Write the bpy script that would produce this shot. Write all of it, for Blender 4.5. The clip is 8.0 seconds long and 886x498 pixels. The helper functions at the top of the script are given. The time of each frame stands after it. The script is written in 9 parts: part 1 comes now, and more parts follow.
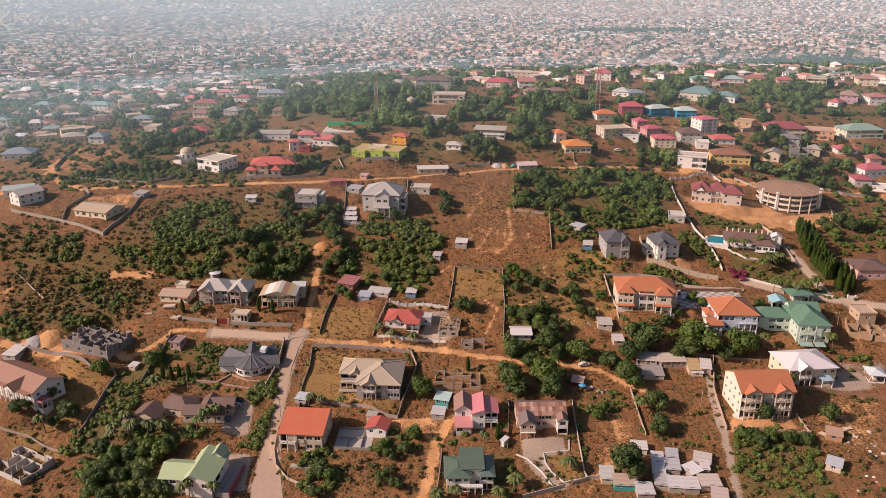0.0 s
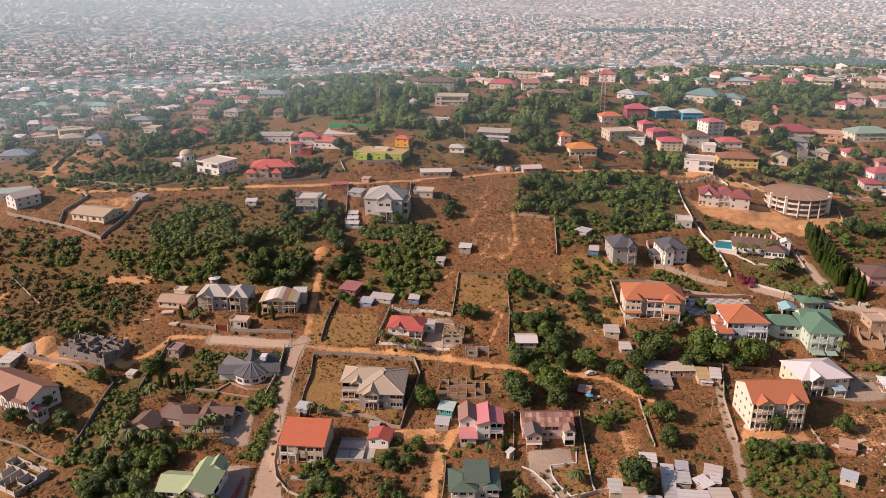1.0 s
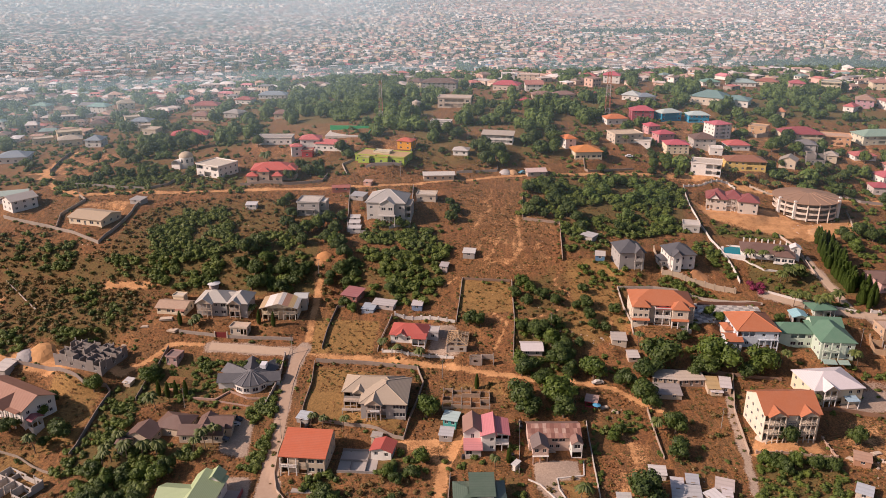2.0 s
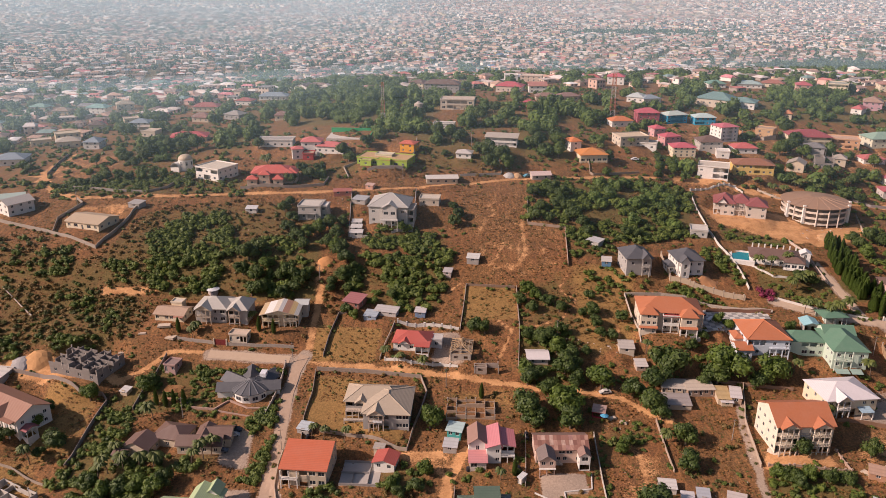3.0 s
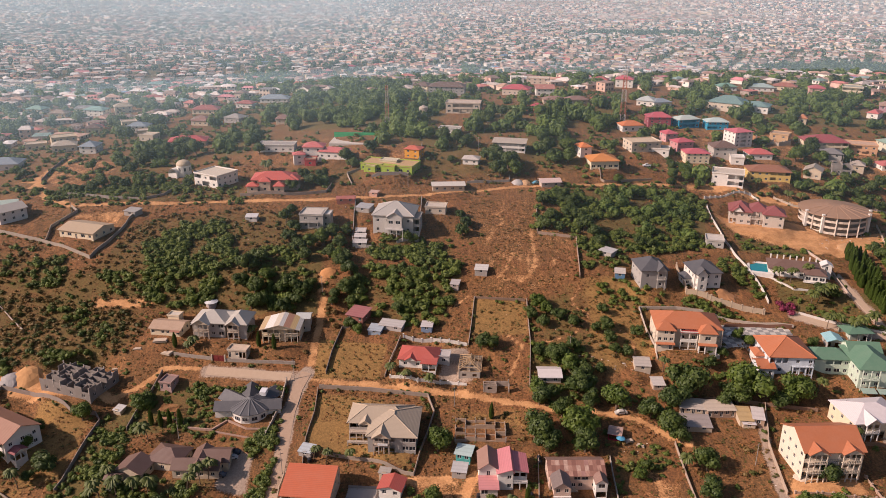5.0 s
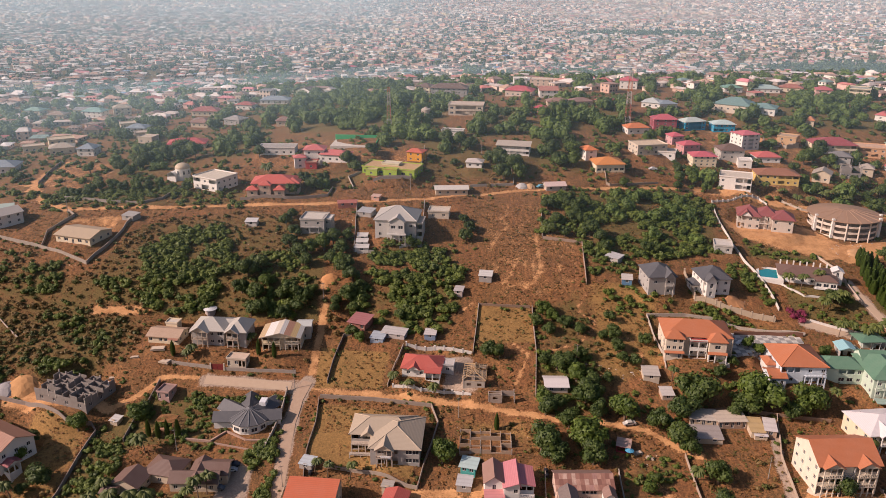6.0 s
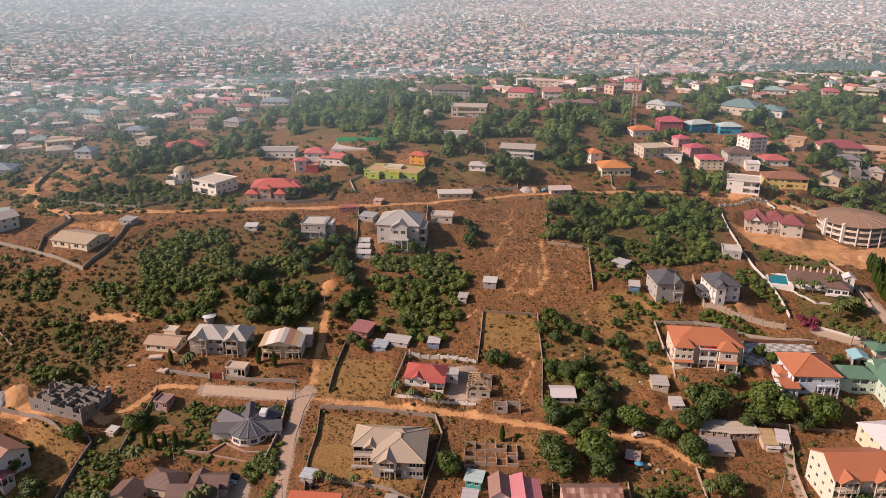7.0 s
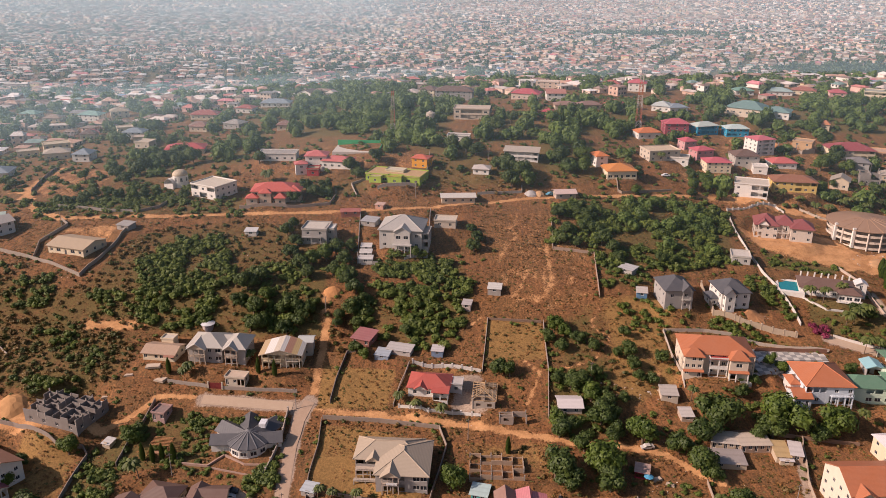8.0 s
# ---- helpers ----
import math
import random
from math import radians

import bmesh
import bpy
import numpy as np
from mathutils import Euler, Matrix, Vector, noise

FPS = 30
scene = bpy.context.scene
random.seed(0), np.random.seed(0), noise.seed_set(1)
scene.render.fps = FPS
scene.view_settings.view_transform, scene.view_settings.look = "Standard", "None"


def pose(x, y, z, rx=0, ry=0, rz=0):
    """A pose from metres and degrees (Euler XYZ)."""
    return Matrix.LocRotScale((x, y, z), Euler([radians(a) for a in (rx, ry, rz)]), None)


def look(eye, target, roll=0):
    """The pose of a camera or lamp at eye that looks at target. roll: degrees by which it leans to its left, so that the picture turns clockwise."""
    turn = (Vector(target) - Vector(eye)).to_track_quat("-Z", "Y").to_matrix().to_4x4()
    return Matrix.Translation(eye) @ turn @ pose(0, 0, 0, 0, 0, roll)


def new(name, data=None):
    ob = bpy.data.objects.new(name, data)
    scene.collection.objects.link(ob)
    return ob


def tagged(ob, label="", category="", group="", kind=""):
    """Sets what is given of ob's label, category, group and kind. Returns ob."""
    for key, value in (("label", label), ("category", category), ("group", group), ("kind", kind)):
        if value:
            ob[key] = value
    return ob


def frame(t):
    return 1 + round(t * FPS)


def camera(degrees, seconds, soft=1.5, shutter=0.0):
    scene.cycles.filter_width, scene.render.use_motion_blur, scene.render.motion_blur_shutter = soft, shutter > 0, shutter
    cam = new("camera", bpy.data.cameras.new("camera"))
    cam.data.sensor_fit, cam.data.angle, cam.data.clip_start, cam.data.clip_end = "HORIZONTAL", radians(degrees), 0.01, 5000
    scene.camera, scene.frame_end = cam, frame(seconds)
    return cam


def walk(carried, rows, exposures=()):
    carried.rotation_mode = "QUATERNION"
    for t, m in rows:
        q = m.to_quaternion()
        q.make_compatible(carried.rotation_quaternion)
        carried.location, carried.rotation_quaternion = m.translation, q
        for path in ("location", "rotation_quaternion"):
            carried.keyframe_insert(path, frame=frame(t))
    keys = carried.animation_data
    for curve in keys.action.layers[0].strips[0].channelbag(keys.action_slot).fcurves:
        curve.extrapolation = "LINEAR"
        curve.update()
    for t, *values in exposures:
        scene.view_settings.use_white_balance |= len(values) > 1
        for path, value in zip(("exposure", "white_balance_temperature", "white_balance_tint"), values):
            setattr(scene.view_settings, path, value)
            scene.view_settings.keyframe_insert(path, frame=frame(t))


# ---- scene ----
from collections import defaultdict

# ---- camera: a drone in level flight over the hillside ----
cam = camera(59.71, 8.0, 0.5)
PATH = [
    (0.0, 0.000, 0.000, 160.000, 69.800, -0.000, 0.000),
    (1.0, -1.299, 6.492, 160.019, 69.799, -0.094, 0.080),
    (2.0, -2.593, 13.000, 160.045, 69.796, -0.171, 0.154),
    (3.0, -3.881, 19.525, 160.080, 69.793, -0.233, 0.221),
    (4.0, -5.165, 26.068, 160.123, 69.788, -0.278, 0.281),
    (5.0, -6.442, 32.627, 160.175, 69.781, -0.307, 0.334),
    (6.0, -7.715, 39.203, 160.234, 69.774, -0.320, 0.380),
    (7.0, -8.982, 45.795, 160.301, 69.765, -0.317, 0.420),
    (8.0, -10.244, 52.405, 160.377, 69.755, -0.297, 0.452),
]
walk(cam, [(t, pose(x, y, z, rx, ry, rz)) for t, x, y, z, rx, ry, rz in PATH], [(0.0, 0.15, 6080, 21), (8.0, 0.09, 6080, 21)])

# ---- light: low warm sun through dusty air ----
SUN_AZ, SUN_EL = radians(256), radians(33)
world = bpy.data.worlds.new("world")
scene.world = world
world.use_nodes = True
wn = world.node_tree.nodes
sky = wn.new("ShaderNodeTexSky")
sky.sky_type, sky.sun_disc = "NISHITA", False
sky.sun_elevation, sky.sun_rotation = SUN_EL, SUN_AZ
sky.dust_density, sky.air_density, sky.ozone_density = 3.0, 1.3, 1.5
wn["Background"].inputs["Strength"].default_value = 0.07
world.node_tree.links.new(sky.outputs["Color"], wn["Background"].inputs["Color"])
sun = new("sun", bpy.data.lights.new("sun", "SUN"))
sun.data.energy, sun.data.angle, sun.data.color = 5.0, radians(1.2), (1.0, 0.785, 0.60)
sun.matrix_world = look((math.sin(SUN_AZ) * math.cos(SUN_EL) * 500, math.cos(SUN_AZ) * math.cos(SUN_EL) * 500, math.sin(SUN_EL) * 500), (0, 0, 0))


# ---- materials ----
def material(name):
    m = bpy.data.materials.new(name)
    m.use_nodes = True
    return m, m.node_tree.nodes, m.node_tree.links


def noise_node(n, l, scale, detail=4, vec=None, rough=0.55):
    t = n.new("ShaderNodeTexNoise")
    t.inputs["Scale"].default_value, t.inputs["Detail"].default_value, t.inputs["Roughness"].default_value = scale, detail, rough
    if vec is not None:
        l.new(vec, t.inputs["Vector"])
    return t.outputs["Fac"]


def ramp(n, l, fac, stops):
    r = n.new("ShaderNodeValToRGB")
    e = r.color_ramp.elements
    while len(e) < len(stops):
        e.new(0.5)
    for k, (p, c) in zip(e, stops):
        k.position, k.color = p, (*c, 1)
    l.new(fac, r.inputs["Fac"])
    return r.outputs["Color"]


def mix(n, l, fac, a, b, mode="MIX"):
    m = n.new("ShaderNodeMix")
    m.data_type, m.blend_type = "RGBA", mode
    for s, v in ((0, fac), (6, a), (7, b)):
        if isinstance(v, (int, float)):
            m.inputs[s].default_value = v
        elif isinstance(v, tuple):
            m.inputs[s].default_value = (*v, 1)
        else:
            l.new(v, m.inputs[s])
    return m.outputs[2]


def calc(n, l, op, a, b):
    m = n.new("ShaderNodeMath")
    m.operation = op
    for s, v in ((0, a), (1, b)):
        if isinstance(v, (int, float)):
            m.inputs[s].default_value = v
        else:
            l.new(v, m.inputs[s])
    return m.outputs[0]


def coords(n, l, scale=(1, 1, 1), turn=0):
    t = n.new("ShaderNodeTexCoord")
    m = n.new("ShaderNodeMapping")
    m.inputs["Scale"].default_value, m.inputs["Rotation"].default_value = scale, (0, 0, radians(turn))
    l.new(t.outputs["Object"], m.inputs["Vector"])
    return m.outputs["Vector"]


def bump(n, l, height, strength, distance):
    b = n.new("ShaderNodeBump")
    b.inputs["Strength"].default_value, b.inputs["Distance"].default_value = strength, distance
    l.new(height, b.inputs["Height"])
    l.new(b.outputs["Normal"], n["Principled BSDF"].inputs["Normal"])


MATS = {}


def scaled(c, k):
    return tuple(min(1.0, v * k) for v in c)


def plaster(c, dirt=0.5, rough=0.85):
    """Painted or bare render with runs of dirt."""
    key = ("plaster", c, dirt)
    if key not in MATS:
        m, n, l = material("plaster")
        runs = noise_node(n, l, 0.7, 5, coords(n, l, (1, 1, 0.25)))
        fine = noise_node(n, l, 9, 3, coords(n, l))
        col = mix(n, l, calc(n, l, "MULTIPLY", runs, dirt), c, tuple(v * k for v, k in zip(c, (0.62, 0.52, 0.42))))
        col = mix(n, l, 0.25, col, ramp(n, l, fine, [(0.3, scaled(c, 0.7)), (0.7, scaled(c, 1.12))]))
        rnd = n.new("ShaderNodeObjectInfo").outputs["Random"]
        col = mix(n, l, calc(n, l, "MULTIPLY", rnd, 0.12), col, scaled(c, 0.7))
        l.new(col, n["Principled BSDF"].inputs["Base Color"])
        n["Principled BSDF"].inputs["Roughness"].default_value = rough
        bump(n, l, fine, 0.25, 0.02)
        MATS[key] = m
    return MATS[key]


def roofing(c, worn=0.5, rough=0.55):
    """Coated metal or tile sheets in courses, faded and streaked."""
    key = ("roof", c, worn)
    if key not in MATS:
        m, n, l = material("roofing")
        patch = noise_node(n, l, 0.35, 5, coords(n, l))
        streak = noise_node(n, l, 1.6, 4, coords(n, l, (1, 1, 0.3)))
        wave = n.new("ShaderNodeTexWave")
        wave.wave_type, wave.bands_direction = "BANDS", "Z"
        wave.inputs["Scale"].default_value, wave.inputs["Distortion"].default_value = 1.9, 0.4
        l.new(coords(n, l), wave.inputs["Vector"])
        pale = tuple(v * 0.6 + 0.22 * k for v, k in zip(c, (1.0, 0.9, 0.8)))
        col = mix(n, l, calc(n, l, "MULTIPLY", patch, worn * 0.8), c, pale)
        col = mix(n, l, calc(n, l, "MULTIPLY", streak, worn * 0.7), col, tuple(v * k for v, k in zip(c, (0.5, 0.45, 0.4))))
        col = mix(n, l, 0.14, col, ramp(n, l, wave.outputs["Fac"], [(0.0, scaled(c, 0.3)), (0.5, c)]))
        l.new(col, n["Principled BSDF"].inputs["Base Color"])
        n["Principled BSDF"].inputs["Roughness"].default_value = rough
        bump(n, l, wave.outputs["Fac"], 0.4, 0.04)
        MATS[key] = m
    return MATS[key]


def plain(c, rough=0.5, metal=0.0):
    key = ("plain", c, rough, metal)
    if key not in MATS:
        m, n, l = material("paint")
        fine = noise_node(n, l, 3, 4, coords(n, l))
        l.new(ramp(n, l, fine, [(0.25, scaled(c, 0.75)), (0.75, scaled(c, 1.15))]), n["Principled BSDF"].inputs["Base Color"])
        n["Principled BSDF"].inputs["Roughness"].default_value, n["Principled BSDF"].inputs["Metallic"].default_value = rough, metal
        MATS[key] = m
    return MATS[key]


def leaf(name, dark, light, tint=None):
    m, n, l = material(name)
    g = n.new("ShaderNodeNewGeometry").outputs["Random Per Island"]
    o = n.new("ShaderNodeObjectInfo").outputs["Random"]
    a = n.new("ShaderNodeAttribute")
    a.attribute_name = "tone"
    tone = calc(n, l, "ADD", calc(n, l, "MULTIPLY", a.outputs["Fac"], 0.75), calc(n, l, "MULTIPLY", o, 0.35))
    col = mix(n, l, calc(n, l, "ADD", calc(n, l, "MULTIPLY", g, 0.45), calc(n, l, "MULTIPLY", tone, 0.55)), dark, light)
    if tint:
        col = mix(n, l, calc(n, l, "GREATER_THAN", tone, 0.62), col, tint)
    b = n["Principled BSDF"]
    l.new(col, b.inputs["Base Color"])
    b.inputs["Roughness"].default_value = 0.62
    tr = n.new("ShaderNodeBsdfTranslucent")
    l.new(col, tr.inputs["Color"])
    mx = n.new("ShaderNodeMixShader")
    mx.inputs["Fac"].default_value = 0.22
    l.new(b.outputs[0], mx.inputs[1])
    l.new(tr.outputs[0], mx.inputs[2])
    l.new(mx.outputs[0], n["Material Output"].inputs["Surface"])
    return m


def islands(name, stops, rough=0.8, bright=0.12):
    """A colour for each piece of a joined mesh."""
    m, n, l = material(name)
    g = n.new("ShaderNodeNewGeometry").outputs["Random Per Island"]
    r = n.new("ShaderNodeValToRGB")
    r.color_ramp.interpolation = "CONSTANT"
    e = r.color_ramp.elements
    while len(e) < len(stops):
        e.new(0.5)
    for k, (p, c) in zip(e, stops):
        k.position, k.color = p, (*c, 1)
    l.new(g, r.inputs["Fac"])
    fine = noise_node(n, l, 0.35, 4, coords(n, l))
    col = mix(n, l, bright * 2, r.outputs["Color"], ramp(n, l, fine, [(0.3, (0.2, 0.16, 0.13)), (0.7, (0.75, 0.68, 0.6))]))
    l.new(col, n["Principled BSDF"].inputs["Base Color"])
    n["Principled BSDF"].inputs["Roughness"].default_value = rough
    return m


def sheets(name, stops):
    """A colour for each loose sheet, streaked with rust."""
    m, n, l = material(name)
    r = n.new("ShaderNodeValToRGB")
    r.color_ramp.interpolation = "CONSTANT"
    e = r.color_ramp.elements
    while len(e) < len(stops):
        e.new(0.5)
    for k, (p, c) in zip(e, stops):
        k.position, k.color = p, (*c, 1)
    l.new(n.new("ShaderNodeObjectInfo").outputs["Random"], r.inputs["Fac"])
    streak = noise_node(n, l, 1.4, 4, coords(n, l, (1.5, 0.4, 0.4)))
    l.new(mix(n, l, ramp(n, l, streak, [(0.4, (0, 0, 0)), (0.7, (0.6, 0.6, 0.6))]), r.outputs["Color"], (0.20, 0.10, 0.07)), n["Principled BSDF"].inputs["Base Color"])
    n["Principled BSDF"].inputs["Roughness"].default_value = 0.6
    return m


GLASS = material("window_glass")[0]
_b = GLASS.node_tree.nodes["Principled BSDF"]
_b.inputs["Base Color"].default_value, _b.inputs["Roughness"].default_value = (0.03, 0.035, 0.045, 1), 0.12
WHITE, CREAM, BEIGE, GREY = (0.78, 0.75, 0.70), (0.72, 0.62, 0.45), (0.58, 0.48, 0.36), (0.40, 0.38, 0.36)
BLOCK = (0.33, 0.30, 0.28)
FRAME = plain((0.7, 0.68, 0.64))
IRON = plain((0.10, 0.09, 0.09), 0.5)
CONCRETE = plaster((0.42, 0.38, 0.34), 0.8)
BARK = plain((0.16, 0.11, 0.075), 0.9)
LEAF = leaf("dark_leaves", (0.026, 0.052, 0.010), (0.13, 0.175, 0.024))
LEAF2 = leaf("fresh_leaves", (0.045, 0.080, 0.010), (0.17, 0.23, 0.024))
SCRUB = leaf("scrub_leaves", (0.045, 0.056, 0.012), (0.15, 0.150, 0.032), (0.20, 0.130, 0.040))
BUSH = leaf("bush_leaves", (0.030, 0.058, 0.011), (0.16, 0.20, 0.028))
WOOD = leaf("wood_leaves", (0.030, 0.064, 0.014), (0.150, 0.215, 0.036))
GRASS = leaf("tuft_grass", (0.11, 0.060, 0.018), (0.44, 0.21, 0.065), (0.12, 0.105, 0.024))
# greyer, flatter green: distance haze put into the leaf colour
CITY_LEAF = leaf("haze_grey_leaves", (0.040, 0.062, 0.018), (0.105, 0.135, 0.036))
STRAW = leaf("dry_grass", (0.16, 0.10, 0.035), (0.36, 0.25, 0.10))
PALM = leaf("palm_leaves", (0.04, 0.062, 0.010), (0.19, 0.21, 0.035))
CYPRESS = leaf("cypress_leaves", (0.03, 0.058, 0.008), (0.12, 0.18, 0.02))
BLOSSOM = leaf("bougainvillea", (0.13, 0.022, 0.045), (0.30, 0.04, 0.10))


# ---- mesh helpers ----
class Geo:
    def __init__(self):
        self.v, self.f = [], []

    def face(self, *pts):
        k = len(self.v)
        self.v += [tuple(p) for p in pts]
        self.f.append(tuple(range(k, k + len(pts))))
        return self

    def box(self, x0, y0, z0, x1, y1, z1):
        k = len(self.v)
        self.v += [(x0, y0, z0), (x1, y0, z0), (x1, y1, z0), (x0, y1, z0), (x0, y0, z1), (x1, y0, z1), (x1, y1, z1), (x0, y1, z1)]
        for q in ((3, 2, 1, 0), (4, 5, 6, 7), (0, 1, 5, 4), (1, 2, 6, 5), (2, 3, 7, 6), (3, 0, 4, 7)):
            self.f.append(tuple(k + i for i in q))
        return self

    def tube(self, x, y, z0, z1, r0, r1, n=8, cap=True, dx=0, dy=0):
        k = len(self.v)
        for r, z, ox, oy in ((r0, z0, 0, 0), (r1, z1, dx, dy)):
            self.v += [(x + ox + r * math.cos(2 * math.pi * i / n), y + oy + r * math.sin(2 * math.pi * i / n), z) for i in range(n)]
        for i in range(n):
            j = (i + 1) % n
            self.f.append((k + i, k + j, k + n + j, k + n + i))
        if cap:
            self.f.append(tuple(k + n + i for i in range(n)))
        return self

    def bar(self, p, q, r):
        p, q = Vector(p), Vector(q)
        d = (q - p).normalized()
        s = d.cross(Vector((0, 0, 1)) if abs(d.z) < 0.95 else Vector((1, 0, 0))).normalized() * r
        u = d.cross(s).normalized() * r
        k = len(self.v)
        for c in (p, q):
            self.v += [tuple(c + a) for a in (-s - u, s - u, s + u, -s + u)]
        for i in range(4):
            j = (i + 1) % 4
            self.f.append((k + i, k + j, k + 4 + j, k + 4 + i))
        self.f += [(k + 3, k + 2, k + 1, k), (k + 4, k + 5, k + 6, k + 7)]
        return self

    def mesh(self, name):
        me = bpy.data.meshes.new(name)
        me.from_pydata(self.v, [], self.f)
        return me


def part(name, geo, mat, parent=None, label="", at=(0, 0, 0), rz=0):
    """One mesh under a thing or a part."""
    me = geo.mesh(name) if isinstance(geo, Geo) else geo
    if mat is not None and not me.materials:
        me.materials.append(mat)
    ob = new(name, me)
    ob.parent = parent
    ob.matrix_basis = pose(*at, 0, 0, rz)
    if label:
        tagged(ob, label)
    return ob


FOOT = []


def thing(name, label, category, x, y, z, rz=0, group="", kind=""):
    if category in ("house", "apartment house", "unfinished building", "shack"):
        FOOT.append((x, y))
    ob = new(name)
    ob.matrix_basis = pose(x, y, z, 0, 0, rz)
    return tagged(ob, label, category, group, kind)


# ---- the ground: a steep hillside, a hilltop and the plain beyond ----
XS = np.array([-300, -150, -50, 50, 150, 300.0])
YS = np.array([170, 220, 260, 300, 340, 390, 450, 540, 640, 720, 800, 1000.0])
HEIGHTS = np.array([
    [-6.0, -4.0, 0.0, 6.0, 12.0, 18.0],
    [2.0, 2.0, 6.0, 10.0, 14.0, 19.0],
    [10.8, 12.5, 14.3, 16.6, 17.3, 20.2],
    [29.2, 27.4, 27.2, 29.2, 28.8, 26.1],
    [44.0, 45.6, 43.1, 42.4, 37.4, 30.0],
    [46.5, 56.5, 57.9, 55.4, 44.8, 34.9],
    [48.2, 61.2, 71.3, 71.7, 63.0, 53.3],
    [48.4, 61.3, 72.3, 76.4, 75.3, 74.7],
    [51.5, 62.5, 70.0, 74.0, 74.5, 75.0],
    [47.0, 56.0, 63.0, 66.0, 67.0, 70.0],
    [38.0, 44.0, 47.0, 49.0, 51.0, 55.0],
    [25.0, 25.0, 25.0, 25.0, 25.0, 25.0],
])
PADS = [(107.8, 297.1, 12.0)]
PADS += [(110.1, 236.3, 9.9), (133.2, 253.7, 9.6), (11.6, 232.9, 8.3), (33.7, 230.4, 8.6), (8.5, 204.7, 8.3), (-22.4, 229.4, 3.8), (-46.7, 227.3, 8.6), (-22.9, 250.4, 9.0), (-78.2, 207.8, 8.4), (-101.2, 237.8, 7.5), (-84.3, 237.5, 7.9), (-154.9, 251.7, 12.4), (-140.7, 217.1, 8.4), (-137.1, 274.9, 11.0), (-111.7, 300.1, 6.4), (-91.4, 299.9, 9.5), (-67.8, 297.0, 7.9), (-15.7, 284.7, 7.1), (4.7, 280.0, 5.3), (83.6, 295.1, 11.4), (116.3, 283.5, 9.3), (144.5, 278.4, 9.1), (77.1, 327.4, 7.1), (99.4, 328.5, 6.8), (142.5, 339.2, 10.4)]
PADS += [(187.5, 317.7, 8.5), (142.0, 385.0, 13.0), (-28.9, 362.2, 10.0), (-65.7, 362.8, 6.1), (-120.3, 402.6, 8.7), (-89.9, 396.2, 10.0), (-97.5, 441.9, 8.9), (-75.5, 429.1, 5.8), (-82.3, 421.2, 3.1), (-64.5, 426.7, 7.2), (-76.0, 420.1, 3.4), (-34.7, 414.1, 12.7), (-23.2, 426.4, 5.1), (-44.0, 372.5, 3.7), (-11.0, 373.7, 4.9), (-94.5, 364.8, 2.7), (-5.6, 395.3, 7.1), (6.4, 421.3, 4.4), (44.6, 402.3, 4.8), (73.7, 423.4, 8.2), (65.4, 431.8, 4.2), (99.3, 445.4, 8.6), (27.0, 434.3, 8.1), (-4.4, 462.0, 5.6), (4.2, 516.0, 10.2)]
PADS += [(-135.2, 615.1, 9.9), (-152.4, 596.0, 6.5), (-177.1, 581.7, 8.9), (-156.9, 476.3, 10.1), (-169.1, 541.1, 5.7), (-207.5, 533.3, 6.7), (-188.0, 498.1, 5.1), (-215.0, 476.9, 5.8), (-243.9, 547.4, 5.4), (-237.9, 491.8, 7.1), (-269.3, 610.7, 8.0), (-253.6, 454.4, 8.8), (-214.3, 377.2, 6.7), (-206.3, 368.1, 6.4), (-164.6, 354.0, 9.4), (-149.6, 368.2, 3.3), (161.3, 426.3, 10.0), (138.9, 420.3, 8.2), (126.5, 438.2, 7.9), (122.9, 452.1, 6.2), (119.7, 467.4, 5.1), (159.1, 467.4, 7.3), (144.7, 449.5, 7.0), (149.8, 439.9, 4.1), (163.6, 447.6, 6.7)]
PADS += [(136.7, 494.9, 7.0), (154.7, 493.5, 6.5), (119.7, 493.1, 7.3), (100.9, 481.8, 6.6), (209.2, 470.0, 11.4), (230.4, 468.3, 8.3), (258.0, 474.8, 11.6), (236.0, 446.3, 6.4), (230.5, 413.1, 5.4), (241.3, 424.2, 7.9), (239.8, 409.5, 5.1), (204.6, 436.2, 5.5), (187.5, 430.7, 5.2), (177.4, 475.1, 5.7), (183.5, 472.9, 6.6), (114.2, 359.8, 4.6), (171.7, 521.0, 12.5), (193.5, 527.0, 9.2), (123.9, 538.1, 6.5), (131.3, 534.8, 6.3), (93.9, 541.3, 5.6), (62.7, 536.5, 6.8), (77.4, 538.4, 6.9), (50.0, 516.7, 3.5), (275.4, 527.0, 6.8)]
PADS += [(291.9, 524.5, 7.5), (-40.4, 307.6, 4.1), (-27.0, 301.7, 4.4), (30.9, 276.5, 4.3), (65.1, 280.5, 3.4), (68.9, 272.2, 2.7), (78.6, 262.1, 4.5), (76.7, 253.5, 5.2), (87.1, 260.8, 4.8), (94.2, 256.7, 3.8), (98.8, 256.4, 3.3), (8.3, 252.4, 8.5), (165.6, 277.6, 5.7), (171.0, 286.2, 4.4), (174.3, 275.8, 5.7), (-30.6, 225.8, 7.1)]


def between(v, knots):
    v = np.clip(v, knots[0], knots[-1])
    i = np.clip(np.searchsorted(knots, v, side="right") - 1, 0, len(knots) - 2)
    t = (v - knots[i]) / (knots[i + 1] - knots[i])
    return i, t * t * (3 - 2 * t) * 0.5 + t * 0.5


def raw_height(x, y):
    i, s = between(x, XS)
    j, t = between(y, YS)
    return (HEIGHTS[j, i] * (1 - s) + HEIGHTS[j, i + 1] * s) * (1 - t) + (HEIGHTS[j + 1, i] * (1 - s) + HEIGHTS[j + 1, i + 1] * s) * t


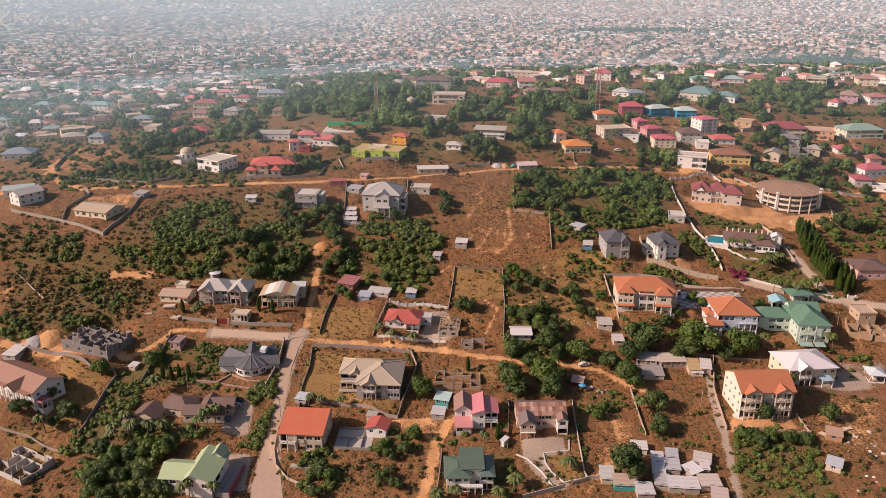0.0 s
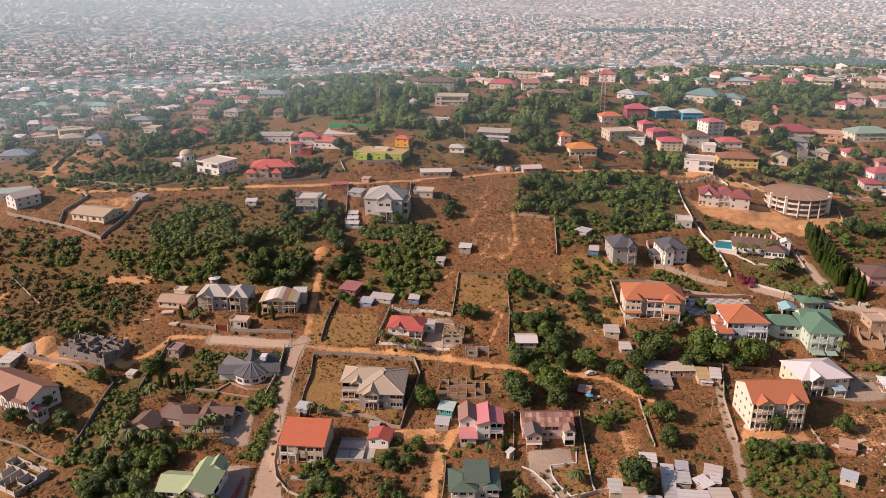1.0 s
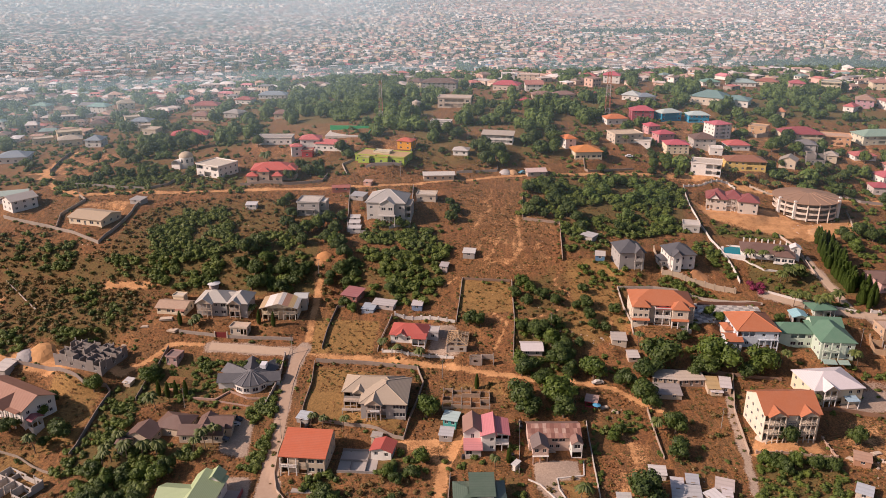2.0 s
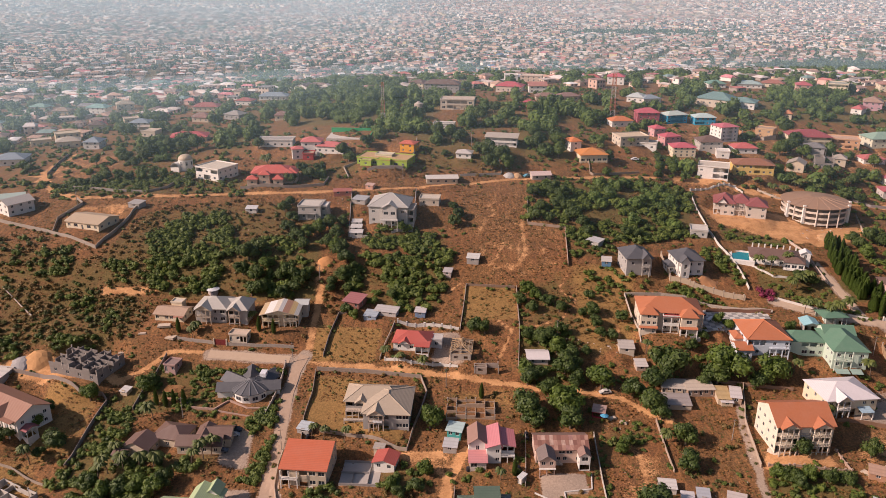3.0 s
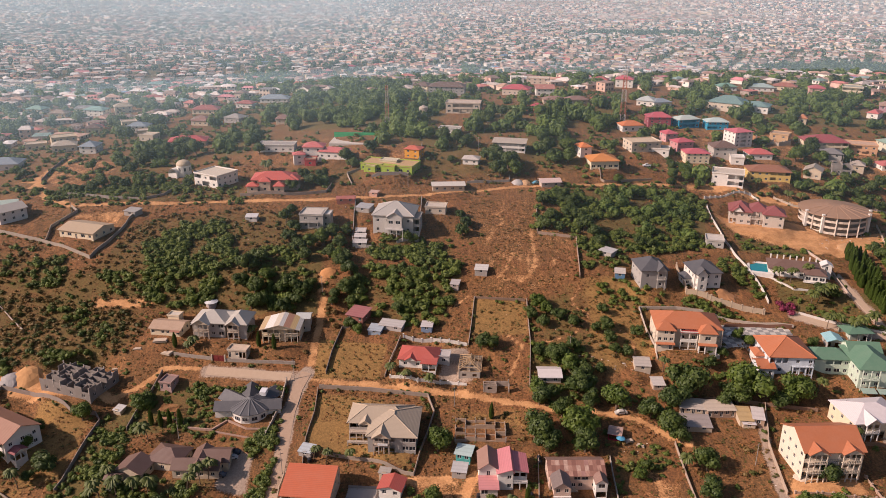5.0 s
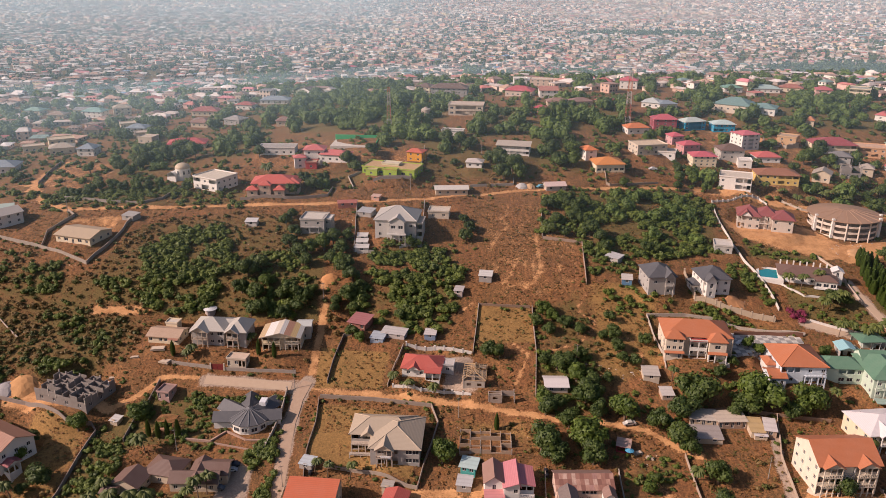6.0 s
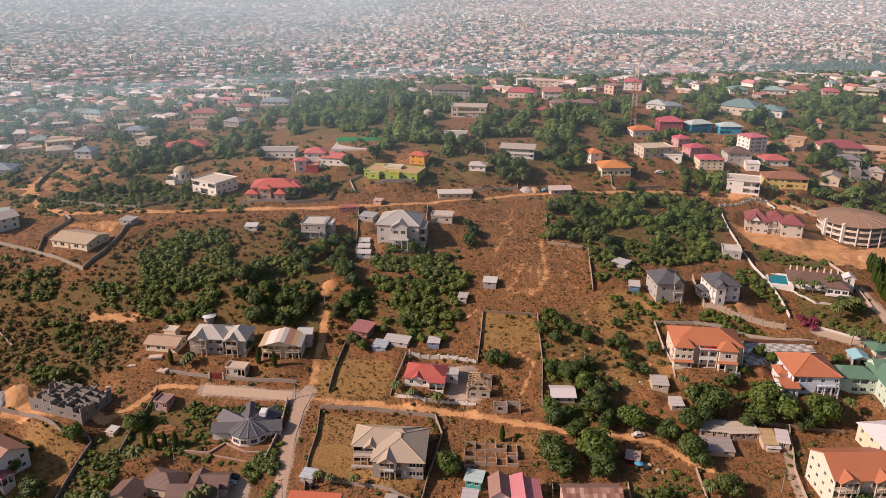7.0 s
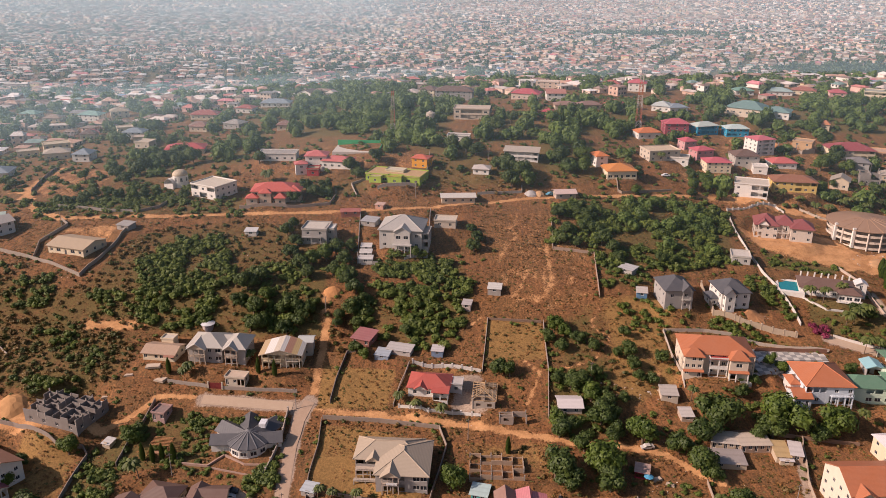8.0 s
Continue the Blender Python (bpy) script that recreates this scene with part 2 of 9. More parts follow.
def height(x, y):
    """The ground's height, levelled where houses stand on terraces."""
    x, y = np.asarray(x, float), np.asarray(y, float)
    z = raw_height(x, y)
    for px, py, r in PADS:
        k = np.clip((r + 6 - np.hypot(x - px, y - py)) / 6, 0, 1)
        k = k * k * (3 - 2 * k)
        z = z * (1 - k) + raw_height(np.array(px), np.array(py)) * k
    return z


PAD_XYR = np.array(PADS)


def ground_z(x, y):
    near = np.nonzero(np.hypot(PAD_XYR[:, 0] - x, PAD_XYR[:, 1] - y) < PAD_XYR[:, 2] + 6)[0]
    z = raw_height(np.array(x), np.array(y))
    for i in near:
        px, py, r = PADS[i]
        k = min(1, max(0, (r + 6 - math.hypot(x - px, y - py)) / 6))
        k = k * k * (3 - 2 * k)
        z = z * (1 - k) + raw_height(np.array(px), np.array(py)) * k
    return float(z)


def near_line(x, y, pts):
    """Distance from each place to a line of points."""
    best = np.full(np.shape(x), 1e9)
    for (ax, ay), (bx, by) in zip(pts, pts[1:]):
        ux, uy = bx - ax, by - ay
        t = np.clip(((x - ax) * ux + (y - ay) * uy) / (ux * ux + uy * uy + 1e-9), 0, 1)
        best = np.minimum(best, np.hypot(x - ax - t * ux, y - ay - t * uy))
    return best


def inside(x, y, pts):
    hit = np.zeros(np.shape(x), bool)
    for (ax, ay), (bx, by) in zip(pts, pts[1:] + pts[:1]):
        if ay != by:
            hit ^= ((ay > y) != (by > y)) & (x < (bx - ax) * (y - ay) / (by - ay) + ax)
    return hit


SOIL = []


def track(pts, width, channel=0, amount=1.0):
    """A worn track: bare earth (0), grass (1), straw (2) or paving (3)."""
    SOIL.append((channel, amount, "line", pts, width))


def plot(pts, channel, amount=1.0, soft=1.5):
    SOIL.append((channel, amount, "area", pts, soft))


def smooth(a):
    a = np.clip(a, 0, 1)
    return a * a * (3 - 2 * a)


def soils(x, y):
    s = np.zeros((len(x), 4))
    for ch, amount, how, pts, w in SOIL:
        px, py = [p[0] for p in pts], [p[1] for p in pts]
        sel = (x > min(px) - w - 4) & (x < max(px) + w + 4) & (y > min(py) - w - 4) & (y < max(py) + w + 4)
        if not sel.any():
            continue
        xx, yy = x[sel], y[sel]
        if how == "line":
            k = smooth((w * 0.42 + 0.55 - near_line(xx, yy, pts)) / 1.2)
        else:
            d = near_line(xx, yy, pts + pts[:1])
            k = smooth(0.5 + np.where(inside(xx, yy, pts), d, -d) / (2 * w))
        k = (k * amount)[:, None]
        row = s[sel] * (1 - k)
        row[:, ch] += k[:, 0]
        s[sel] = row
    return s


def build_ground():
    def lines(a, b, step, reach):
        c = list(np.arange(a, b, step))
        lo, hi, g = a, b, step
        while lo > -reach or hi < reach:
            g *= 1.22
            lo, hi = lo - g, hi + g
            c += [lo, hi]
        return np.array(sorted(c))
    xs = lines(-205, 232, 1.6, 6000)
    ys = np.concatenate([np.linspace(-3000, 60, 14), np.linspace(80, 184, 12), np.arange(186, 430, 1.6), np.arange(431, 700, 4.0), 700 * 1.03 ** np.arange(0, 75)])
    X, Y = np.meshgrid(xs, ys)
    x, y = X.ravel(), Y.ravel()
    z = height(x, y)
    n1 = np.array([noise.noise((a * 0.05, b * 0.05, 0)) + 0.5 * noise.noise((a * 0.17, b * 0.17, 3)) for a, b in zip(x, y)])
    s = soils(x, y)
    z = z + n1 * 0.35 * (1 - np.minimum(1, s[:, 3] + s[:, 0] * 0.6)) - 0.05
    w = len(xs)
    i = np.arange((len(ys) - 1) * w).reshape(len(ys) - 1, w)[:, :-1].ravel()
    me = bpy.data.meshes.new("ground")
    me.from_pydata(np.stack([x, y, z], 1), [], np.stack([i, i + 1, i + w + 1, i + w], 1))
    at = me.color_attributes.new("soil", "FLOAT_COLOR", "POINT")
    at.data.foreach_set("color", s.astype(np.float32).ravel())
    me.polygons.foreach_set("use_smooth", np.ones(len(me.polygons), bool))
    m, n, l = material("hillside_earth")
    a = n.new("ShaderNodeAttribute")
    a.attribute_name = "soil"
    sep = n.new("ShaderNodeSeparateColor")
    l.new(a.outputs["Color"], sep.inputs["Color"])
    big, mid, fine = noise_node(n, l, 0.035, 5, coords(n, l)), noise_node(n, l, 0.22, 6, coords(n, l), 0.65), noise_node(n, l, 1.6, 5, coords(n, l), 0.7)
    earth = ramp(n, l, mid, [(0.30, (0.060, 0.031, 0.010)), (0.42, (0.135, 0.053, 0.016)), (0.54, (0.25, 0.084, 0.024)), (0.70, (0.41, 0.140, 0.038))])
    earth = mix(n, l, ramp(n, l, big, [(0.42, (0, 0, 0)), (0.62, (1, 1, 1))]), earth, ramp(n, l, fine, [(0.35, (0.12, 0.066, 0.020)), (0.7, (0.28, 0.148, 0.045))]))
    olive = ramp(n, l, fine, [(0.32, (0.056, 0.052, 0.013)), (0.7, (0.17, 0.135, 0.040))])
    patch = noise_node(n, l, 0.085, 5, coords(n, l), 0.6)
    earth = mix(n, l, ramp(n, l, patch, [(0.42, (0, 0, 0)), (0.58, (0.8, 0.8, 0.8))]), earth, olive)
    wash = noise_node(n, l, 0.55, 5, coords(n, l, (1.0, 0.22, 1.0)), 0.65)
    earth = mix(n, l, 0.45, earth, ramp(n, l, wash, [(0.36, (0.065, 0.036, 0.013)), (0.5, (0.18, 0.082, 0.030)), (0.66, (0.43, 0.19, 0.068))]))
    strokes = noise_node(n, l, 0.8, 4, coords(n, l, (1.0, 0.16, 1.0), 24), 0.7)
    earth = mix(n, l, 0.38, earth, ramp(n, l, strokes, [(0.40, (0.052, 0.029, 0.011)), (0.5, (0.165, 0.076, 0.026)), (0.62, (0.47, 0.21, 0.070))]))
    earth = mix(n, l, 0.42, earth, ramp(n, l, fine, [(0.38, (0.035, 0.022, 0.009)), (0.5, (0.17, 0.075, 0.027)), (0.64, (0.44, 0.175, 0.062))]))

    def edge(v):
        k = calc(n, l, "ADD", v, calc(n, l, "MULTIPLY", calc(n, l, "SUBTRACT", fine, 0.5), 1.1))
        k = calc(n, l, "ADD", k, calc(n, l, "MULTIPLY", calc(n, l, "SUBTRACT", mid, 0.5), 0.8))
        return ramp(n, l, k, [(0.35, (0, 0, 0)), (0.65, (1, 1, 1))])
    bare = mix(n, l, 0.45, ramp(n, l, fine, [(0.3, (0.36, 0.165, 0.055)), (0.7, (0.66, 0.34, 0.14))]), ramp(n, l, mid, [(0.36, (0.26, 0.115, 0.042)), (0.62, (0.68, 0.38, 0.17))]))
    grass = ramp(n, l, fine, [(0.3, (0.062, 0.050, 0.013)), (0.7, (0.20, 0.132, 0.038))])
    straw = mix(n, l, 0.4, ramp(n, l, mid, [(0.3, (0.17, 0.095, 0.026)), (0.7, (0.34, 0.185, 0.055))]), ramp(n, l, fine, [(0.36, (0.075, 0.045, 0.015)), (0.64, (0.42, 0.24, 0.075))]))
    paved = ramp(n, l, fine, [(0.3, (0.27, 0.195, 0.145)), (0.7, (0.44, 0.335, 0.25))])
    col = mix(n, l, edge(sep.outputs[2]), earth, straw)
    col = mix(n, l, edge(sep.outputs[1]), col, grass)
    col = mix(n, l, edge(sep.outputs[0]), col, bare)
    col = mix(n, l, edge(a.outputs["Alpha"]), col, paved)
    l.new(col, n["Principled BSDF"].inputs["Base Color"])
    n["Principled BSDF"].inputs["Roughness"].default_value = 0.95
    bump(n, l, fine, 0.7, 0.25)
    me.materials.append(m)
    return tagged(new("ground", me), "dry red earth hillside with straw grass and dusty tracks", "ground", "", "structure")


# ---- houses ----
PANES = {}
SIZES = {"w": (1.25, 1.25, 0.95), "W": (2.0, 1.45, 0.85), "d": (1.0, 2.1, 0.03), "t": (1.1, 1.9, 0.45), "s": (0.7, 0.7, 1.5)}


def window(parent, kind, at, rz):
    if kind not in PANES:
        w, h, _ = SIZES[kind]
        f, t = Geo(), 0.08
        us, vs = [-w / 2, -w / 2 + t, -t / 2, t / 2, w / 2 - t, w / 2], [0, t, h - t, h]
        at_ = lambda q, r, back=0: q + 6 * r + 24 * back
        f.v = [(u, -0.04, v) for v in vs for u in us] + [(u, 0.06, v) for v in vs for u in us]
        for q in range(5):
            for r in range(3):
                if r == 1 and q in (1, 3):
                    c = [(q, r), (q + 1, r), (q + 1, r + 1), (q, r + 1)]
                    for e in range(4):
                        m_, n_ = c[e], c[(e + 1) % 4]
                        f.f.append((at_(*m_), at_(*n_), at_(*n_, 1), at_(*m_, 1)))
                else:
                    f.f.append((at_(q, r), at_(q + 1, r), at_(q + 1, r + 1), at_(q, r + 1)))
        p = Geo().box(-w / 2, 0.0, 0, w / 2, 0.015, h)
        PANES[kind] = f.mesh("window"), p.mesh("pane")
        PANES[kind][0].materials.append(FRAME)
        PANES[kind][1].materials.append(GLASS)
    f, p = PANES[kind]
    ob = part("door" if kind == "d" else "window", f, None, parent, "", at, rz)
    part("pane", p, None, ob)


def facade(g, parent, side, x0, y0, w, d, z0, floors, fh, spec, base):
    """One outside wall with its openings, from the spec of each floor: w, W, t windows, d door, o parapet loggia, O open bay."""
    length = w if side in (0, 2) else d
    rows = spec.split("/") if spec else [""]
    org, ux, uy, nx, ny, rz = {0: ((x0, y0), 1, 0, 0, 1, 0), 1: ((x0 + w, y0), 0, 1, -1, 0, 90), 2: ((x0 + w, y0 + d), -1, 0, 0, -1, 180), 3: ((x0, y0 + d), 0, -1, 1, 0, 270)}[side]
    pt = lambda u, v, k=0.0: (org[0] + ux * u + nx * k, org[1] + uy * u + ny * k, v)
    deep = False
    for k in range(floors):
        row = rows[min(k, len(rows) - 1)]
        za, zb = z0 + k * fh, z0 + (k + 1) * fh
        holes = []
        for i, c in enumerate(row):
            if c in " .":
                continue
            cell = length / len(row)
            if c in "oO":
                ow, oh, sill = cell - 0.35, fh - (1.25 if c == "o" else 0.5), 0.85 if c == "o" else 0.05
            else:
                ow, oh, sill = SIZES[c]
            if ow > cell - 0.1:
                continue
            holes.append((cell * (i + 0.5) - ow / 2, cell * (i + 0.5) + ow / 2, za + sill, za + sill + oh, c))
        if k == 0 and base:
            g.face(pt(0, z0 - base), pt(length, z0 - base), pt(length, z0), pt(0, z0))
        u = 0.0
        for a, b, s, e, c in holes:
            g.face(pt(u, za), pt(a, za), pt(a, zb), pt(u, zb))
            g.face(pt(a, za), pt(b, za), pt(b, s), pt(a, s))
            g.face(pt(a, e), pt(b, e), pt(b, zb), pt(a, zb))
            r = 0.22
            g.face(pt(a, s), pt(b, s), pt(b, s, r), pt(a, s, r))
            g.face(pt(a, s), pt(a, s, r), pt(a, e, r), pt(a, e))
            g.face(pt(b, s, r), pt(b, s), pt(b, e), pt(b, e, r))
            g.face(pt(a, e, r), pt(b, e, r), pt(b, e), pt(a, e))
            if c in "oO":
                deep = True
            else:
                window(parent, c, pt((a + b) / 2, s, 0.14), rz)
            u = b
        g.face(pt(u, za), pt(length, za), pt(length, zb), pt(u, zb))
    return deep


def auto(length, step=3.6, c="w"):
    return c * max(1, int(length / step)) if length > 2.2 else ""


def block(h, x0, y0, w, d, floors, fh, wall, front=None, right=None, left=None, z0=0.0, base=5.0, label=""):
    """The walls of one block of a house, with thick openings, floors inside and windows."""
    g = Geo()
    ob = part("wall", bpy.data.meshes.new("wall"), wall, h, label)
    for side, spec in ((0, front), (1, right), (3, left), (2, "")):
        if spec is None:
            spec = auto(w if side == 0 else d)
        deep = facade(g, ob, side, x0, y0, w, d, z0, floors, fh, spec, base)
    ob.data.from_pydata(g.v, [], g.f)
    if w > 5 and d > 5:
        part("inner_wall", Geo().box(x0 + 2.0, y0 + 2.0, z0 - 0.5, x0 + w - 2.0, y0 + d - 2.0, z0 + floors * fh - 0.2), wall, ob)
    return ob


def roof_hip(h, x0, y0, w, d, z, rise, mat, oh=0.6, inset=1.0, name="roof", cap=None, label=""):
    a, b, c, e = x0 - oh, y0 - oh, x0 + w + oh, y0 + d + oh
    g = Geo()
    if w >= d:
        k = (e - b) / 2 * inset
        r0, r1 = (a + k, (b + e) / 2, z + rise), (c - k, (b + e) / 2, z + rise)
    else:
        k = (c - a) / 2 * inset
        r0, r1 = ((a + c) / 2, b + k, z + rise), ((a + c) / 2, e - k, z + rise)
    p = [(a, b, z), (c, b, z), (c, e, z), (a, e, z)]
    if w >= d:
        g.face(p[0], p[1], r1, r0).face(p[2], p[3], r0, r1).face(p[1], p[2], r1).face(p[3], p[0], r0)
    else:
        g.face(p[1], p[2], r1, r0).face(p[3], p[0], r0, r1).face(p[0], p[1], r0).face(p[2], p[3], r1)
    t = 0.2
    low = [(q[0], q[1], z - t) for q in p]
    for i in range(4):
        j = (i + 1) % 4
        g.face(low[i], low[j], p[j], p[i])
    g.face(*reversed(low))
    ob = part(name, g, mat, h, label)
    if cap:
        c2 = Geo().bar(r0, r1, 0.14)
        for i, q in enumerate(p):
            c2.bar(q, (r0, r1, r1, r0)[i] if w >= d else (r0, r0, r1, r1)[i], 0.12)
        part("ridge_cap", c2, cap, ob)
    return ob


def roof_gable(h, x0, y0, w, d, z, rise, mat, along="x", oh=0.6, ridge=0.5, wall=None, name="roof", label=""):
    """A gable roof, its ridge along x or y at that share of the span, with the gable walls."""
    a, b, c, e = x0 - oh, y0 - oh, x0 + w + oh, y0 + d + oh
    t = 0.2
    g = Geo()
    if along == "x":
        m = b + (e - b) * ridge
        sec = [(b, z), (m, z + rise), (e, z)]
        P = lambda s, u: (s, u[0], u[1])
        ends, q = (a, c), [(y0, z - 0.02), (m, z + rise - 0.12), (y0 + d, z - 0.02)]
        gx = (x0, x0 + w)
    else:
        m = a + (c - a) * ridge
        sec = [(a, z), (m, z + rise), (c, z)]
        P = lambda s, u: (u[0], s, u[1])
        ends, q = (b, e), [(x0, z - 0.02), (m, z + rise - 0.12), (x0 + w, z - 0.02)]
        gx = (y0, y0 + d)
    top, bot = [[P(s, u) for u in sec] for s in ends], [[P(s, (u[0], u[1] - t)) for u in sec] for s in ends]
    for i in (0, 1):
        g.face(top[0][i], top[1][i], top[1][i + 1], top[0][i + 1])
        g.face(bot[0][i], bot[0][i + 1], bot[1][i + 1], bot[1][i])
        for s in (0, 1):
            g.face(top[s][i], top[s][i + 1], bot[s][i + 1], bot[s][i])
    for i in (0, 2):
        g.face(top[0][i], top[1][i], bot[1][i], bot[0][i])
    ob = part(name, g, mat, h, label)
    if wall:
        for s in gx:
            part("gable_wall", Geo().face(*[P(s, u) for u in q]), wall, h)
    return ob


def roof_flat(h, x0, y0, w, d, z, mat, edge, oh=0.25, up=0.5):
    part("roof", Geo().box(x0 - oh, y0 - oh, z - 0.02, x0 + w + oh, y0 + d + oh, z + 0.2), mat, h)
    if up:
        g, t, a, b, c, e = Geo(), 0.18, x0 - oh, y0 - oh, x0 + w + oh, y0 + d + oh
        g.box(a, b, z + 0.202, c, b + t, z + up + 0.2).box(a, e - t, z + 0.202, c, e, z + up + 0.2)
        g.box(a, b + t, z + 0.202, a + t, e - t, z + up + 0.2).box(c - t, b + t, z + 0.202, c, e - t, z + up + 0.2)
        part("parapet", g, edge, h)


def balcony(h, x0, x1, y, z, depth, slab, posts=0, down=3.0, rail=1.0):
    """A slab in front of the wall with a rail, and posts below and above it."""
    part("balcony", Geo().box(x0, y - depth, z - 0.2, x1, y - 0.004, z), slab, h)
    g = Geo().box(x0, y - depth, z + rail - 0.1, x1, y - depth + 0.1, z + rail)
    n = max(3, int((x1 - x0) / 0.5))
    for i in range(n + 1):
        u = x0 + (x1 - x0 - 0.08) * i / n
        g.box(u, y - depth + 0.01, z + 0.002, u + 0.08, y - depth + 0.09, z + rail - 0.1)
    part("railing", g, slab, h)
    for i in range(posts):
        u = x0 + (x1 - x0 - 0.3) * i / max(1, posts - 1)
        part("column", Geo().box(u, y - depth + 0.1, z - down, u + 0.3, y - depth + 0.4, z - 0.2), slab, h)


def bay(h, x0, x1, floors, fh, depth, slab, cols=3, start=1):
    """Balconies one above the other on columns."""
    for k in range(start, floors):
        balcony(h, x0, x1, 0, k * fh, depth, slab)
    for i in range(cols):
        u = x0 + (x1 - x0 - 0.3) * i / max(1, cols - 1)
        part("column", Geo().box(u, -depth + 0.12, -1.5, u + 0.3, -depth + 0.42, floors * fh - 0.02), slab, h)


def wing(h, x0, y0, w, d, floors, fh, wall, roof, rise, rc, front=None, right=None, left=None, z0=0.0, oh=0.5, worn=0.5, ridge=0.5, base=5.0):
    """A further block of a house with its own roof."""
    wm, rm, top = plaster(wall), roofing(rc, worn), z0 + floors * fh
    block(h, x0, y0, w, d, floors, fh, wm, front, right, left, z0, base)
    if roof == "hip":
        roof_hip(h, x0, y0, w, d, top, rise, rm, oh)
    elif roof in ("gx", "gy"):
        roof_gable(h, x0, y0, w, d, top, rise, rm, roof[1], oh, ridge, wm)
    elif roof == "flat":
        roof_flat(h, x0, y0, w, d, top, plaster(rc, 0.9), wm, 0.2, 0.4)


def skirt(h, x0, x1, y, z, depth, rc):
    """A lean-to strip of roof along a wall."""
    g = Geo()
    P = [(x0, y - depth, z - 0.5), (x1, y - depth, z - 0.5), (x1, y, z), (x0, y, z)]
    Q = [(u, v, k - 0.12) for u, v, k in P]
    g.face(*P).face(*reversed(Q))
    for i in range(4):
        g.face(Q[i], Q[(i + 1) % 4], P[(i + 1) % 4], P[i])
    part("porch_roof", g, roofing(rc), h)


def water_tank(x, y, z, r=0.8, c=(0.02, 0.02, 0.025), stand=0.0):
    t = thing("water_tank", "black plastic water tank on a low stand" if sum(c) < 0.3 else "pale round water tank on a stand", "water tank", x, y, z)
    if stand:
        g = Geo()
        for i in range(4):
            a = math.pi / 4 + i * math.pi / 2
            g.bar((r * math.cos(a), r * math.sin(a), 0), (r * math.cos(a), r * math.sin(a), stand), 0.1)
        g.box(-r, -r, stand - 0.15, r, r, stand)
        part("stand", g, CONCRETE, t)
    part("tank", Geo().tube(0, 0, stand, stand + 1.6 * r, r, r * 0.97, 14).tube(0, 0, stand + 1.6 * r, stand + 1.85 * r, r * 0.97, r * 0.4, 14), plain(c, 0.4), t)
    part("lid", Geo().tube(0, 0, stand + 1.85 * r, stand + 2.0 * r, r * 0.35, r * 0.3, 10), plain(c, 0.4), t)
    return t


YARDS = []
SLIM = {"pink_roof_flats": 0.86, "tall_white_flats": 0.9, "yellow_house": 0.88, "crimson_house": 0.94}


def simple(name, label, x, y, z, rot, w, d, floors=1, fh=3.1, wall=WHITE, roof="hip", rise=2.4, rc=(0.30, 0.06, 0.04), front=None, right=None, left=None, dirt=0.5, worn=0.5, oh=0.6, cap=None, category="house", ridge=0.5, inset=1.0, wl="", rl=""):
    k = SLIM.get(name, 1.0)
    a, u, v = radians(rot), (1 - k) * w / 2, (1 - k) * d / 2
    h = thing(name, label, category, x + u * math.cos(a) - v * math.sin(a), y + u * math.sin(a) + v * math.cos(a), z, rot)
    h.scale = (k, k, k * (1.0 if y < 385 else 0.88))
    YARDS.append((x + w / 2 * math.cos(a) - d / 2 * math.sin(a), y + w / 2 * math.sin(a) + d / 2 * math.cos(a), max(w, d) * 0.5 + 1.0))
    wm = plaster(wall, dirt)
    block(h, 0, 0, w, d, floors, fh, wm, front, right, left, label=wl)
    top = floors * fh
    if roof == "hip":
        roof_hip(h, 0, 0, w, d, top, rise, roofing(rc, worn), oh, inset, cap=roofing(scaled(rc, 1.35), worn) if cap else None, label=rl)
    elif roof in ("gx", "gy"):
        roof_gable(h, 0, 0, w, d, top, rise, roofing(rc, worn), roof[1], oh, ridge, wm, label=rl)
    elif roof == "mono":
        g = Geo()
        a, b, c, e = -oh, -oh, w + oh, d + oh
        lo, hi = top + 0.05, top + 0.05 + rise
        P, Q = [(a, b, lo), (c, b, lo), (c, e, hi), (a, e, hi)], [(a, b, lo - 0.08), (c, b, lo - 0.08), (c, e, hi - 0.08), (a, e, hi - 0.08)]
        g.face(*P).face(*reversed(Q))
        for i in range(4):
            g.face(Q[i], Q[(i + 1) % 4], P[(i + 1) % 4], P[i])
        part("roof", g, roofing(rc, worn), h, rl)
    else:
        roof_flat(h, 0, 0, w, d, top, plaster(rc, 0.9), wm)
    return h


def shack(x, y, z, rot, w, d, hgt=2.4, rc=(0.5, 0.47, 0.44), wall=BEIGE, label="low shack with a sheet metal roof", front=None, rise=0.5, name="shack"):
    return simple(name, label, x, y + (1.0 if y > 230 else 0.0), z, rot, w, d, 1, hgt * 0.82, wall, "mono", rise, rc, front, "", "", 0.9, 0.9, 0.3, category="shack")


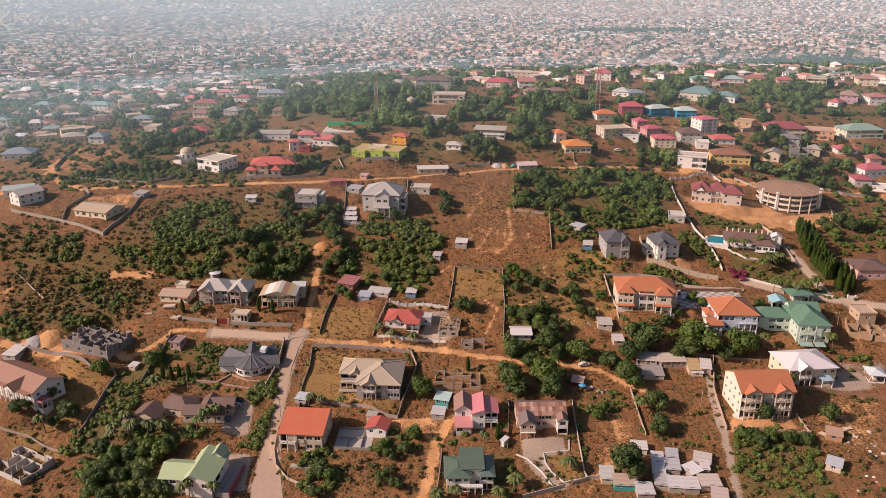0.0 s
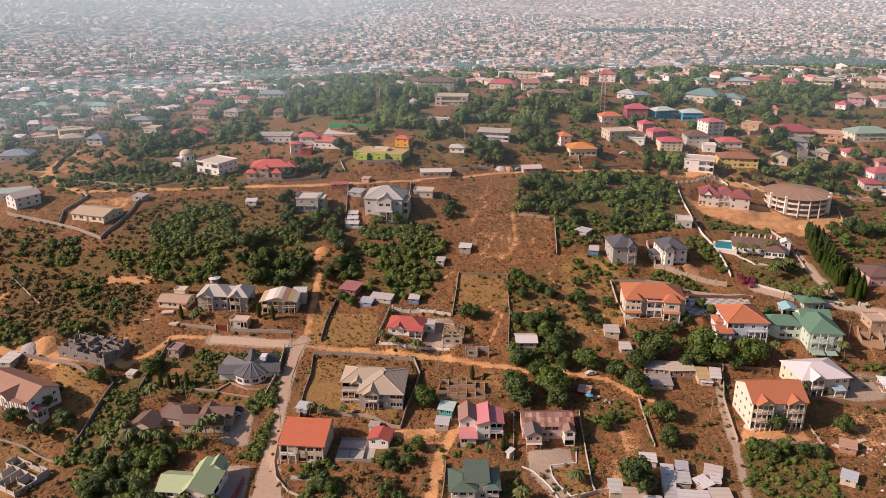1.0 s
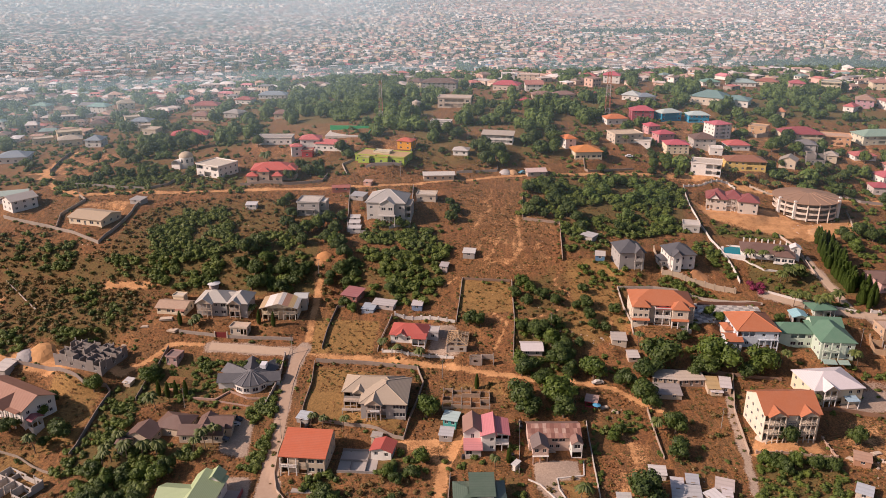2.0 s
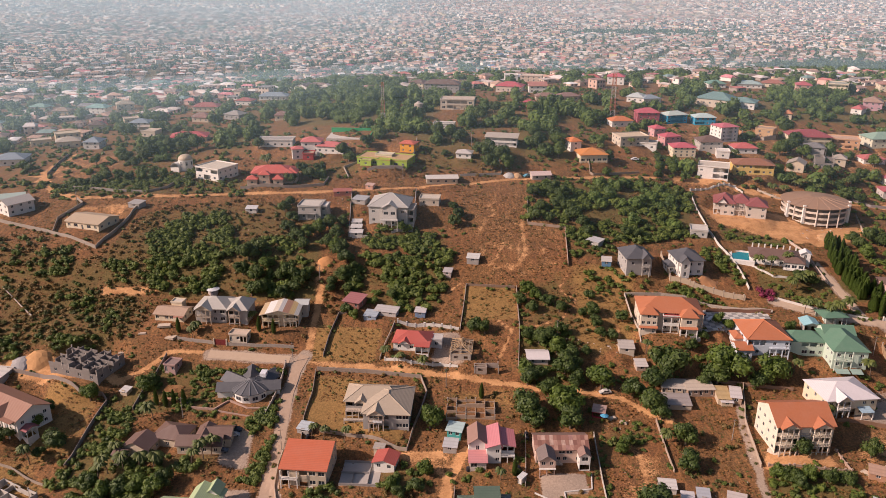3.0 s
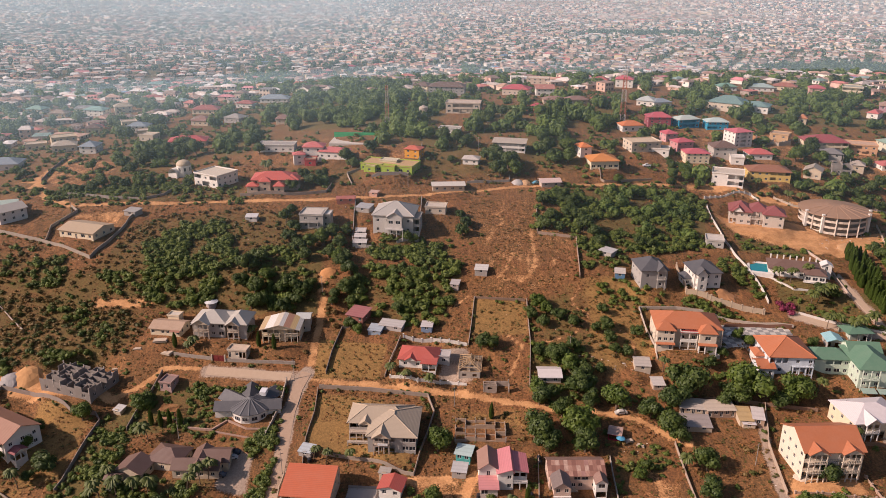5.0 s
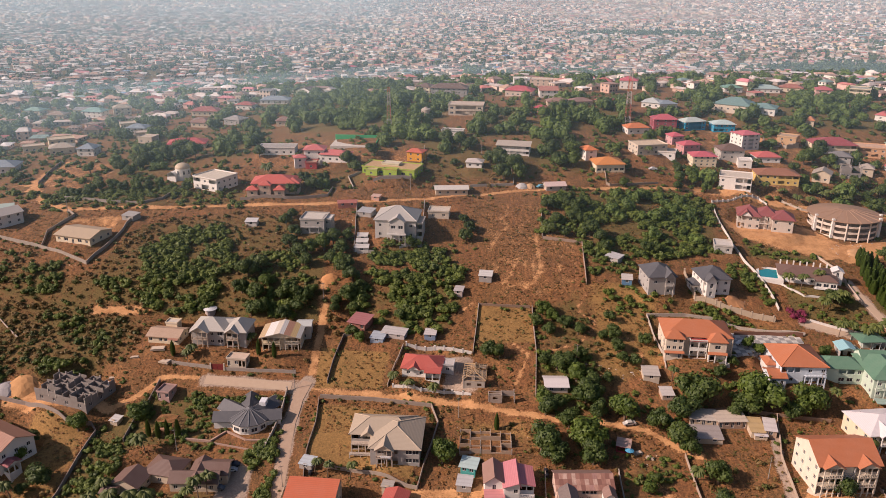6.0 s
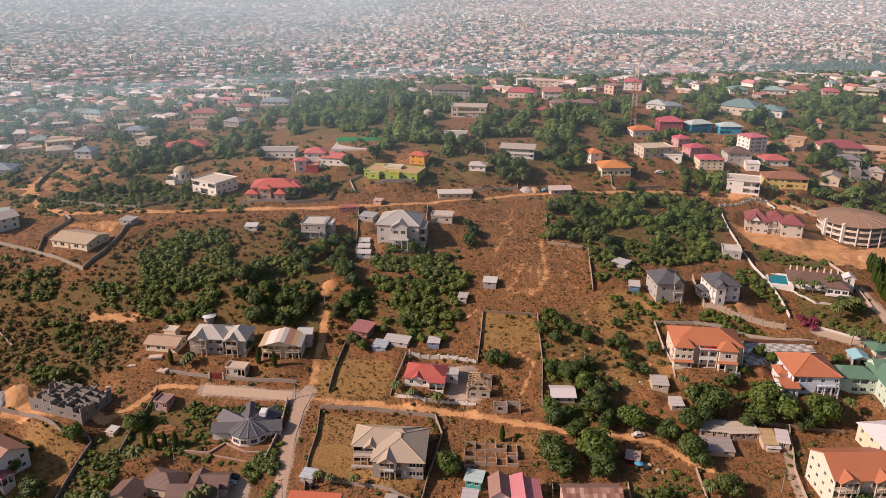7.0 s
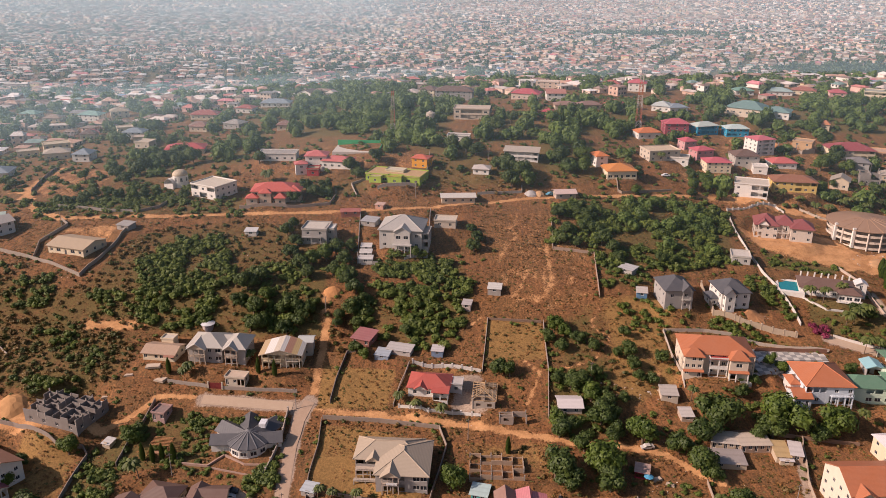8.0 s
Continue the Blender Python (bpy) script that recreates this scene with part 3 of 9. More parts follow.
def ruin(name, label, x, y, z, rot, w, d, floors=1, c=BLOCK, seed=1, fh=3.0, cell=4.0, jag=0.5, front="wwww"):
    """Unfinished block walls, roofless rooms, stubs of columns."""
    rnd = random.Random(seed)
    h = thing(name, label, "unfinished building", x, y, z, rot)
    m = plaster(c, 0.9)
    if floors > 1:
        block(h, 0, 0, w, d, floors - 1, fh, m, front, front[:3], front[:3])
    z0 = (floors - 1) * fh
    nx, ny = max(2, round(w / cell)), max(2, round(d / cell))
    for i in range(nx + 1):
        for j in range(ny + 1):
            u, v = w * i / nx, d * j / ny
            if i < nx and rnd.random() < 0.86:
                a = fh * rnd.uniform(1 - jag, 1.0)
                du = w / nx
                g = Geo()
                if rnd.random() < 0.5 and a > 2.2:
                    g.box(u, v - 0.1, z0 - 3 * (floors == 1), u + du * 0.3, v + 0.1, z0 + a).box(u + du * 0.7, v - 0.1, z0 - 3 * (floors == 1), u + du, v + 0.1, z0 + a)
                    g.box(u + du * 0.3, v - 0.1, z0 + 2.0, u + du * 0.7, v + 0.1, z0 + a).box(u + du * 0.3, v - 0.1, z0 - 3 * (floors == 1), u + du * 0.7, v + 0.1, z0 + 0.9)
                else:
                    g.box(u, v - 0.1, z0 - 3 * (floors == 1), u + du, v + 0.1, z0 + a)
                part("wall_panel", g, m, h)
            if j < ny and rnd.random() < 0.86:
                a = fh * rnd.uniform(1 - jag, 1.0)
                part("wall_panel", Geo().box(u - 0.1, v + 0.1, z0 - 3 * (floors == 1), u + 0.1, v + d / ny - 0.1, z0 + a), m, h)
            if rnd.random() < 0.5:
                part("column_stub", Geo().box(u - 0.17, v - 0.17, z0, u + 0.17, v + 0.17, z0 + fh * rnd.uniform(0.9, 1.35)), CONCRETE, h)
    return h


WALLS = []


def compound_wall(label, pts, hgt=2.0, c=BEIGE, th=0.22, pillars=0.0, coping=None, name="compound_wall"):
    """A boundary wall that steps with the ground, with pillars where they show."""
    WALLS.append(pts)
    hgt, c = hgt * 0.7, scaled(c, 0.88)
    g = Geo()
    ob = tagged(new(name, bpy.data.meshes.new(name)), label, "boundary wall")
    stubs = []
    for (ax, ay), (bx, by) in zip(pts, pts[1:]):
        ln = math.hypot(bx - ax, by - ay)
        if ln < 0.3:
            continue
        n = max(1, round(ln / 3.0))
        nx, ny = -(by - ay) / ln * th / 2, (bx - ax) / ln * th / 2
        for i in range(n):
            p, q = (ax + (bx - ax) * i / n, ay + (by - ay) * i / n), (ax + (bx - ax) * (i + 1) / n, ay + (by - ay) * (i + 1) / n)
            za, zb = ground_z(*p), ground_z(*q)
            k = len(g.v)
            for (u, v), zz in ((p, za), (q, zb)):
                g.v += [(u - nx, v - ny, zz - 1.2), (u + nx, v + ny, zz - 1.2), (u + nx, v + ny, zz + hgt), (u - nx, v - ny, zz + hgt)]
            for s in range(4):
                e = (s + 1) % 4
                g.f.append((k + s, k + e, k + 4 + e, k + 4 + s))
            g.f += [(k + 3, k + 2, k + 1, k), (k + 4, k + 5, k + 6, k + 7)]
        if pillars:
            for i in range(int(ln / pillars) + 1):
                u, v = ax + (bx - ax) * min(1, i * pillars / ln), ay + (by - ay) * min(1, i * pillars / ln)
                stubs.append((u, v, ground_z(u, v)))
    ob.data.from_pydata(g.v, [], g.f)
    ob.data.materials.append(plaster(c, 0.8))
    if stubs:
        me = Geo().box(-0.24, -0.24, -0.8, 0.24, 0.24, hgt + 0.25).box(-0.3, -0.3, hgt + 0.25, 0.3, 0.3, hgt + 0.35).mesh("pillar")
        me.materials.append(plaster(scaled(c, 1.15), 0.6))
        for s in stubs:
            part("pillar", me, None, ob, "", s)
    return ob


# ---- plants ----
def leaves(rnd, lumps, count, size, core=0.8, flat=0.0):
    """Small leaf sprays over the outside of some lumps, round a shaded core."""
    g = Geo()
    area = [r * r for *_, r in lumps]
    for _ in range(count):
        cx, cy, cz, r = rnd.choices(lumps, area)[0]
        while True:
            d = Vector((rnd.gauss(0, 1), rnd.gauss(0, 1), rnd.gauss(0.25, 1)))
            if d.length > 0.1 and d.normalized().z > -0.55:
                d.normalize()
                break
        p = Vector((cx, cy, cz)) + d * r * rnd.uniform(0.82, 1.12)
        nrm = (d + Vector((rnd.uniform(-1, 1), rnd.uniform(-1, 1), rnd.uniform(-0.5, 1))) * 0.5).normalized()
        s = nrm.orthogonal().normalized()
        s.rotate(Matrix.Rotation(rnd.uniform(0, 6.28), 3, nrm))
        u = nrm.cross(s)
        k = size * rnd.uniform(0.6, 1.3)
        g.face(p - s * k - u * k * 0.6, p + s * k - u * k * 0.6 + nrm * k * 0.2, p + u * k)
    if core:
        for cx, cy, cz, r in lumps:
            bm = bmesh.new()
            bmesh.ops.create_icosphere(bm, subdivisions=1, radius=r * core)
            k = len(g.v)
            g.v += [(v.co.x + cx, v.co.y + cy, v.co.z + cz) for v in bm.verts]
            g.f += [tuple(k + v.index for v in f.verts) for f in bm.faces]
            bm.free()
    return g


TREES = {}


def tree_kind(kind, i):
    """A trunk with limbs and a crown of leaf sprays; crown radius about 1, on unit scale."""
    key = kind, i
    if key in TREES:
        return TREES[key]
    rnd = random.Random(hash_of(kind) + i * 7)
    t, lumps = Geo(), []
    n = 11 if kind != "spreading" else 13
    for k in range(n):
        a, q = rnd.uniform(0, 6.28), rnd.random() ** 0.6
        rr = rnd.uniform(0.3, 0.48)
        if kind == "spreading":
            lumps.append((0.8 * q * math.cos(a), 0.8 * q * math.sin(a), 0.95 + rnd.uniform(-0.2, 0.25) - 0.15 * q, rr * 0.85))
        else:
            lumps.append((0.62 * q * math.cos(a), 0.62 * q * math.sin(a), 0.75 + rnd.uniform(-0.25, 0.55) * (1.1 - q * 0.6), rr))
    t.tube(0, 0, -0.3, 0.5, 0.09, 0.06, 7)
    for lx, ly, lz, lr in lumps[:5]:
        t.bar((0, 0, 0.42), (lx, ly, lz), 0.025)
    c = leaves(rnd, lumps, 1150, 0.072)
    TREES[key] = t.mesh("trunk"), c.mesh("crown")
    TREES[key][0].materials.append(BARK)
    TREES[key][1].materials.append({"round": LEAF, "fresh": LEAF2, "spreading": LEAF}[kind])
    return TREES[key]


def hash_of(s):
    return sum(ord(c) * (i + 3) for i, c in enumerate(s))


PLANT = random.Random(11)
TREE_LABEL = {"round": "dense dark green mango tree on dry earth", "fresh": "light green leafy tree", "spreading": "broad spreading shade tree"}


def tree(x, y, r=3.0, kind="round", tall=1.0):
    if PLANT.random() < 0.22:
        kind = "fresh"
    t, c = tree_kind(kind, PLANT.randrange(4))
    ob = thing("tree", TREE_LABEL[kind], "tree", x, y, ground_z(x, y) - 0.1, PLANT.uniform(0, 360), "trees")
    r = r * 1.5
    ob.scale = (r, r * PLANT.uniform(0.88, 1.12), r * tall * PLANT.uniform(0.9, 1.1))
    part("trunk", t, None, ob)
    part("crown", c, None, ob)
    return ob


def palm(x, y, hgt=7.0, r=2.6):
    i = PLANT.randrange(3)
    key = "palm", i
    if key not in TREES:
        rnd = random.Random(50 + i)
        t = Geo()
        for k in range(5):
            t.tube(0.03 * k * k * 0.3, 0, k * 0.2 - 0.04 * (k == 0), (k + 1) * 0.2, 0.032 - 0.003 * k, 0.03 - 0.003 * k, 7, True, 0.03 * ((k + 1) ** 2 - k * k) * 0.3)
        t.v = [(x_, y_, z_) for x_, y_, z_ in t.v]
        g = Geo()
        for k in range(17):
            a = 6.28 * k / 17 + rnd.uniform(-0.15, 0.15)
            lift = rnd.uniform(0.1, 1.1)
            pr = None
            for s in range(6):
                u = s / 5
                rr = u * (1.0 - 0.15 * lift)
                zz = lift * u - 1.15 * u * u * (0.6 + 0.4 * lift)
                wd = 0.24 * math.sin(math.pi * min(1, u * 0.85 + 0.12))
                c = Vector((rr * math.cos(a), rr * math.sin(a), zz))
                sd = Vector((-math.sin(a), math.cos(a), 0)) * wd
                row = (c - sd - Vector((0, 0, wd * 0.8)), c, c + sd - Vector((0, 0, wd * 0.8)))
                if pr:
                    g.face(pr[0], pr[1], row[1], row[0])
                    g.face(pr[1], pr[2], row[2], row[1])
                pr = row
        TREES[key] = t.mesh("trunk"), g.mesh("fronds")
        TREES[key][0].materials.append(BARK)
        TREES[key][1].materials.append(PALM)
    t, c = TREES[key]
    ob = thing("palm", "palm with arching fronds on a slender trunk", "palm", x, y, ground_z(x, y) - 0.1, PLANT.uniform(0, 360), "palms")
    tr = part("trunk", t, None, ob)
    tr.scale = (hgt * 0.9, hgt * 0.9, hgt)
    fr = part("fronds", c, None, ob, "", (0.225 * hgt * 0.9, 0, hgt))
    fr.scale = (r * 1.45, r * 1.45, r * 1.4)
    return ob


def cypress(x, y, hgt=6.0, r=0.8):
    key = "cypress", 0
    if key not in TREES:
        rnd = random.Random(77)
        lumps = [(rnd.uniform(-0.1, 0.1), rnd.uniform(-0.1, 0.1), 0.15 + 0.8 * k / 7, 0.95 * (1 - 0.7 * (k / 7) ** 3) * (0.75 if k == 0 else 1)) for k in range(8)]
        c = Geo()
        for _ in range(420):
            lx, ly, lz, lr = rnd.choice(lumps)
            a = rnd.uniform(0, 6.28)
            p = Vector((lr * math.cos(a), lr * math.sin(a), lz + rnd.uniform(-0.07, 0.07)))
            s, u = Vector((-math.sin(a), math.cos(a), 0)) * 0.22, Vector((math.cos(a) * 0.1, math.sin(a) * 0.1, 0.07))
            c.face(p - s - u, p + s - u, p + u)
        for k in range(7):
            c.tube(0, 0, lumps[k][2] - 0.06, lumps[k + 1][2], lumps[k][3] * 0.85, lumps[k + 1][3] * 0.85, 8, False)
        TREES[key] = Geo().tube(0, 0, -0.05, 0.2, 0.12, 0.1, 6).mesh("trunk"), c.mesh("crown")
        TREES[key][0].materials.append(BARK)
        TREES[key][1].materials.append(CYPRESS)
    t, c = TREES[key]
    ob = thing("cypress", "narrow dark green cypress tree", "tree", x, y, ground_z(x, y), PLANT.uniform(0, 360), "cypresses")
    ob.scale = (r, r, hgt)
    part("trunk", t, None, ob)
    part("crown", c, None, ob)
    return ob


def scatter(pts, per, rnd, gap=0.0):
    """Places inside an outline, so many for each 100 square metres."""
    px, py = [p[0] for p in pts], [p[1] for p in pts]
    x0, x1, y0, y1 = min(px), max(px), min(py), max(py)
    n = int((x1 - x0) * (y1 - y0) / 100 * per)
    x, y = rnd.uniform(x0, x1, n), rnd.uniform(y0, y1, n)
    k = inside(x, y, pts)
    return x[k], y[k]


CLUMPS = defaultdict(list)
FIELD = np.random.RandomState(5)


def ragged(x, y, gap):
    """Drops plants in uneven gaps."""
    k = np.array([noise.noise((u * 0.075, v * 0.075, 6)) + 0.5 * noise.noise((u * 0.2, v * 0.2, 2)) for u, v in zip(x, y)]) > gap
    return x[k], y[k]


def scrub(pts, per, size=(0.8, 2.0), kind="scrub", squash=0.8):
    """Bushes strewn over an outline, gathered later into one mass of a kind."""
    x, y = scatter(pts, per * (1.45 if kind == "bushes" and per >= 8 else 1.0), FIELD)
    if kind == "bushes" and per >= 8 and len(x) > 60:
        x, y = ragged(x, y, -0.24)
    if not len(x):
        return
    k = np.array([clear(u, v, 0.0) for u, v in zip(x, y)])
    x, y = x[k], y[k]
    if kind == "bushes" and per >= 6:
        SOIL.insert(0, (1, 0.55, "area", list(pts), 3.0))
    s = FIELD.uniform(*size, len(x)) * 1.25
    rows = np.stack([x, y, height(x, y), s, s * squash * FIELD.uniform(0.75, 1.25, len(x))], 1)
    far = (y > 425) & (kind == "bushes")
    CLUMPS[kind].append(rows[~far])
    CLUMPS["hill_bushes"].append(rows[far])


WOODS = []


def clear(x, y, r):
    """Whether a crown of radius r stands off every house."""
    return all((x - a) ** 2 + (y - b) ** 2 > (r + c) ** 2 for a, b, c in YARDS)


def grove(pts, per, size=(3.4, 5.2)):
    """A close wood inside an outline, kept off the houses."""
    SOIL.insert(0, (1, 0.6 if per > 1 else 0.3, "area", list(pts), 6.0))
    x, y = ragged(*scatter(pts, per, FIELD), -0.25)
    s = FIELD.uniform(*size, len(x)) * 1.3
    rows = []
    for u, v, k in zip(x, y, s):
        if clear(u, v, k * 0.6) and all((u - a) ** 2 + (v - b) ** 2 > (0.62 * (k + c)) ** 2 for a, b, c in WOODS):
            WOODS.append((u, v, k))
            rows.append((u, v, ground_z(u, v) + 0.5, k, k * FIELD.uniform(0.9, 1.35)))
    if rows:
        CLUMPS["woods"].append(np.array(rows))


def build_clumps(kind, label, mat, count, leaf_size, core, lobes=4):
    rows = np.concatenate(CLUMPS[kind])
    rnd = random.Random(hash_of(kind))
    forms = []
    for k in range(7):
        lumps = [(rnd.uniform(-0.5, 0.5), rnd.uniform(-0.5, 0.5), rnd.uniform(0.2, 0.6), rnd.uniform(0.35, 0.6)) for _ in range(lobes)]
        g = leaves(rnd, lumps, count, leaf_size, core)
        forms.append((np.array(g.v), g.f))
    V, counts, loops, tone, base = [], [], [], [], 0
    pick = FIELD.randint(0, len(forms), len(rows))
    turn = FIELD.uniform(0, 6.28, len(rows))
    for r, p, a in zip(rows, pick, turn):
        v, f = forms[p]
        c, s = math.cos(a), math.sin(a)
        V.append(np.stack([(v[:, 0] * c - v[:, 1] * s) * r[3] + r[0], (v[:, 0] * s + v[:, 1] * c) * r[3] + r[1], v[:, 2] * r[4] + r[2] - 0.1], 1))
    off = np.cumsum([0] + [len(v) for v in V])
    lens = [np.array([len(q) for q in f]) for _, f in forms]
    flat = [np.array([i for q in f for i in q]) for _, f in forms]
    counts = np.concatenate([lens[p] for p in pick])
    loops = np.concatenate([flat[p] + o for p, o in zip(pick, off)])
    tone = np.concatenate([np.full(len(v), FIELD.random_sample()) for v in V]).astype(np.float32)
    return mass(kind, label, np.concatenate(V), counts, loops, mat, tone)


def mass(name, label, V, counts, loops, mat, tone=None):
    me = bpy.data.meshes.new(name)
    me.vertices.add(len(V))
    me.vertices.foreach_set("co", V.astype(np.float32).ravel())
    me.loops.add(len(loops))
    me.loops.foreach_set("vertex_index", loops.astype(np.int32))
    me.polygons.add(len(counts))
    me.polygons.foreach_set("loop_start", np.concatenate([[0], np.cumsum(counts)[:-1]]).astype(np.int32))
    if tone is not None:
        at = me.attributes.new("tone", "FLOAT", "POINT")
        at.data.foreach_set("value", tone)
    me.polygons.foreach_set("use_smooth", np.zeros(len(counts), bool))
    me.update(calc_edges=True)
    me.validate()
    me.materials.append(mat)
    return tagged(new(name, me), label, "vegetation", "", "stuff")


# ---- tracks, yards and plots on the ground ----
track([(-54.0, 277.3), (-41.4, 276.1), (-18.7, 272.8), (1.3, 269.8), (16.7, 266.4), (29.5, 263.6), (46.6, 261.6), (58.9, 257.9), (67.7, 249.2), (73.1, 245.5)], 3.0)
track([(-55.2, 277.4), (-55.6, 288.9), (-55.4, 303.4), (-55.8, 316.2), (-57.9, 328.6)], 4.0, 0, 0.8)
track([(-225.4, 378.1), (-228.8, 420.5), (-215.7, 416.6), (-199.5, 388.3), (-185.1, 379.0), (-167.7, 378.9), (-138.8, 378.7), (-104.8, 380.4), (-64.7, 381.9), (-41.8, 384.2), (-7.0, 389.6), (22.8, 399.0), (65.7, 405.2), (97.8, 412.1), (123.5, 415.0)], 2.6)
track([(-215.7, 416.6), (-218.4, 432.9), (-220.7, 449.0), (-218.3, 462.7)], 4.0)
track([(123.5, 415.0), (147.5, 411.0), (167.5, 405.3), (185.4, 403.4), (213.7, 404.3), (239.3, 400.8)], 5.0)
track([(99.7, 255.3), (96.2, 239.3), (95.1, 224.7), (92.1, 207.4), (89.2, 192.4)], 3.6, 3, 0.95)
plot([(51.5, 328.9), (79.4, 332.5), (69.6, 286.8), (48.4, 274.9), (27.3, 293.3), (28.8, 315.2)], 2, 0.8, 5)
plot([(29.0, 318.5), (51.1, 325.2), (48.4, 274.9), (25.9, 274.4)], 1, 0.55, 5)
plot([(-124.3, 258.2), (-109.6, 278.0), (-105.5, 271.2), (-113.8, 243.6), (-119.7, 226.4), (-126.2, 228.0)], 1, 0.6, 3)
plot([(-117.3, 262.9), (-106.5, 267.1), (-101.6, 254.3), (-112.4, 251.7)], 1, 0.9, 1)
plot([(95.5, 220.2), (122.8, 218.4), (116.9, 189.8), (89.3, 191.9)], 1, 0.5, 3)
plot([(-9.6, 264.9), (24.1, 263.8), (22.7, 244.4), (-5.1, 258.1)], 2, 0.5, 3)
plot([(-46.4, 247.0), (-17.1, 242.9), (-16.8, 236.6), (-45.8, 242.8)], 1, 0.5, 2)
plot([(126.6, 370.4), (157.0, 359.4), (152.0, 353.4), (125.4, 356.4)], 1, 0.7, 2)
plot([(-149.5, 267.2), (-127.2, 263.5), (-127.6, 236.6), (-139.9, 232.1), (-151.1, 248.9)], 2, 0.75, 3)
plot([(-156.8, 234.4), (-145.9, 236.8), (-128.6, 224.3), (-138.6, 205.7), (-142.3, 205.7)], 2, 0.6, 4)
plot([(-79.9, 247.7), (-68.2, 244.1), (-67.3, 228.5), (-77.0, 229.9)], 3, 0.9, 1)
plot([(-38.9, 235.9), (-16.7, 234.3), (-0.8, 234.3), (-2.7, 221.0), (-18.5, 230.4)], 0, 0.5, 3)
plot([(150.4, 262.2), (169.3, 261.9), (159.8, 243.8), (141.8, 243.8)], 3, 0.5, 2)
plot([(140.8, 255.1), (155.4, 254.6), (154.2, 244.0), (133.3, 243.0)], 3, 0.9, 1)
plot([(-218.2, 422.2), (-220.7, 457.0), (-189.9, 449.5), (-180.0, 427.6), (-182.1, 411.2), (-191.4, 402.2), (-206.4, 408.1)], 0, 0.42, 3)
track([(-219.9, 438.0), (-221.9, 430.7), (-215.6, 410.2), (-197.2, 387.3), (-182.2, 378.9)], 4.5, 0, 1.0)
plot([(112.0, 408.0), (250.0, 405.0), (255.0, 470.0), (165.0, 505.0), (95.0, 485.0), (100.0, 432.0)], 0, 0.36, 4)
plot([(-182.5, 371.0), (-152.0, 373.0), (-154.0, 362.0), (-176.0, 366.0)], 0, 0.55, 3)
plot([(-110, 425), (-60, 416), (-28, 402), (-22, 440), (-60, 460), (-108, 450)], 0, 0.3, 4)
plot([(-189.0, 302.5), (-186.0, 309.1), (-182.4, 298.7)], 0, 0.8, 2)
PLAIN_ = len(SOIL)
plot([(-207.5, 343.1), (-154.9, 329.7), (-145.2, 367.6), (-100.8, 375.5), (-63.7, 375.2), (-55.1, 310.1), (-83.7, 305.1), (-123.6, 309.5), (-123.5, 286.2), (-177.8, 278.3)], 1, 0.55, 8)
plot([(-137.1, 512.4), (-29.1, 471.9), (74.2, 466.9), (66.6, 411.8), (-19.5, 406.6), (-104.3, 391.1)], 1, 0.4, 8)
plot([(-309.2, 532.9), (-189.2, 531.7), (-137.1, 512.4), (-107.3, 391.3), (-203.6, 394.0), (-232.7, 391.9)], 1, 0.42, 8)
plot([(-6000, 700), (6000, 700), (6000, 9000), (-6000, 9000)], 1, 0.62, 40)
SOIL[:] = SOIL[PLAIN_:] + SOIL[:PLAIN_]
plot([(-73.4, 221.4), (-64.4, 219.6), (-62.4, 202.6), (-69.5, 202.6)], 3, 0.9, 1)
track([(48.4, 323.5), (43.7, 315.1), (50.3, 308.2), (41.7, 296.5), (27.1, 291.6)], 1.3, 0, 0.8)
track([(161.4, 288.2), (162.6, 279.8), (163.7, 267.7), (163.3, 262.0)], 1.8, 0, 0.8)
track([(55.2, 308.2), (63.0, 296.4), (63.9, 287.5)], 1.3, 0, 0.7)
track([(-50.5, 247.1), (-44.7, 249.8), (-40.9, 252.8)], 1.0, 0, 0.7)
track([(-10.8, 309.4), (-3.5, 313.2), (4.0, 318.8)], 1.2, 0, 0.8)
track([(-28.5, 231.9), (-20.7, 233.8), (-4.8, 233.3)], 3.0, 0, 0.7)
track([(56.3, 243.5), (59.1, 226.5), (58.6, 214.9), (47.1, 201.9), (44.1, 194.7)], 2.4, 0, 0.45)
track([(-6.3, 197.2), (-4.0, 209.8), (-2.7, 221.0), (3.2, 234.1)], 5.0, 0, 0.8)
track([(-125.4, 267.9), (-117.3, 273.3), (-111.9, 278.0), (-109.6, 282.0), (-104.0, 282.5), (-92.2, 281.0)], 2.5)
track([(-35.5, 277.1), (-32.9, 281.2), (-29.8, 285.5), (-28.9, 290.0), (-28.0, 294.1)], 1.2)
track([(16.4, 315.4), (20.6, 308.7), (20.6, 301.3), (16.9, 297.3), (22.5, 291.7), (21.0, 287.0), (17.2, 278.4)], 1.5)
plot([(4.6, 374.5), (53.1, 401.3), (49.0, 328.8), (23.9, 315.3), (12.7, 315.5), (7.9, 328.8), (12.3, 347.1)], 0, 0.3, 4)
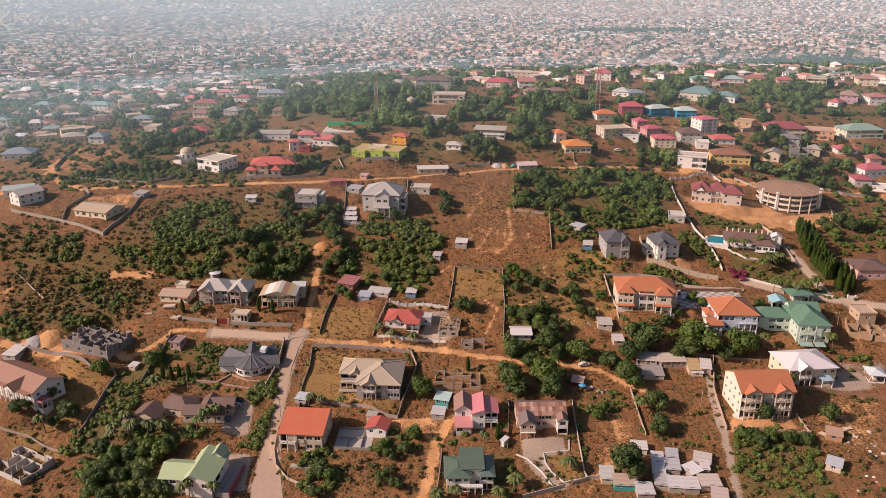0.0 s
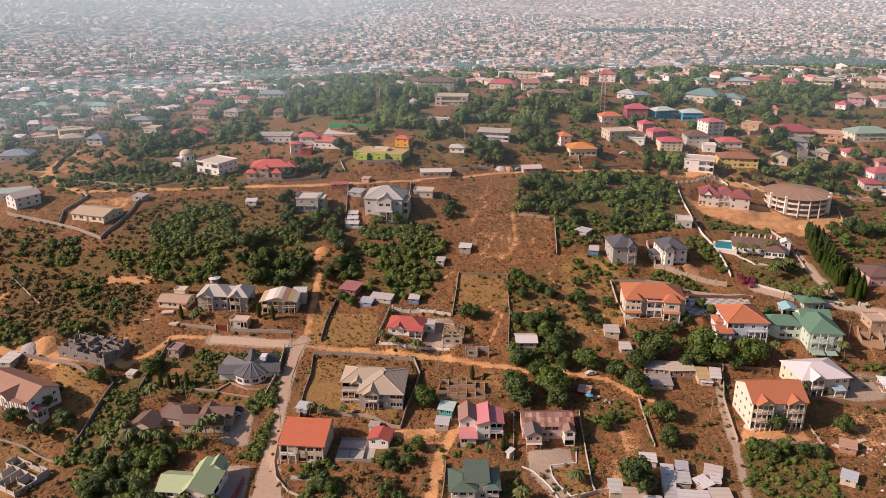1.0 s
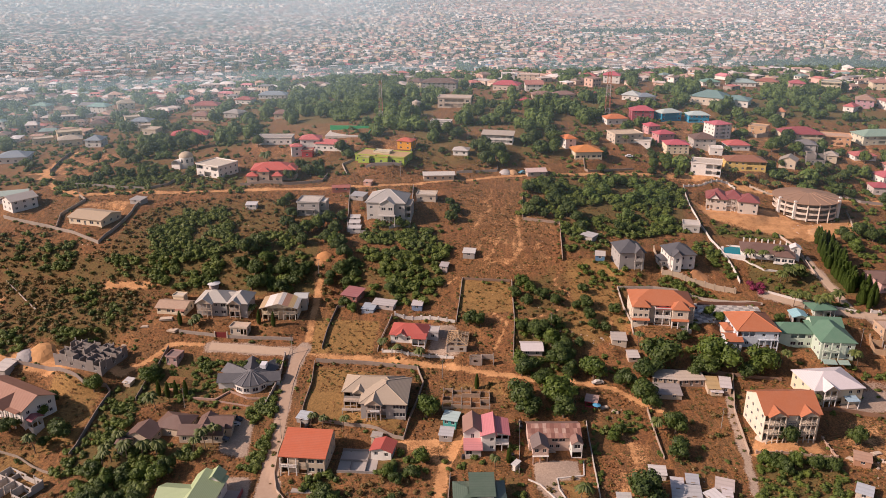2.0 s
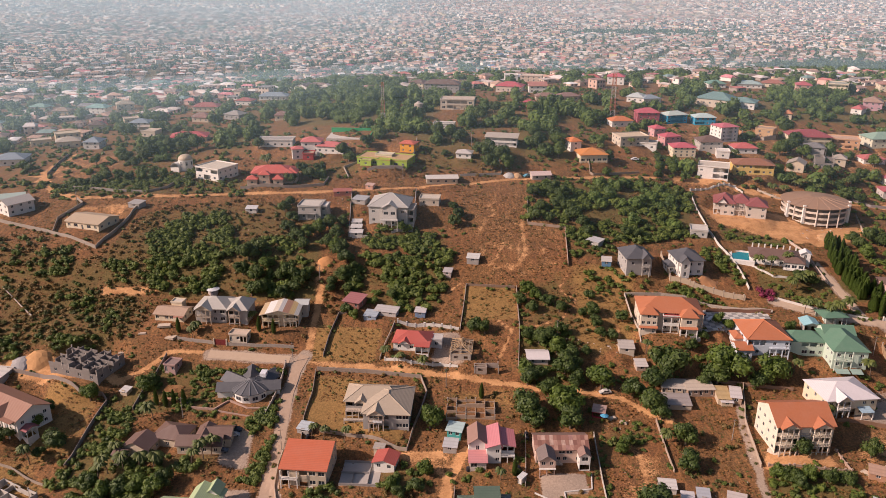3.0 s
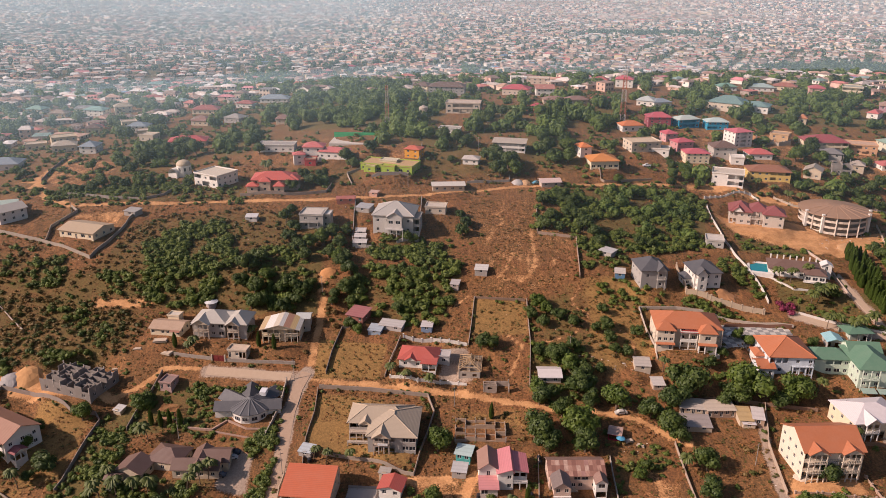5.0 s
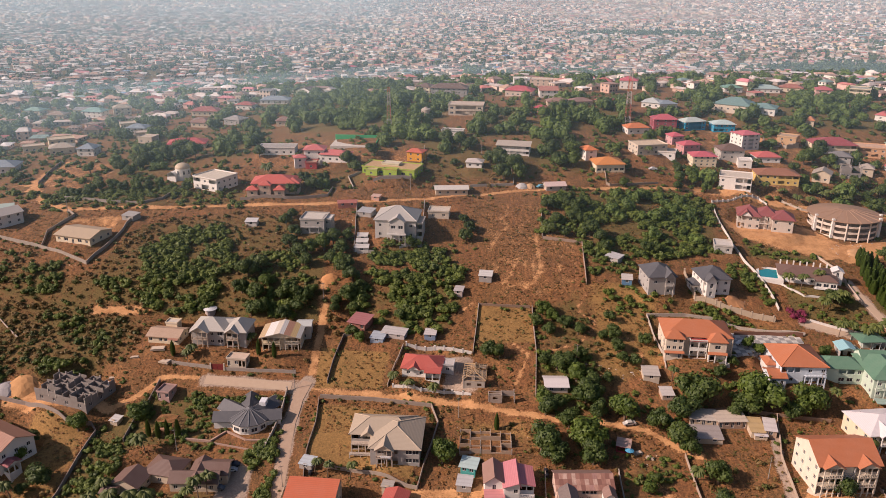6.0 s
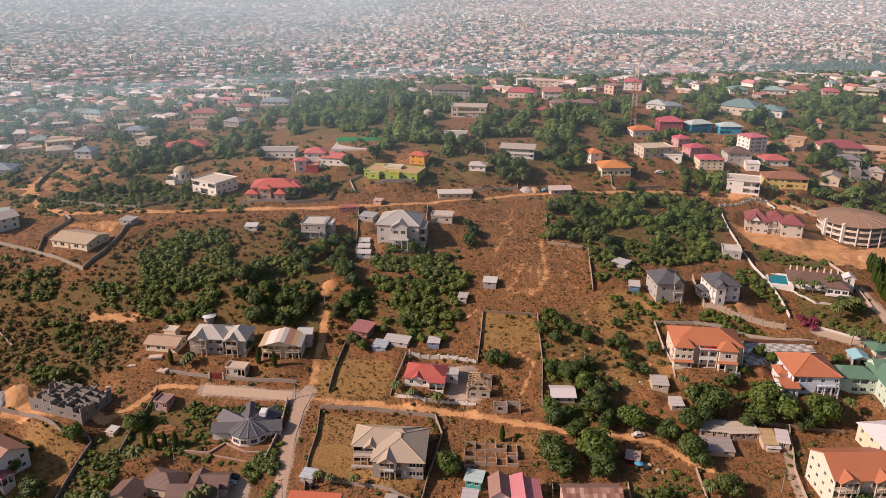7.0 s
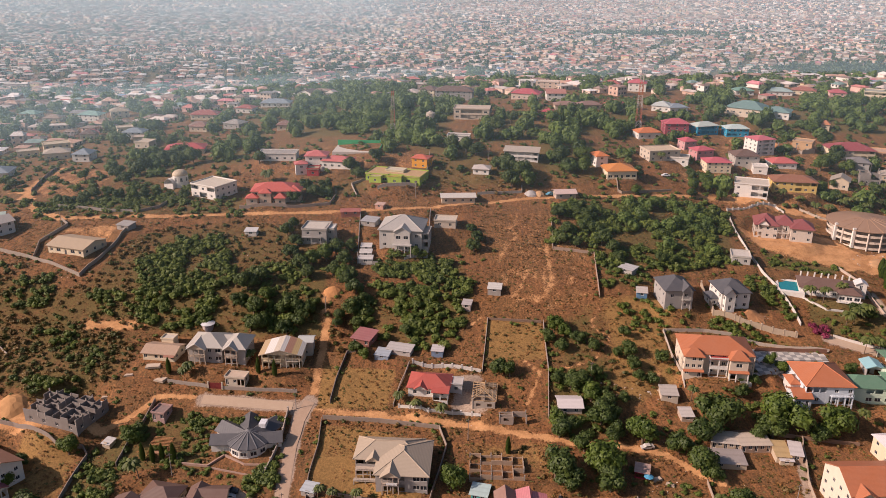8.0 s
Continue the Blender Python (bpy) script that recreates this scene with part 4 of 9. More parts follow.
for rut in ([(31.7, 363.2), (32.0, 347.8), (32.0, 338.4), (28.1, 330.6), (24.5, 325.2)], [(15.1, 361.3), (10.4, 350.1), (10.0, 337.9)], [(22.6, 344.5), (18.6, 332.8), (15.2, 328.3)], [(25.8, 343.1), (24.4, 335.4)], [(29.1, 343.1), (28.1, 335.5)],
            [(17.4, 374.0), (19.8, 368.3), (15.1, 361.3)], [(33.5, 337.0), (27.9, 328.4), (16.7, 326.7)], [(41.2, 348.0), (39.0, 335.7)], [(56.6, 374.4), (58.2, 367.2), (55.5, 359.9)], [(-3.9, 361.9), (-1.3, 354.0)], [(20.0, 390.0), (21.5, 378.0), (17.4, 374.0)], [(13.5, 345.0), (13.0, 334.0)]):
    track(rut, 1.3, 0, 0.45)
plot([(4.0, 317.2), (25.1, 315.9), (25.2, 297.0), (3.8, 297.8)], 2, 0.9)
plot([(-54.2, 295.6), (-28.0, 292.9), (-30.2, 277.0), (-54.0, 277.3)], 2, 0.9)
plot([(122.5, 392.5), (161.7, 388.5), (178.5, 364.3), (160.0, 356.0), (127.1, 372.2)], 0, 0.8, 2.5)
plot([(162.0, 365.6), (204.5, 383.9), (192.1, 362.9), (169.0, 354.7)], 0, 0.9)
plot([(-147.6, 315.1), (-122.8, 315.3), (-124.3, 311.9), (-146.4, 311.7)], 0, 1.0)
plot([(-177.8, 278.3), (-156.2, 280.9), (-125.5, 271.6), (-122.1, 267.4), (-151.1, 268.0), (-176.1, 274.5)], 0, 0.9)
plot([(48.5, 215.2), (58.3, 232.1), (68.0, 231.8), (59.3, 201.5), (48.4, 199.4)], 0, 0.4, 4)
plot([(99.8, 230.6), (118.1, 230.1), (121.1, 223.1), (96.5, 223.1)], 0, 0.9)
plot([(132.3, 240.5), (158.1, 240.5), (142.1, 209.8), (124.4, 213.7)], 0, 0.45, 4)
plot([(-91.4, 277.7), (-64.2, 277.4), (-64.9, 274.7), (-65.5, 259.9), (-87.2, 260.5)], 0, 0.2)
plot([(-52.5, 271.2), (-40.9, 271.0), (-20.6, 265.3), (-16.8, 236.6), (-33.3, 241.0), (-52.6, 247.1)], 2, 0.85, 2)
plot([(131.7, 333.8), (174.2, 323.1), (171.3, 310.5), (127.9, 313.5)], 1, 0.9)
plot([(-48.0, 336.2), (-16.4, 328.8), (-6.0, 318.9), (-20.9, 316.0), (-41.7, 325.4)], 0, 0.2)
plot([(25.9, 222.3), (41.1, 222.0), (40.0, 214.1), (32.6, 214.4), (36.5, 202.3), (41.4, 199.6), (34.1, 197.5), (26.7, 210.6)], 3, 0.9, 0.6)
plot([(33.6, 214.4), (42.7, 214.0), (43.6, 202.0), (38.1, 201.0)], 2, 1.0, 0.6)

# ---- the paved road down the hill ----
def ribbon(name, label, pts, width, mat, lift=0.06, category="road"):
    g = Geo()
    P, W = [Vector(p) for p in pts], [0.84 * v for v in (width if isinstance(width, (list, tuple)) else [width] * len(pts))]
    fine = []
    for i in range(len(P) - 1):
        n = max(1, int((P[i + 1] - P[i]).length / 2.5))
        fine += [(P[i].lerp(P[i + 1], k / n), W[i] + (W[i + 1] - W[i]) * k / n) for k in range(n)]
    fine.append((P[-1], W[-1]))
    rows = []
    for i, (p, w) in enumerate(fine):
        d = (fine[min(i + 1, len(fine) - 1)][0] - fine[max(i - 1, 0)][0]).normalized()
        s = Vector((-d.y, d.x)) * w / 2
        rows.append([(p.x + s.x * k, p.y + s.y * k, ground_z(p.x + s.x * k, p.y + s.y * k) + lift) for k in (1, 0.5, 0, -0.5, -1)])
    for a, b in zip(rows, rows[1:]):
        for k in range(4):
            g.face(a[k], a[k + 1], b[k + 1], b[k])
        for k in (0, 4):
            g.face(a[k], b[k], (b[k][0], b[k][1], b[k][2] - 0.5), (a[k][0], a[k][1], a[k][2] - 0.5))
    for i in range(len(pts) - 1):
        track(pts[i:i + 2], min(W[i], W[i + 1]) + 3.2, 3, 0.75)
    ob = part(name, g, mat)
    return tagged(ob, label, category, "", "structure")


ASPHALT = plaster((0.47, 0.34, 0.245), 0.8, 0.9)
PAVING = plaster((0.52, 0.39, 0.28), 0.6, 0.9)
ribbon("road", "worn dusty asphalt street down the slope", [(-54.6, 195.5), (-56.2, 204.8), (-57.7, 215.1), (-59.0, 225.9), (-59.0, 236.5), (-59.4, 250.1), (-60.0, 263.1), (-59.0, 273.2), (-56.7, 280.2)], [13, 11, 8, 5.5, 4.8, 4.4, 4.4, 4.4, 4.4], ASPHALT)
ribbon("street", "pale dusty street past the white walls", [(131.3, 310.4), (142.0, 304.8), (154.4, 299.5), (169.4, 295.8), (186.4, 291.9)], 4.6, PAVING, 0.06)
ribbon("drive", "pale concrete drive of the pool villa", [(159.2, 338.3), (160.5, 325.8), (162.7, 313.5), (163.3, 297.9)], 4.0, PAVING, 0.06, "drive")
ribbon("drive", "pale concrete drive before the gate", [(-93.4, 281.0), (-62.1, 278.2)], 4.0, PAVING, 0.05, "drive")

# ---- hillside houses ----
SAND_TONE = (0.60, 0.50, 0.38)
ORANGE, RED, PINK, MAROON, GREENR, SLATE, BROWN, GREYR = (0.47, 0.15, 0.055), (0.46, 0.085, 0.06), (0.60, 0.16, 0.18), (0.26, 0.06, 0.06), (0.10, 0.22, 0.14), (0.075, 0.078, 0.09), (0.155, 0.085, 0.063), (0.36, 0.32, 0.28)

h = simple("apartment_house", "three storey cream apartment house with orange roof", 101.4, 228.5, 14.3, 2.3, 18.1, 15.0, 3, 3.3, (0.74, 0.66, 0.54), "gx", 4.2, ORANGE, "OO.OO/oo.oo/oo.oo", "www", "wwww", category="apartment house")
SLAB = plaster((0.66, 0.58, 0.47))
for u in (0.9, 11.2):
    bay(h, u, u + 5.6, 3, 3.3, 1.5, SLAB, 4)
    roof_gable(h, u - 0.1, -1.6, 5.8, 6.0, 9.9, 1.9, roofing(ORANGE), "y", 0.35, 0.5, SLAB, "porch_roof")
bay(h, 7.2, 10.6, 3, 3.3, 0.6, plaster(GREY), 2)
h = simple("cream_house", "cream house with a pale metal roof", 125.1, 245.7, 16.8, 6.6, 18.0, 14.0, 2, 3.2, CREAM, "hip", 3.0, (0.72, 0.66, 0.66), "wOOww/woo.ww")
roof_gable(h, 3.0, -1.4, 5.0, 6.5, 6.4, 2.2, roofing((0.72, 0.66, 0.66)), "y", 0.4, 0.5, plaster(CREAM), "porch_roof")
bay(h, 3.2, 7.8, 2, 3.2, 1.4, plaster(WHITE), 3)
skirt(h, 11.0, 15.5, -0.01, 3.4, 3.2, (0.35, 0.5, 0.6))
for u in (11.2, 15.1):
    part("column", Geo().box(u, -3.0, -1, u + 0.3, -2.7, 2.85), plaster(WHITE), h)
h = thing("pink_house", "white house with faded pink and brown roofs", "house", *(4.2, 226.4, 10.6, 0.0, 14.8, 13.0)[:4])
wing(h, 0, 3.0, 5.6, 9.0, 2, 3.0, WHITE, "gy", 2.4, (0.30, 0.17, 0.13), "w/t", None, "ww")
wing(h, 5.6, 1.0, 4.6, 11.5, 2, 3.0, WHITE, "gy", 1.6, (0.62, 0.22, 0.24), ".w/.w", "", "", ridge=0.85)
wing(h, 10.2, 3.0, 4.4, 9.0, 2, 2.6, WHITE, "gy", 1.2, (0.60, 0.20, 0.22), "OO/oo", "ww", "", ridge=0.1)
wing(h, 0.2, -2.2, 5.2, 5.1, 1, 2.9, (0.66, 0.56, 0.5), "gx", 0.9, (0.60, 0.24, 0.24), "W.", "", "", ridge=0.95)
balcony(h, 10.0, 14.6, 3.0, 2.6, 2.0, plaster(WHITE), 3, 3.0)
h = thing("rust_roof_house", "pinkish house with patched rusty sheet roofs", "house", *(25.5, 224.3, 11.0, 1.2, 16.6, 12.0)[:4])
RUST, ROSE = (0.27, 0.15, 0.115), (0.62, 0.45, 0.37)
wing(h, 0, 3.0, 16.6, 9.0, 2, 2.5, ROSE, "gx", 2.4, RUST, "dw.ww.wd/...WW.w", None, None, worn=1.0)
wing(h, 0.3, -3.2, 5.0, 6.2, 1, 2.5, ROSE, "gy", 2.0, (0.17, 0.125, 0.115), "ww", "w", "w", 2.6, 0.4, 1.0, base=0.0)
wing(h, 13.2, -1.0, 3.4, 4.0, 2, 2.5, WHITE, "gy", 1.5, RUST, "O/W", "w", "w", 0, 0.3, 1.0)
for u in (0.4, 2.6, 4.9):
    part("column", Geo().box(u, -3.1, -2.0, u + 0.3, -2.8, 2.4), plaster(ROSE), h)
RUSTY = sheets("rusty_sheets", [(0, (0.30, 0.15, 0.11)), (0.3, (0.42, 0.24, 0.18)), (0.55, (0.22, 0.10, 0.075)), (0.75, (0.50, 0.34, 0.27)), (0.9, (0.36, 0.20, 0.17))])
for k in range(14):
    for r in range(3):
        u0, u1, f0, f1 = -0.5 + 1.257 * k, -0.53 + 1.257 * (k + 1), r / 3, (r + 1) / 3 - 0.01
        p = [(u0, 2.5 + 5.0 * f0, 5.05 + 2.4 * f0), (u1, 2.5 + 5.0 * f0, 5.05 + 2.4 * f0), (u1, 2.5 + 5.0 * f1, 5.05 + 2.4 * f1), (u0, 2.5 + 5.0 * f1, 5.05 + 2.4 * f1)]
        q = [(a, b, c - 0.04) for a, b, c in p]
        g = Geo().face(*p).face(*reversed(q))
        for i in range(4):
            g.face(q[i], q[(i + 1) % 4], p[(i + 1) % 4], p[i])
        part("roof_sheet", g, RUSTY, h)
part("balcony", Geo().box(0.2, -3.9, 2.35, 5.4, -3.21, 2.5), plaster(WHITE), h)
part("stair", Geo().face((5.4, 1.6, 2.6), (5.4, 2.9, 2.6), (8.6, 2.9, 0.0), (8.6, 1.6, 0.0)).face((5.4, 1.6, 2.6), (8.6, 1.6, 0), (5.4, 1.6, 0)), CONCRETE, h)
h = thing("green_roof_house", "white house with stepped dark green roofs", "house", *(1.2, 198.0, 7.1, 1.1, 14.7, 13.0)[:4])
PINE = (0.075, 0.125, 0.085)
wing(h, 0, 0, 7.0, 10.0, 2, 2.8, WHITE, "hip", 1.2, PINE, "OOO/wWw", None, None, 0, 0.9)
wing(h, 4.6, 2.6, 6.6, 10.0, 2, 3.4, WHITE, "gx", 1.6, PINE, "ww/.w.", None, None, 0, 0.6, ridge=0.85)
wing(h, 10.4, 1.0, 4.0, 10.0, 2, 2.6, WHITE, "hip", 1.0, (0.09, 0.15, 0.13), "OO/oo", None, None, 0, 0.7)
balcony(h, 4.0, 11.0, 0.0, 2.8, 1.8, plaster(WHITE), 4, 4.0)
part("porch_floor", Geo().box(3.6, -2.6, -1.2, 11.2, -0.01, -0.05), plaster((0.36, 0.1, 0.05)), h)
h = simple("red_hut", "small white hut with red roof", -26.3, 227.2, 8.4, -11.6, 6.8, 6.0, 1, 2.8, WHITE, "gy", 1.3, RED, "ww")
h = simple("orange_roof_house", "two storey house with broad orange roof", -54.5, 220.5, 7.2, -5.3, 14.2, 14.9, 2, 3.2, BEIGE, "gx", 3.0, (0.55, 0.13, 0.05), "O.OWW/O.oWW", ridge=0.75)
for u in (0.0, 2.6, 5.2):
    part("column", Geo().box(u, -1.3, -2.0, u + 0.28, -1.02, 6.2), plaster(WHITE), h)
balcony(h, 0.0, 5.4, 0.0, 3.2, 1.4, plaster(WHITE))
part("stair", Geo().box(8.6, -3.6, -2.0, 10.0, -0.01, 0.2).box(8.6, -5.4, -2.0, 10.0, -3.6, -0.8), plaster((0.6, 0.55, 0.5)), h)
part("terrace", Geo().box(5.0, -7.5, -3.0, 14.0, -5.5, -1.4), CONCRETE, h)
h = thing("grey_roof_house", "unfinished grey house with broad beige hip roofs", "house", -31.0, 242.9, 13.3, -3.0)
DUN = (0.44, 0.355, 0.26)
block(h, 0, 0, 15.4, 12.0, 2, 3.0, plaster(GREY, 0.7), ".OOO.WW/.ooo.WW", "wOw/wow", "ww")
block(h, -7.2, 7.4, 14.0, 10.6, 2, 3.0, plaster(GREY, 0.7), "OOO./ooo.", "", "ww")
block(h, 3.0, 11.0, 12.4, 7.4, 2, 3.0, plaster(GREY, 0.7), "", "ww", "")
roof_hip(h, 0, 0, 15.4, 17.6, 6.0, 3.2, roofing(DUN), 0.7, cap=roofing(scaled(DUN, 1.2)))
roof_hip(h, -7.2, 7.4, 20.0, 10.9, 5.98, 3.0, roofing(DUN), 0.7, cap=roofing(scaled(DUN, 1.2)))
roof_gable(h, -3.6, 5.9, 4.0, 5.0, 5.95, 1.7, roofing(DUN), "y", 0.3, 0.5, plaster(SAND_TONE), "porch_roof")
roof_gable(h, 1.8, -1.5, 5.4, 6.0, 5.95, 2.1, roofing(DUN), "y", 0.4, 0.5, plaster(SAND_TONE), "porch_roof")
bay(h, 1.9, 7.1, 2, 3.0, 1.4, plaster((0.55, 0.46, 0.38)), 4)
balcony(h, -7.0, -0.1, 7.4, 3.0, 2.0, plaster((0.55, 0.46, 0.38)), 4, 4.0)
balcony(h, -7.4, -0.1, 5.2, 0.4, 1.6, plaster((0.5, 0.43, 0.36)), 3, 2.0)
part("sheet", Geo().box(3.4, -1.62, 3.3, 6.6, -1.5, 4.1), plain((0.75, 0.74, 0.72), 0.8), h, "white cloth over the balcony rail")
h = thing("pale_green_house", "house with pale green crossing metal roofs", "house", *(-85.9, 201.6, 3.9, -5.7, 14.2, 14.0)[:4])
LIME = (0.38, 0.47, 0.25)
wing(h, 5.6, -1.0, 8.6, 15.0, 1, 3.4, WHITE, "gy", 2.6, LIME, "wW", "wOWw", "", 2.6, 0.8, 0.35, ridge=0.3, base=7.0)
wing(h, -2.6, 0.5, 9.6, 9.0, 1, 3.0, WHITE, "gx", 2.6, LIME, "OW.W", "", "w", 2.4, 0.8, 0.35, base=7.0)
roof_gable(h, 9.3, 10.6, 4.4, 5.0, 6.9, 2.0, roofing(LIME, 0.35), "y", 0.3, 0.5, plaster(WHITE), "dormer_roof")
part("terrace", Geo().box(14.3, 0.0, -3.0, 19.0, 14.0, 1.2), plaster((0.42, 0.36, 0.33)), h)
part("terrace_wall", Geo().box(19.0, 0.0, -3.0, 19.3, 14.0, 2.2), plaster((0.36, 0.09, 0.10)), h, "dark red terrace wall")
part("step", Geo().box(-5.6, 1.5, -3.0, -2.7, 5.5, 1.8), plaster((0.62, 0.5, 0.42)), h)
h = thing("brown_house", "low house with brown tile hip roofs", "house", *(-109.5, 234.6, 8.0, -12.6, 14.7, 10.0)[:4])
wing(h, 0, 0, 9.0, 7.5, 1, 3.2, BEIGE, "gy", 2.4, BROWN)
wing(h, 6.5, 7.0, 11.0, 9.0, 1, 3.6, BEIGE, "hip", 2.4, BROWN)
wing(h, -1.0, -4.0, 4.0, 4.0, 1, 2.6, BEIGE, "gx", 1.2, BROWN)
h = thing("brown_house", "low house with brown tile gable roofs", "house", *(-91.6, 231.5, 8.6, 0.0, 14.5, 12.0)[:4])
wing(h, 0, 3.0, 14.5, 6.0, 1, 3.2, BEIGE, "gx", 2.2, BROWN)
wing(h, 7.5, 7.0, 9.0, 7.5, 1, 3.4, BEIGE, "gx", 2.0, BROWN)
wing(h, 5.0, 4.0, 5.5, 10.0, 1, 3.4, BEIGE, "gy", 2.0, BROWN)

h = thing("slate_house", "round white house under a star of slate roofs", "house", -73.9, 258.7, 13.8, -4)
g, ribs, n = Geo(), [], 14
ring = [(7.0 * math.cos(2 * math.pi * i / n), 7.0 * math.sin(2 * math.pi * i / n) + 5) for i in range(n)]
for i in range(n):
    p, q = ring[i], ring[(i + 1) % n]
    g.face((*p, 3.4), (*q, 3.4), (0, 5, 6.4)).face((*p, 3.2), (*q, 3.2), (*q, 3.4), (*p, 3.4))
    ribs.append((p, (0, 5, 6.42)))
part("roof", g, roofing(SLATE, 0.6), h)
for p, q in ribs:
    part("ridge_cap", Geo().bar((*p, 3.42), q, 0.13), roofing((0.2, 0.2, 0.21)), h)
part("wall", Geo().tube(0, 5, -4, 3.3, 6.5, 6.5, n, False), plaster(WHITE), h)
for k in range(5):
    u = math.radians(215 + k * 28)
    window(h, "W", (6.55 * math.cos(u), 5 + 6.55 * math.sin(u), 0.9), math.degrees(u) + 90)
for ang, r0, ln, wd, zz in ((186, 3.0, 8.6, 5.6, 3.0), (150, 2.6, 9.4, 6.2, 3.5), (104, 2.0, 9.0, 5.4, 4.1), (58, 2.2, 9.2, 6.4, 3.7), (14, 2.6, 7.6, 6.0, 3.0)):
    sub = part("wing_roof", Geo(), roofing(SLATE, 0.6), h, "", (0, 5, 0), ang - 90)
    roof_gable(sub, -wd / 2, r0, wd, ln, zz, 2.2, roofing(SLATE, 0.6), "y", 0.5, 0.5, None, "slope")
    part("wing_wall", Geo().box(-wd / 2 + 0.3, r0 + 2, -4, wd / 2 - 0.3, r0 + ln, zz), plaster(WHITE), sub)
part("skylight", Geo().box(2.4, 8.2, 5.2, 4.6, 11.4, 6.7), plain((0.75, 0.75, 0.76), 0.3), h)
h = simple("white_villa", "white villa with red brown roof", -169.7, 252.7, 10.8, -28.6, 26.9, 12.4, 2, 3.2, WHITE, "gx", 3.2, (0.31, 0.145, 0.085))
for k in range(9):
    part("column", Geo().tube(1.0 + k * 2.9, -1.6, -1.5, 6.2, 0.28, 0.24, 10), plaster(WHITE), h)
part("porch_roof", Geo().box(0, -2.1, 6.2, 26.9, -0.2, 6.5), roofing((0.31, 0.145, 0.085)), h)
roof_gable(h, 14.0, -2.6, 6.5, 8.0, 6.4, 2.4, roofing((0.31, 0.145, 0.085)), "y", 0.5, 0.5, plaster(WHITE), "porch_roof")
wing(h, 26.9, 1.0, 3.0, 4.0, 1, 2.9, WHITE, "gx", 1.0, (0.3, 0.08, 0.09), "O", "OO", "")
ruin("block_shell", "roofless shell of pale concrete blocks", -150.6, 215.6, 2.0, -27.9, 16.0, 12.0, 1, (0.55, 0.52, 0.48), 3)
ruin("grey_ruin", "unfinished two storey grey block building", -149.9, 272.1, 17.7, -20.1, 22.2, 14.0, 2, (0.26, 0.235, 0.22), 5, 2.6, 3.0, 0.85)
h = simple("beige_bungalow", "small cream bungalow with a rusty sheet roof", -118.6, 296.8, 27.3, -8.0, 12.0, 8.0, 1, 2.9, CREAM, "gx", 1.5, (0.50, 0.34, 0.23), "w.ww.w", worn=0.9)
wing(h, 3.0, 8.4, 4.6, 3.6, 1, 4.2, CREAM, "flat", 0, (0.66, 0.60, 0.52), "w")
skirt(h, 8.4, 12.4, -0.01, 3.0, 1.6, (0.36, 0.16, 0.10))
h = thing("grey_villa", "grey two storey villa with twin pale hip roofs", "house", -101.6, 295.0, 27.3, -3.4)
ASH = (0.47, 0.44, 0.39)
wing(h, 0, 0.6, 12.0, 11.0, 2, 3.0, GREY, "hip", 3.0, ASH, "..wW/..wW", "", "ww", oh=0.7)
wing(h, 13.0, 0.2, 7.4, 10.6, 2, 3.0, GREY, "hip", 2.8, ASH, "OO./oo.", "ww", "w", oh=0.7)
wing(h, 11.0, 6.0, 3.0, 5.0, 2, 2.9, (0.5, 0.46, 0.4), "gx", 1.4, ASH, "w", "", "")
roof_gable(h, 0.3, -1.4, 6.2, 6.0, 5.96, 2.3, roofing(ASH), "y", 0.5, 0.5, plaster(SAND_TONE), "porch_roof")
roof_gable(h, 13.3, -1.2, 4.6, 5.0, 5.96, 2.0, roofing(ASH), "y", 0.5, 0.5, plaster(SAND_TONE), "porch_roof")
bay(h, 0.4, 6.4, 2, 3.0, 1.3, plaster((0.58, 0.48, 0.38)), 4)
bay(h, 13.4, 17.8, 2, 3.0, 1.1, plaster((0.58, 0.48, 0.38)), 3)
h = thing("cream_villa", "cream villa with arched loggias and a patched sheet roof", "house", -75.3, 293.2, 26.6, 0.0)
block(h, 0, 0, 14.2, 9.0, 2, 2.8, plaster(CREAM), "OOO.OO/ooo.oo", "ww", "ww")
roof_gable(h, 0, -1.4, 14.2, 10.6, 5.6, 2.1, roofing((0.52, 0.45, 0.36)), "y", 0.6, 0.5, plaster(CREAM))
for a0, a1, tone in ((-7.7, -5.4, (0.56, 0.40, 0.22)), (-5.4, -2.2, (0.78, 0.75, 0.70)), (-2.2, 0.0, (0.60, 0.52, 0.42)), (0.0, 1.6, (0.74, 0.70, 0.64)), (1.6, 4.0, (0.46, 0.23, 0.14)), (4.0, 6.0, (0.60, 0.42, 0.18)), (6.0, 7.7, (0.52, 0.50, 0.46))):
    za, zb = 7.74 - abs(a0) * 0.2727, 7.74 - abs(a1) * 0.2727
    g, p = Geo(), [(7.1 + a0, -2.0, za), (7.1 + a1, -2.0, zb), (7.1 + a1, 9.8, zb), (7.1 + a0, 9.8, za)]
    q = [(u, v, w - 0.03) for u, v, w in p]
    g.face(*p).face(*reversed(q))
    for i in range(4):
        g.face(q[i], q[(i + 1) % 4], p[(i + 1) % 4], p[i])
    part("roof_sheet", g, roofing(tone, 0.6), h)
bay(h, 0.4, 7.0, 2, 2.8, 1.2, plaster(CREAM), 4)
bay(h, 8.6, 13.6, 2, 2.8, 0.9, plaster((0.66, 0.60, 0.5)), 3)
wing(h, 11.6, 8.4, 5.0, 5.0, 2, 2.9, (0.6, 0.55, 0.47), "gx", 1.0, (0.50, 0.52, 0.50))
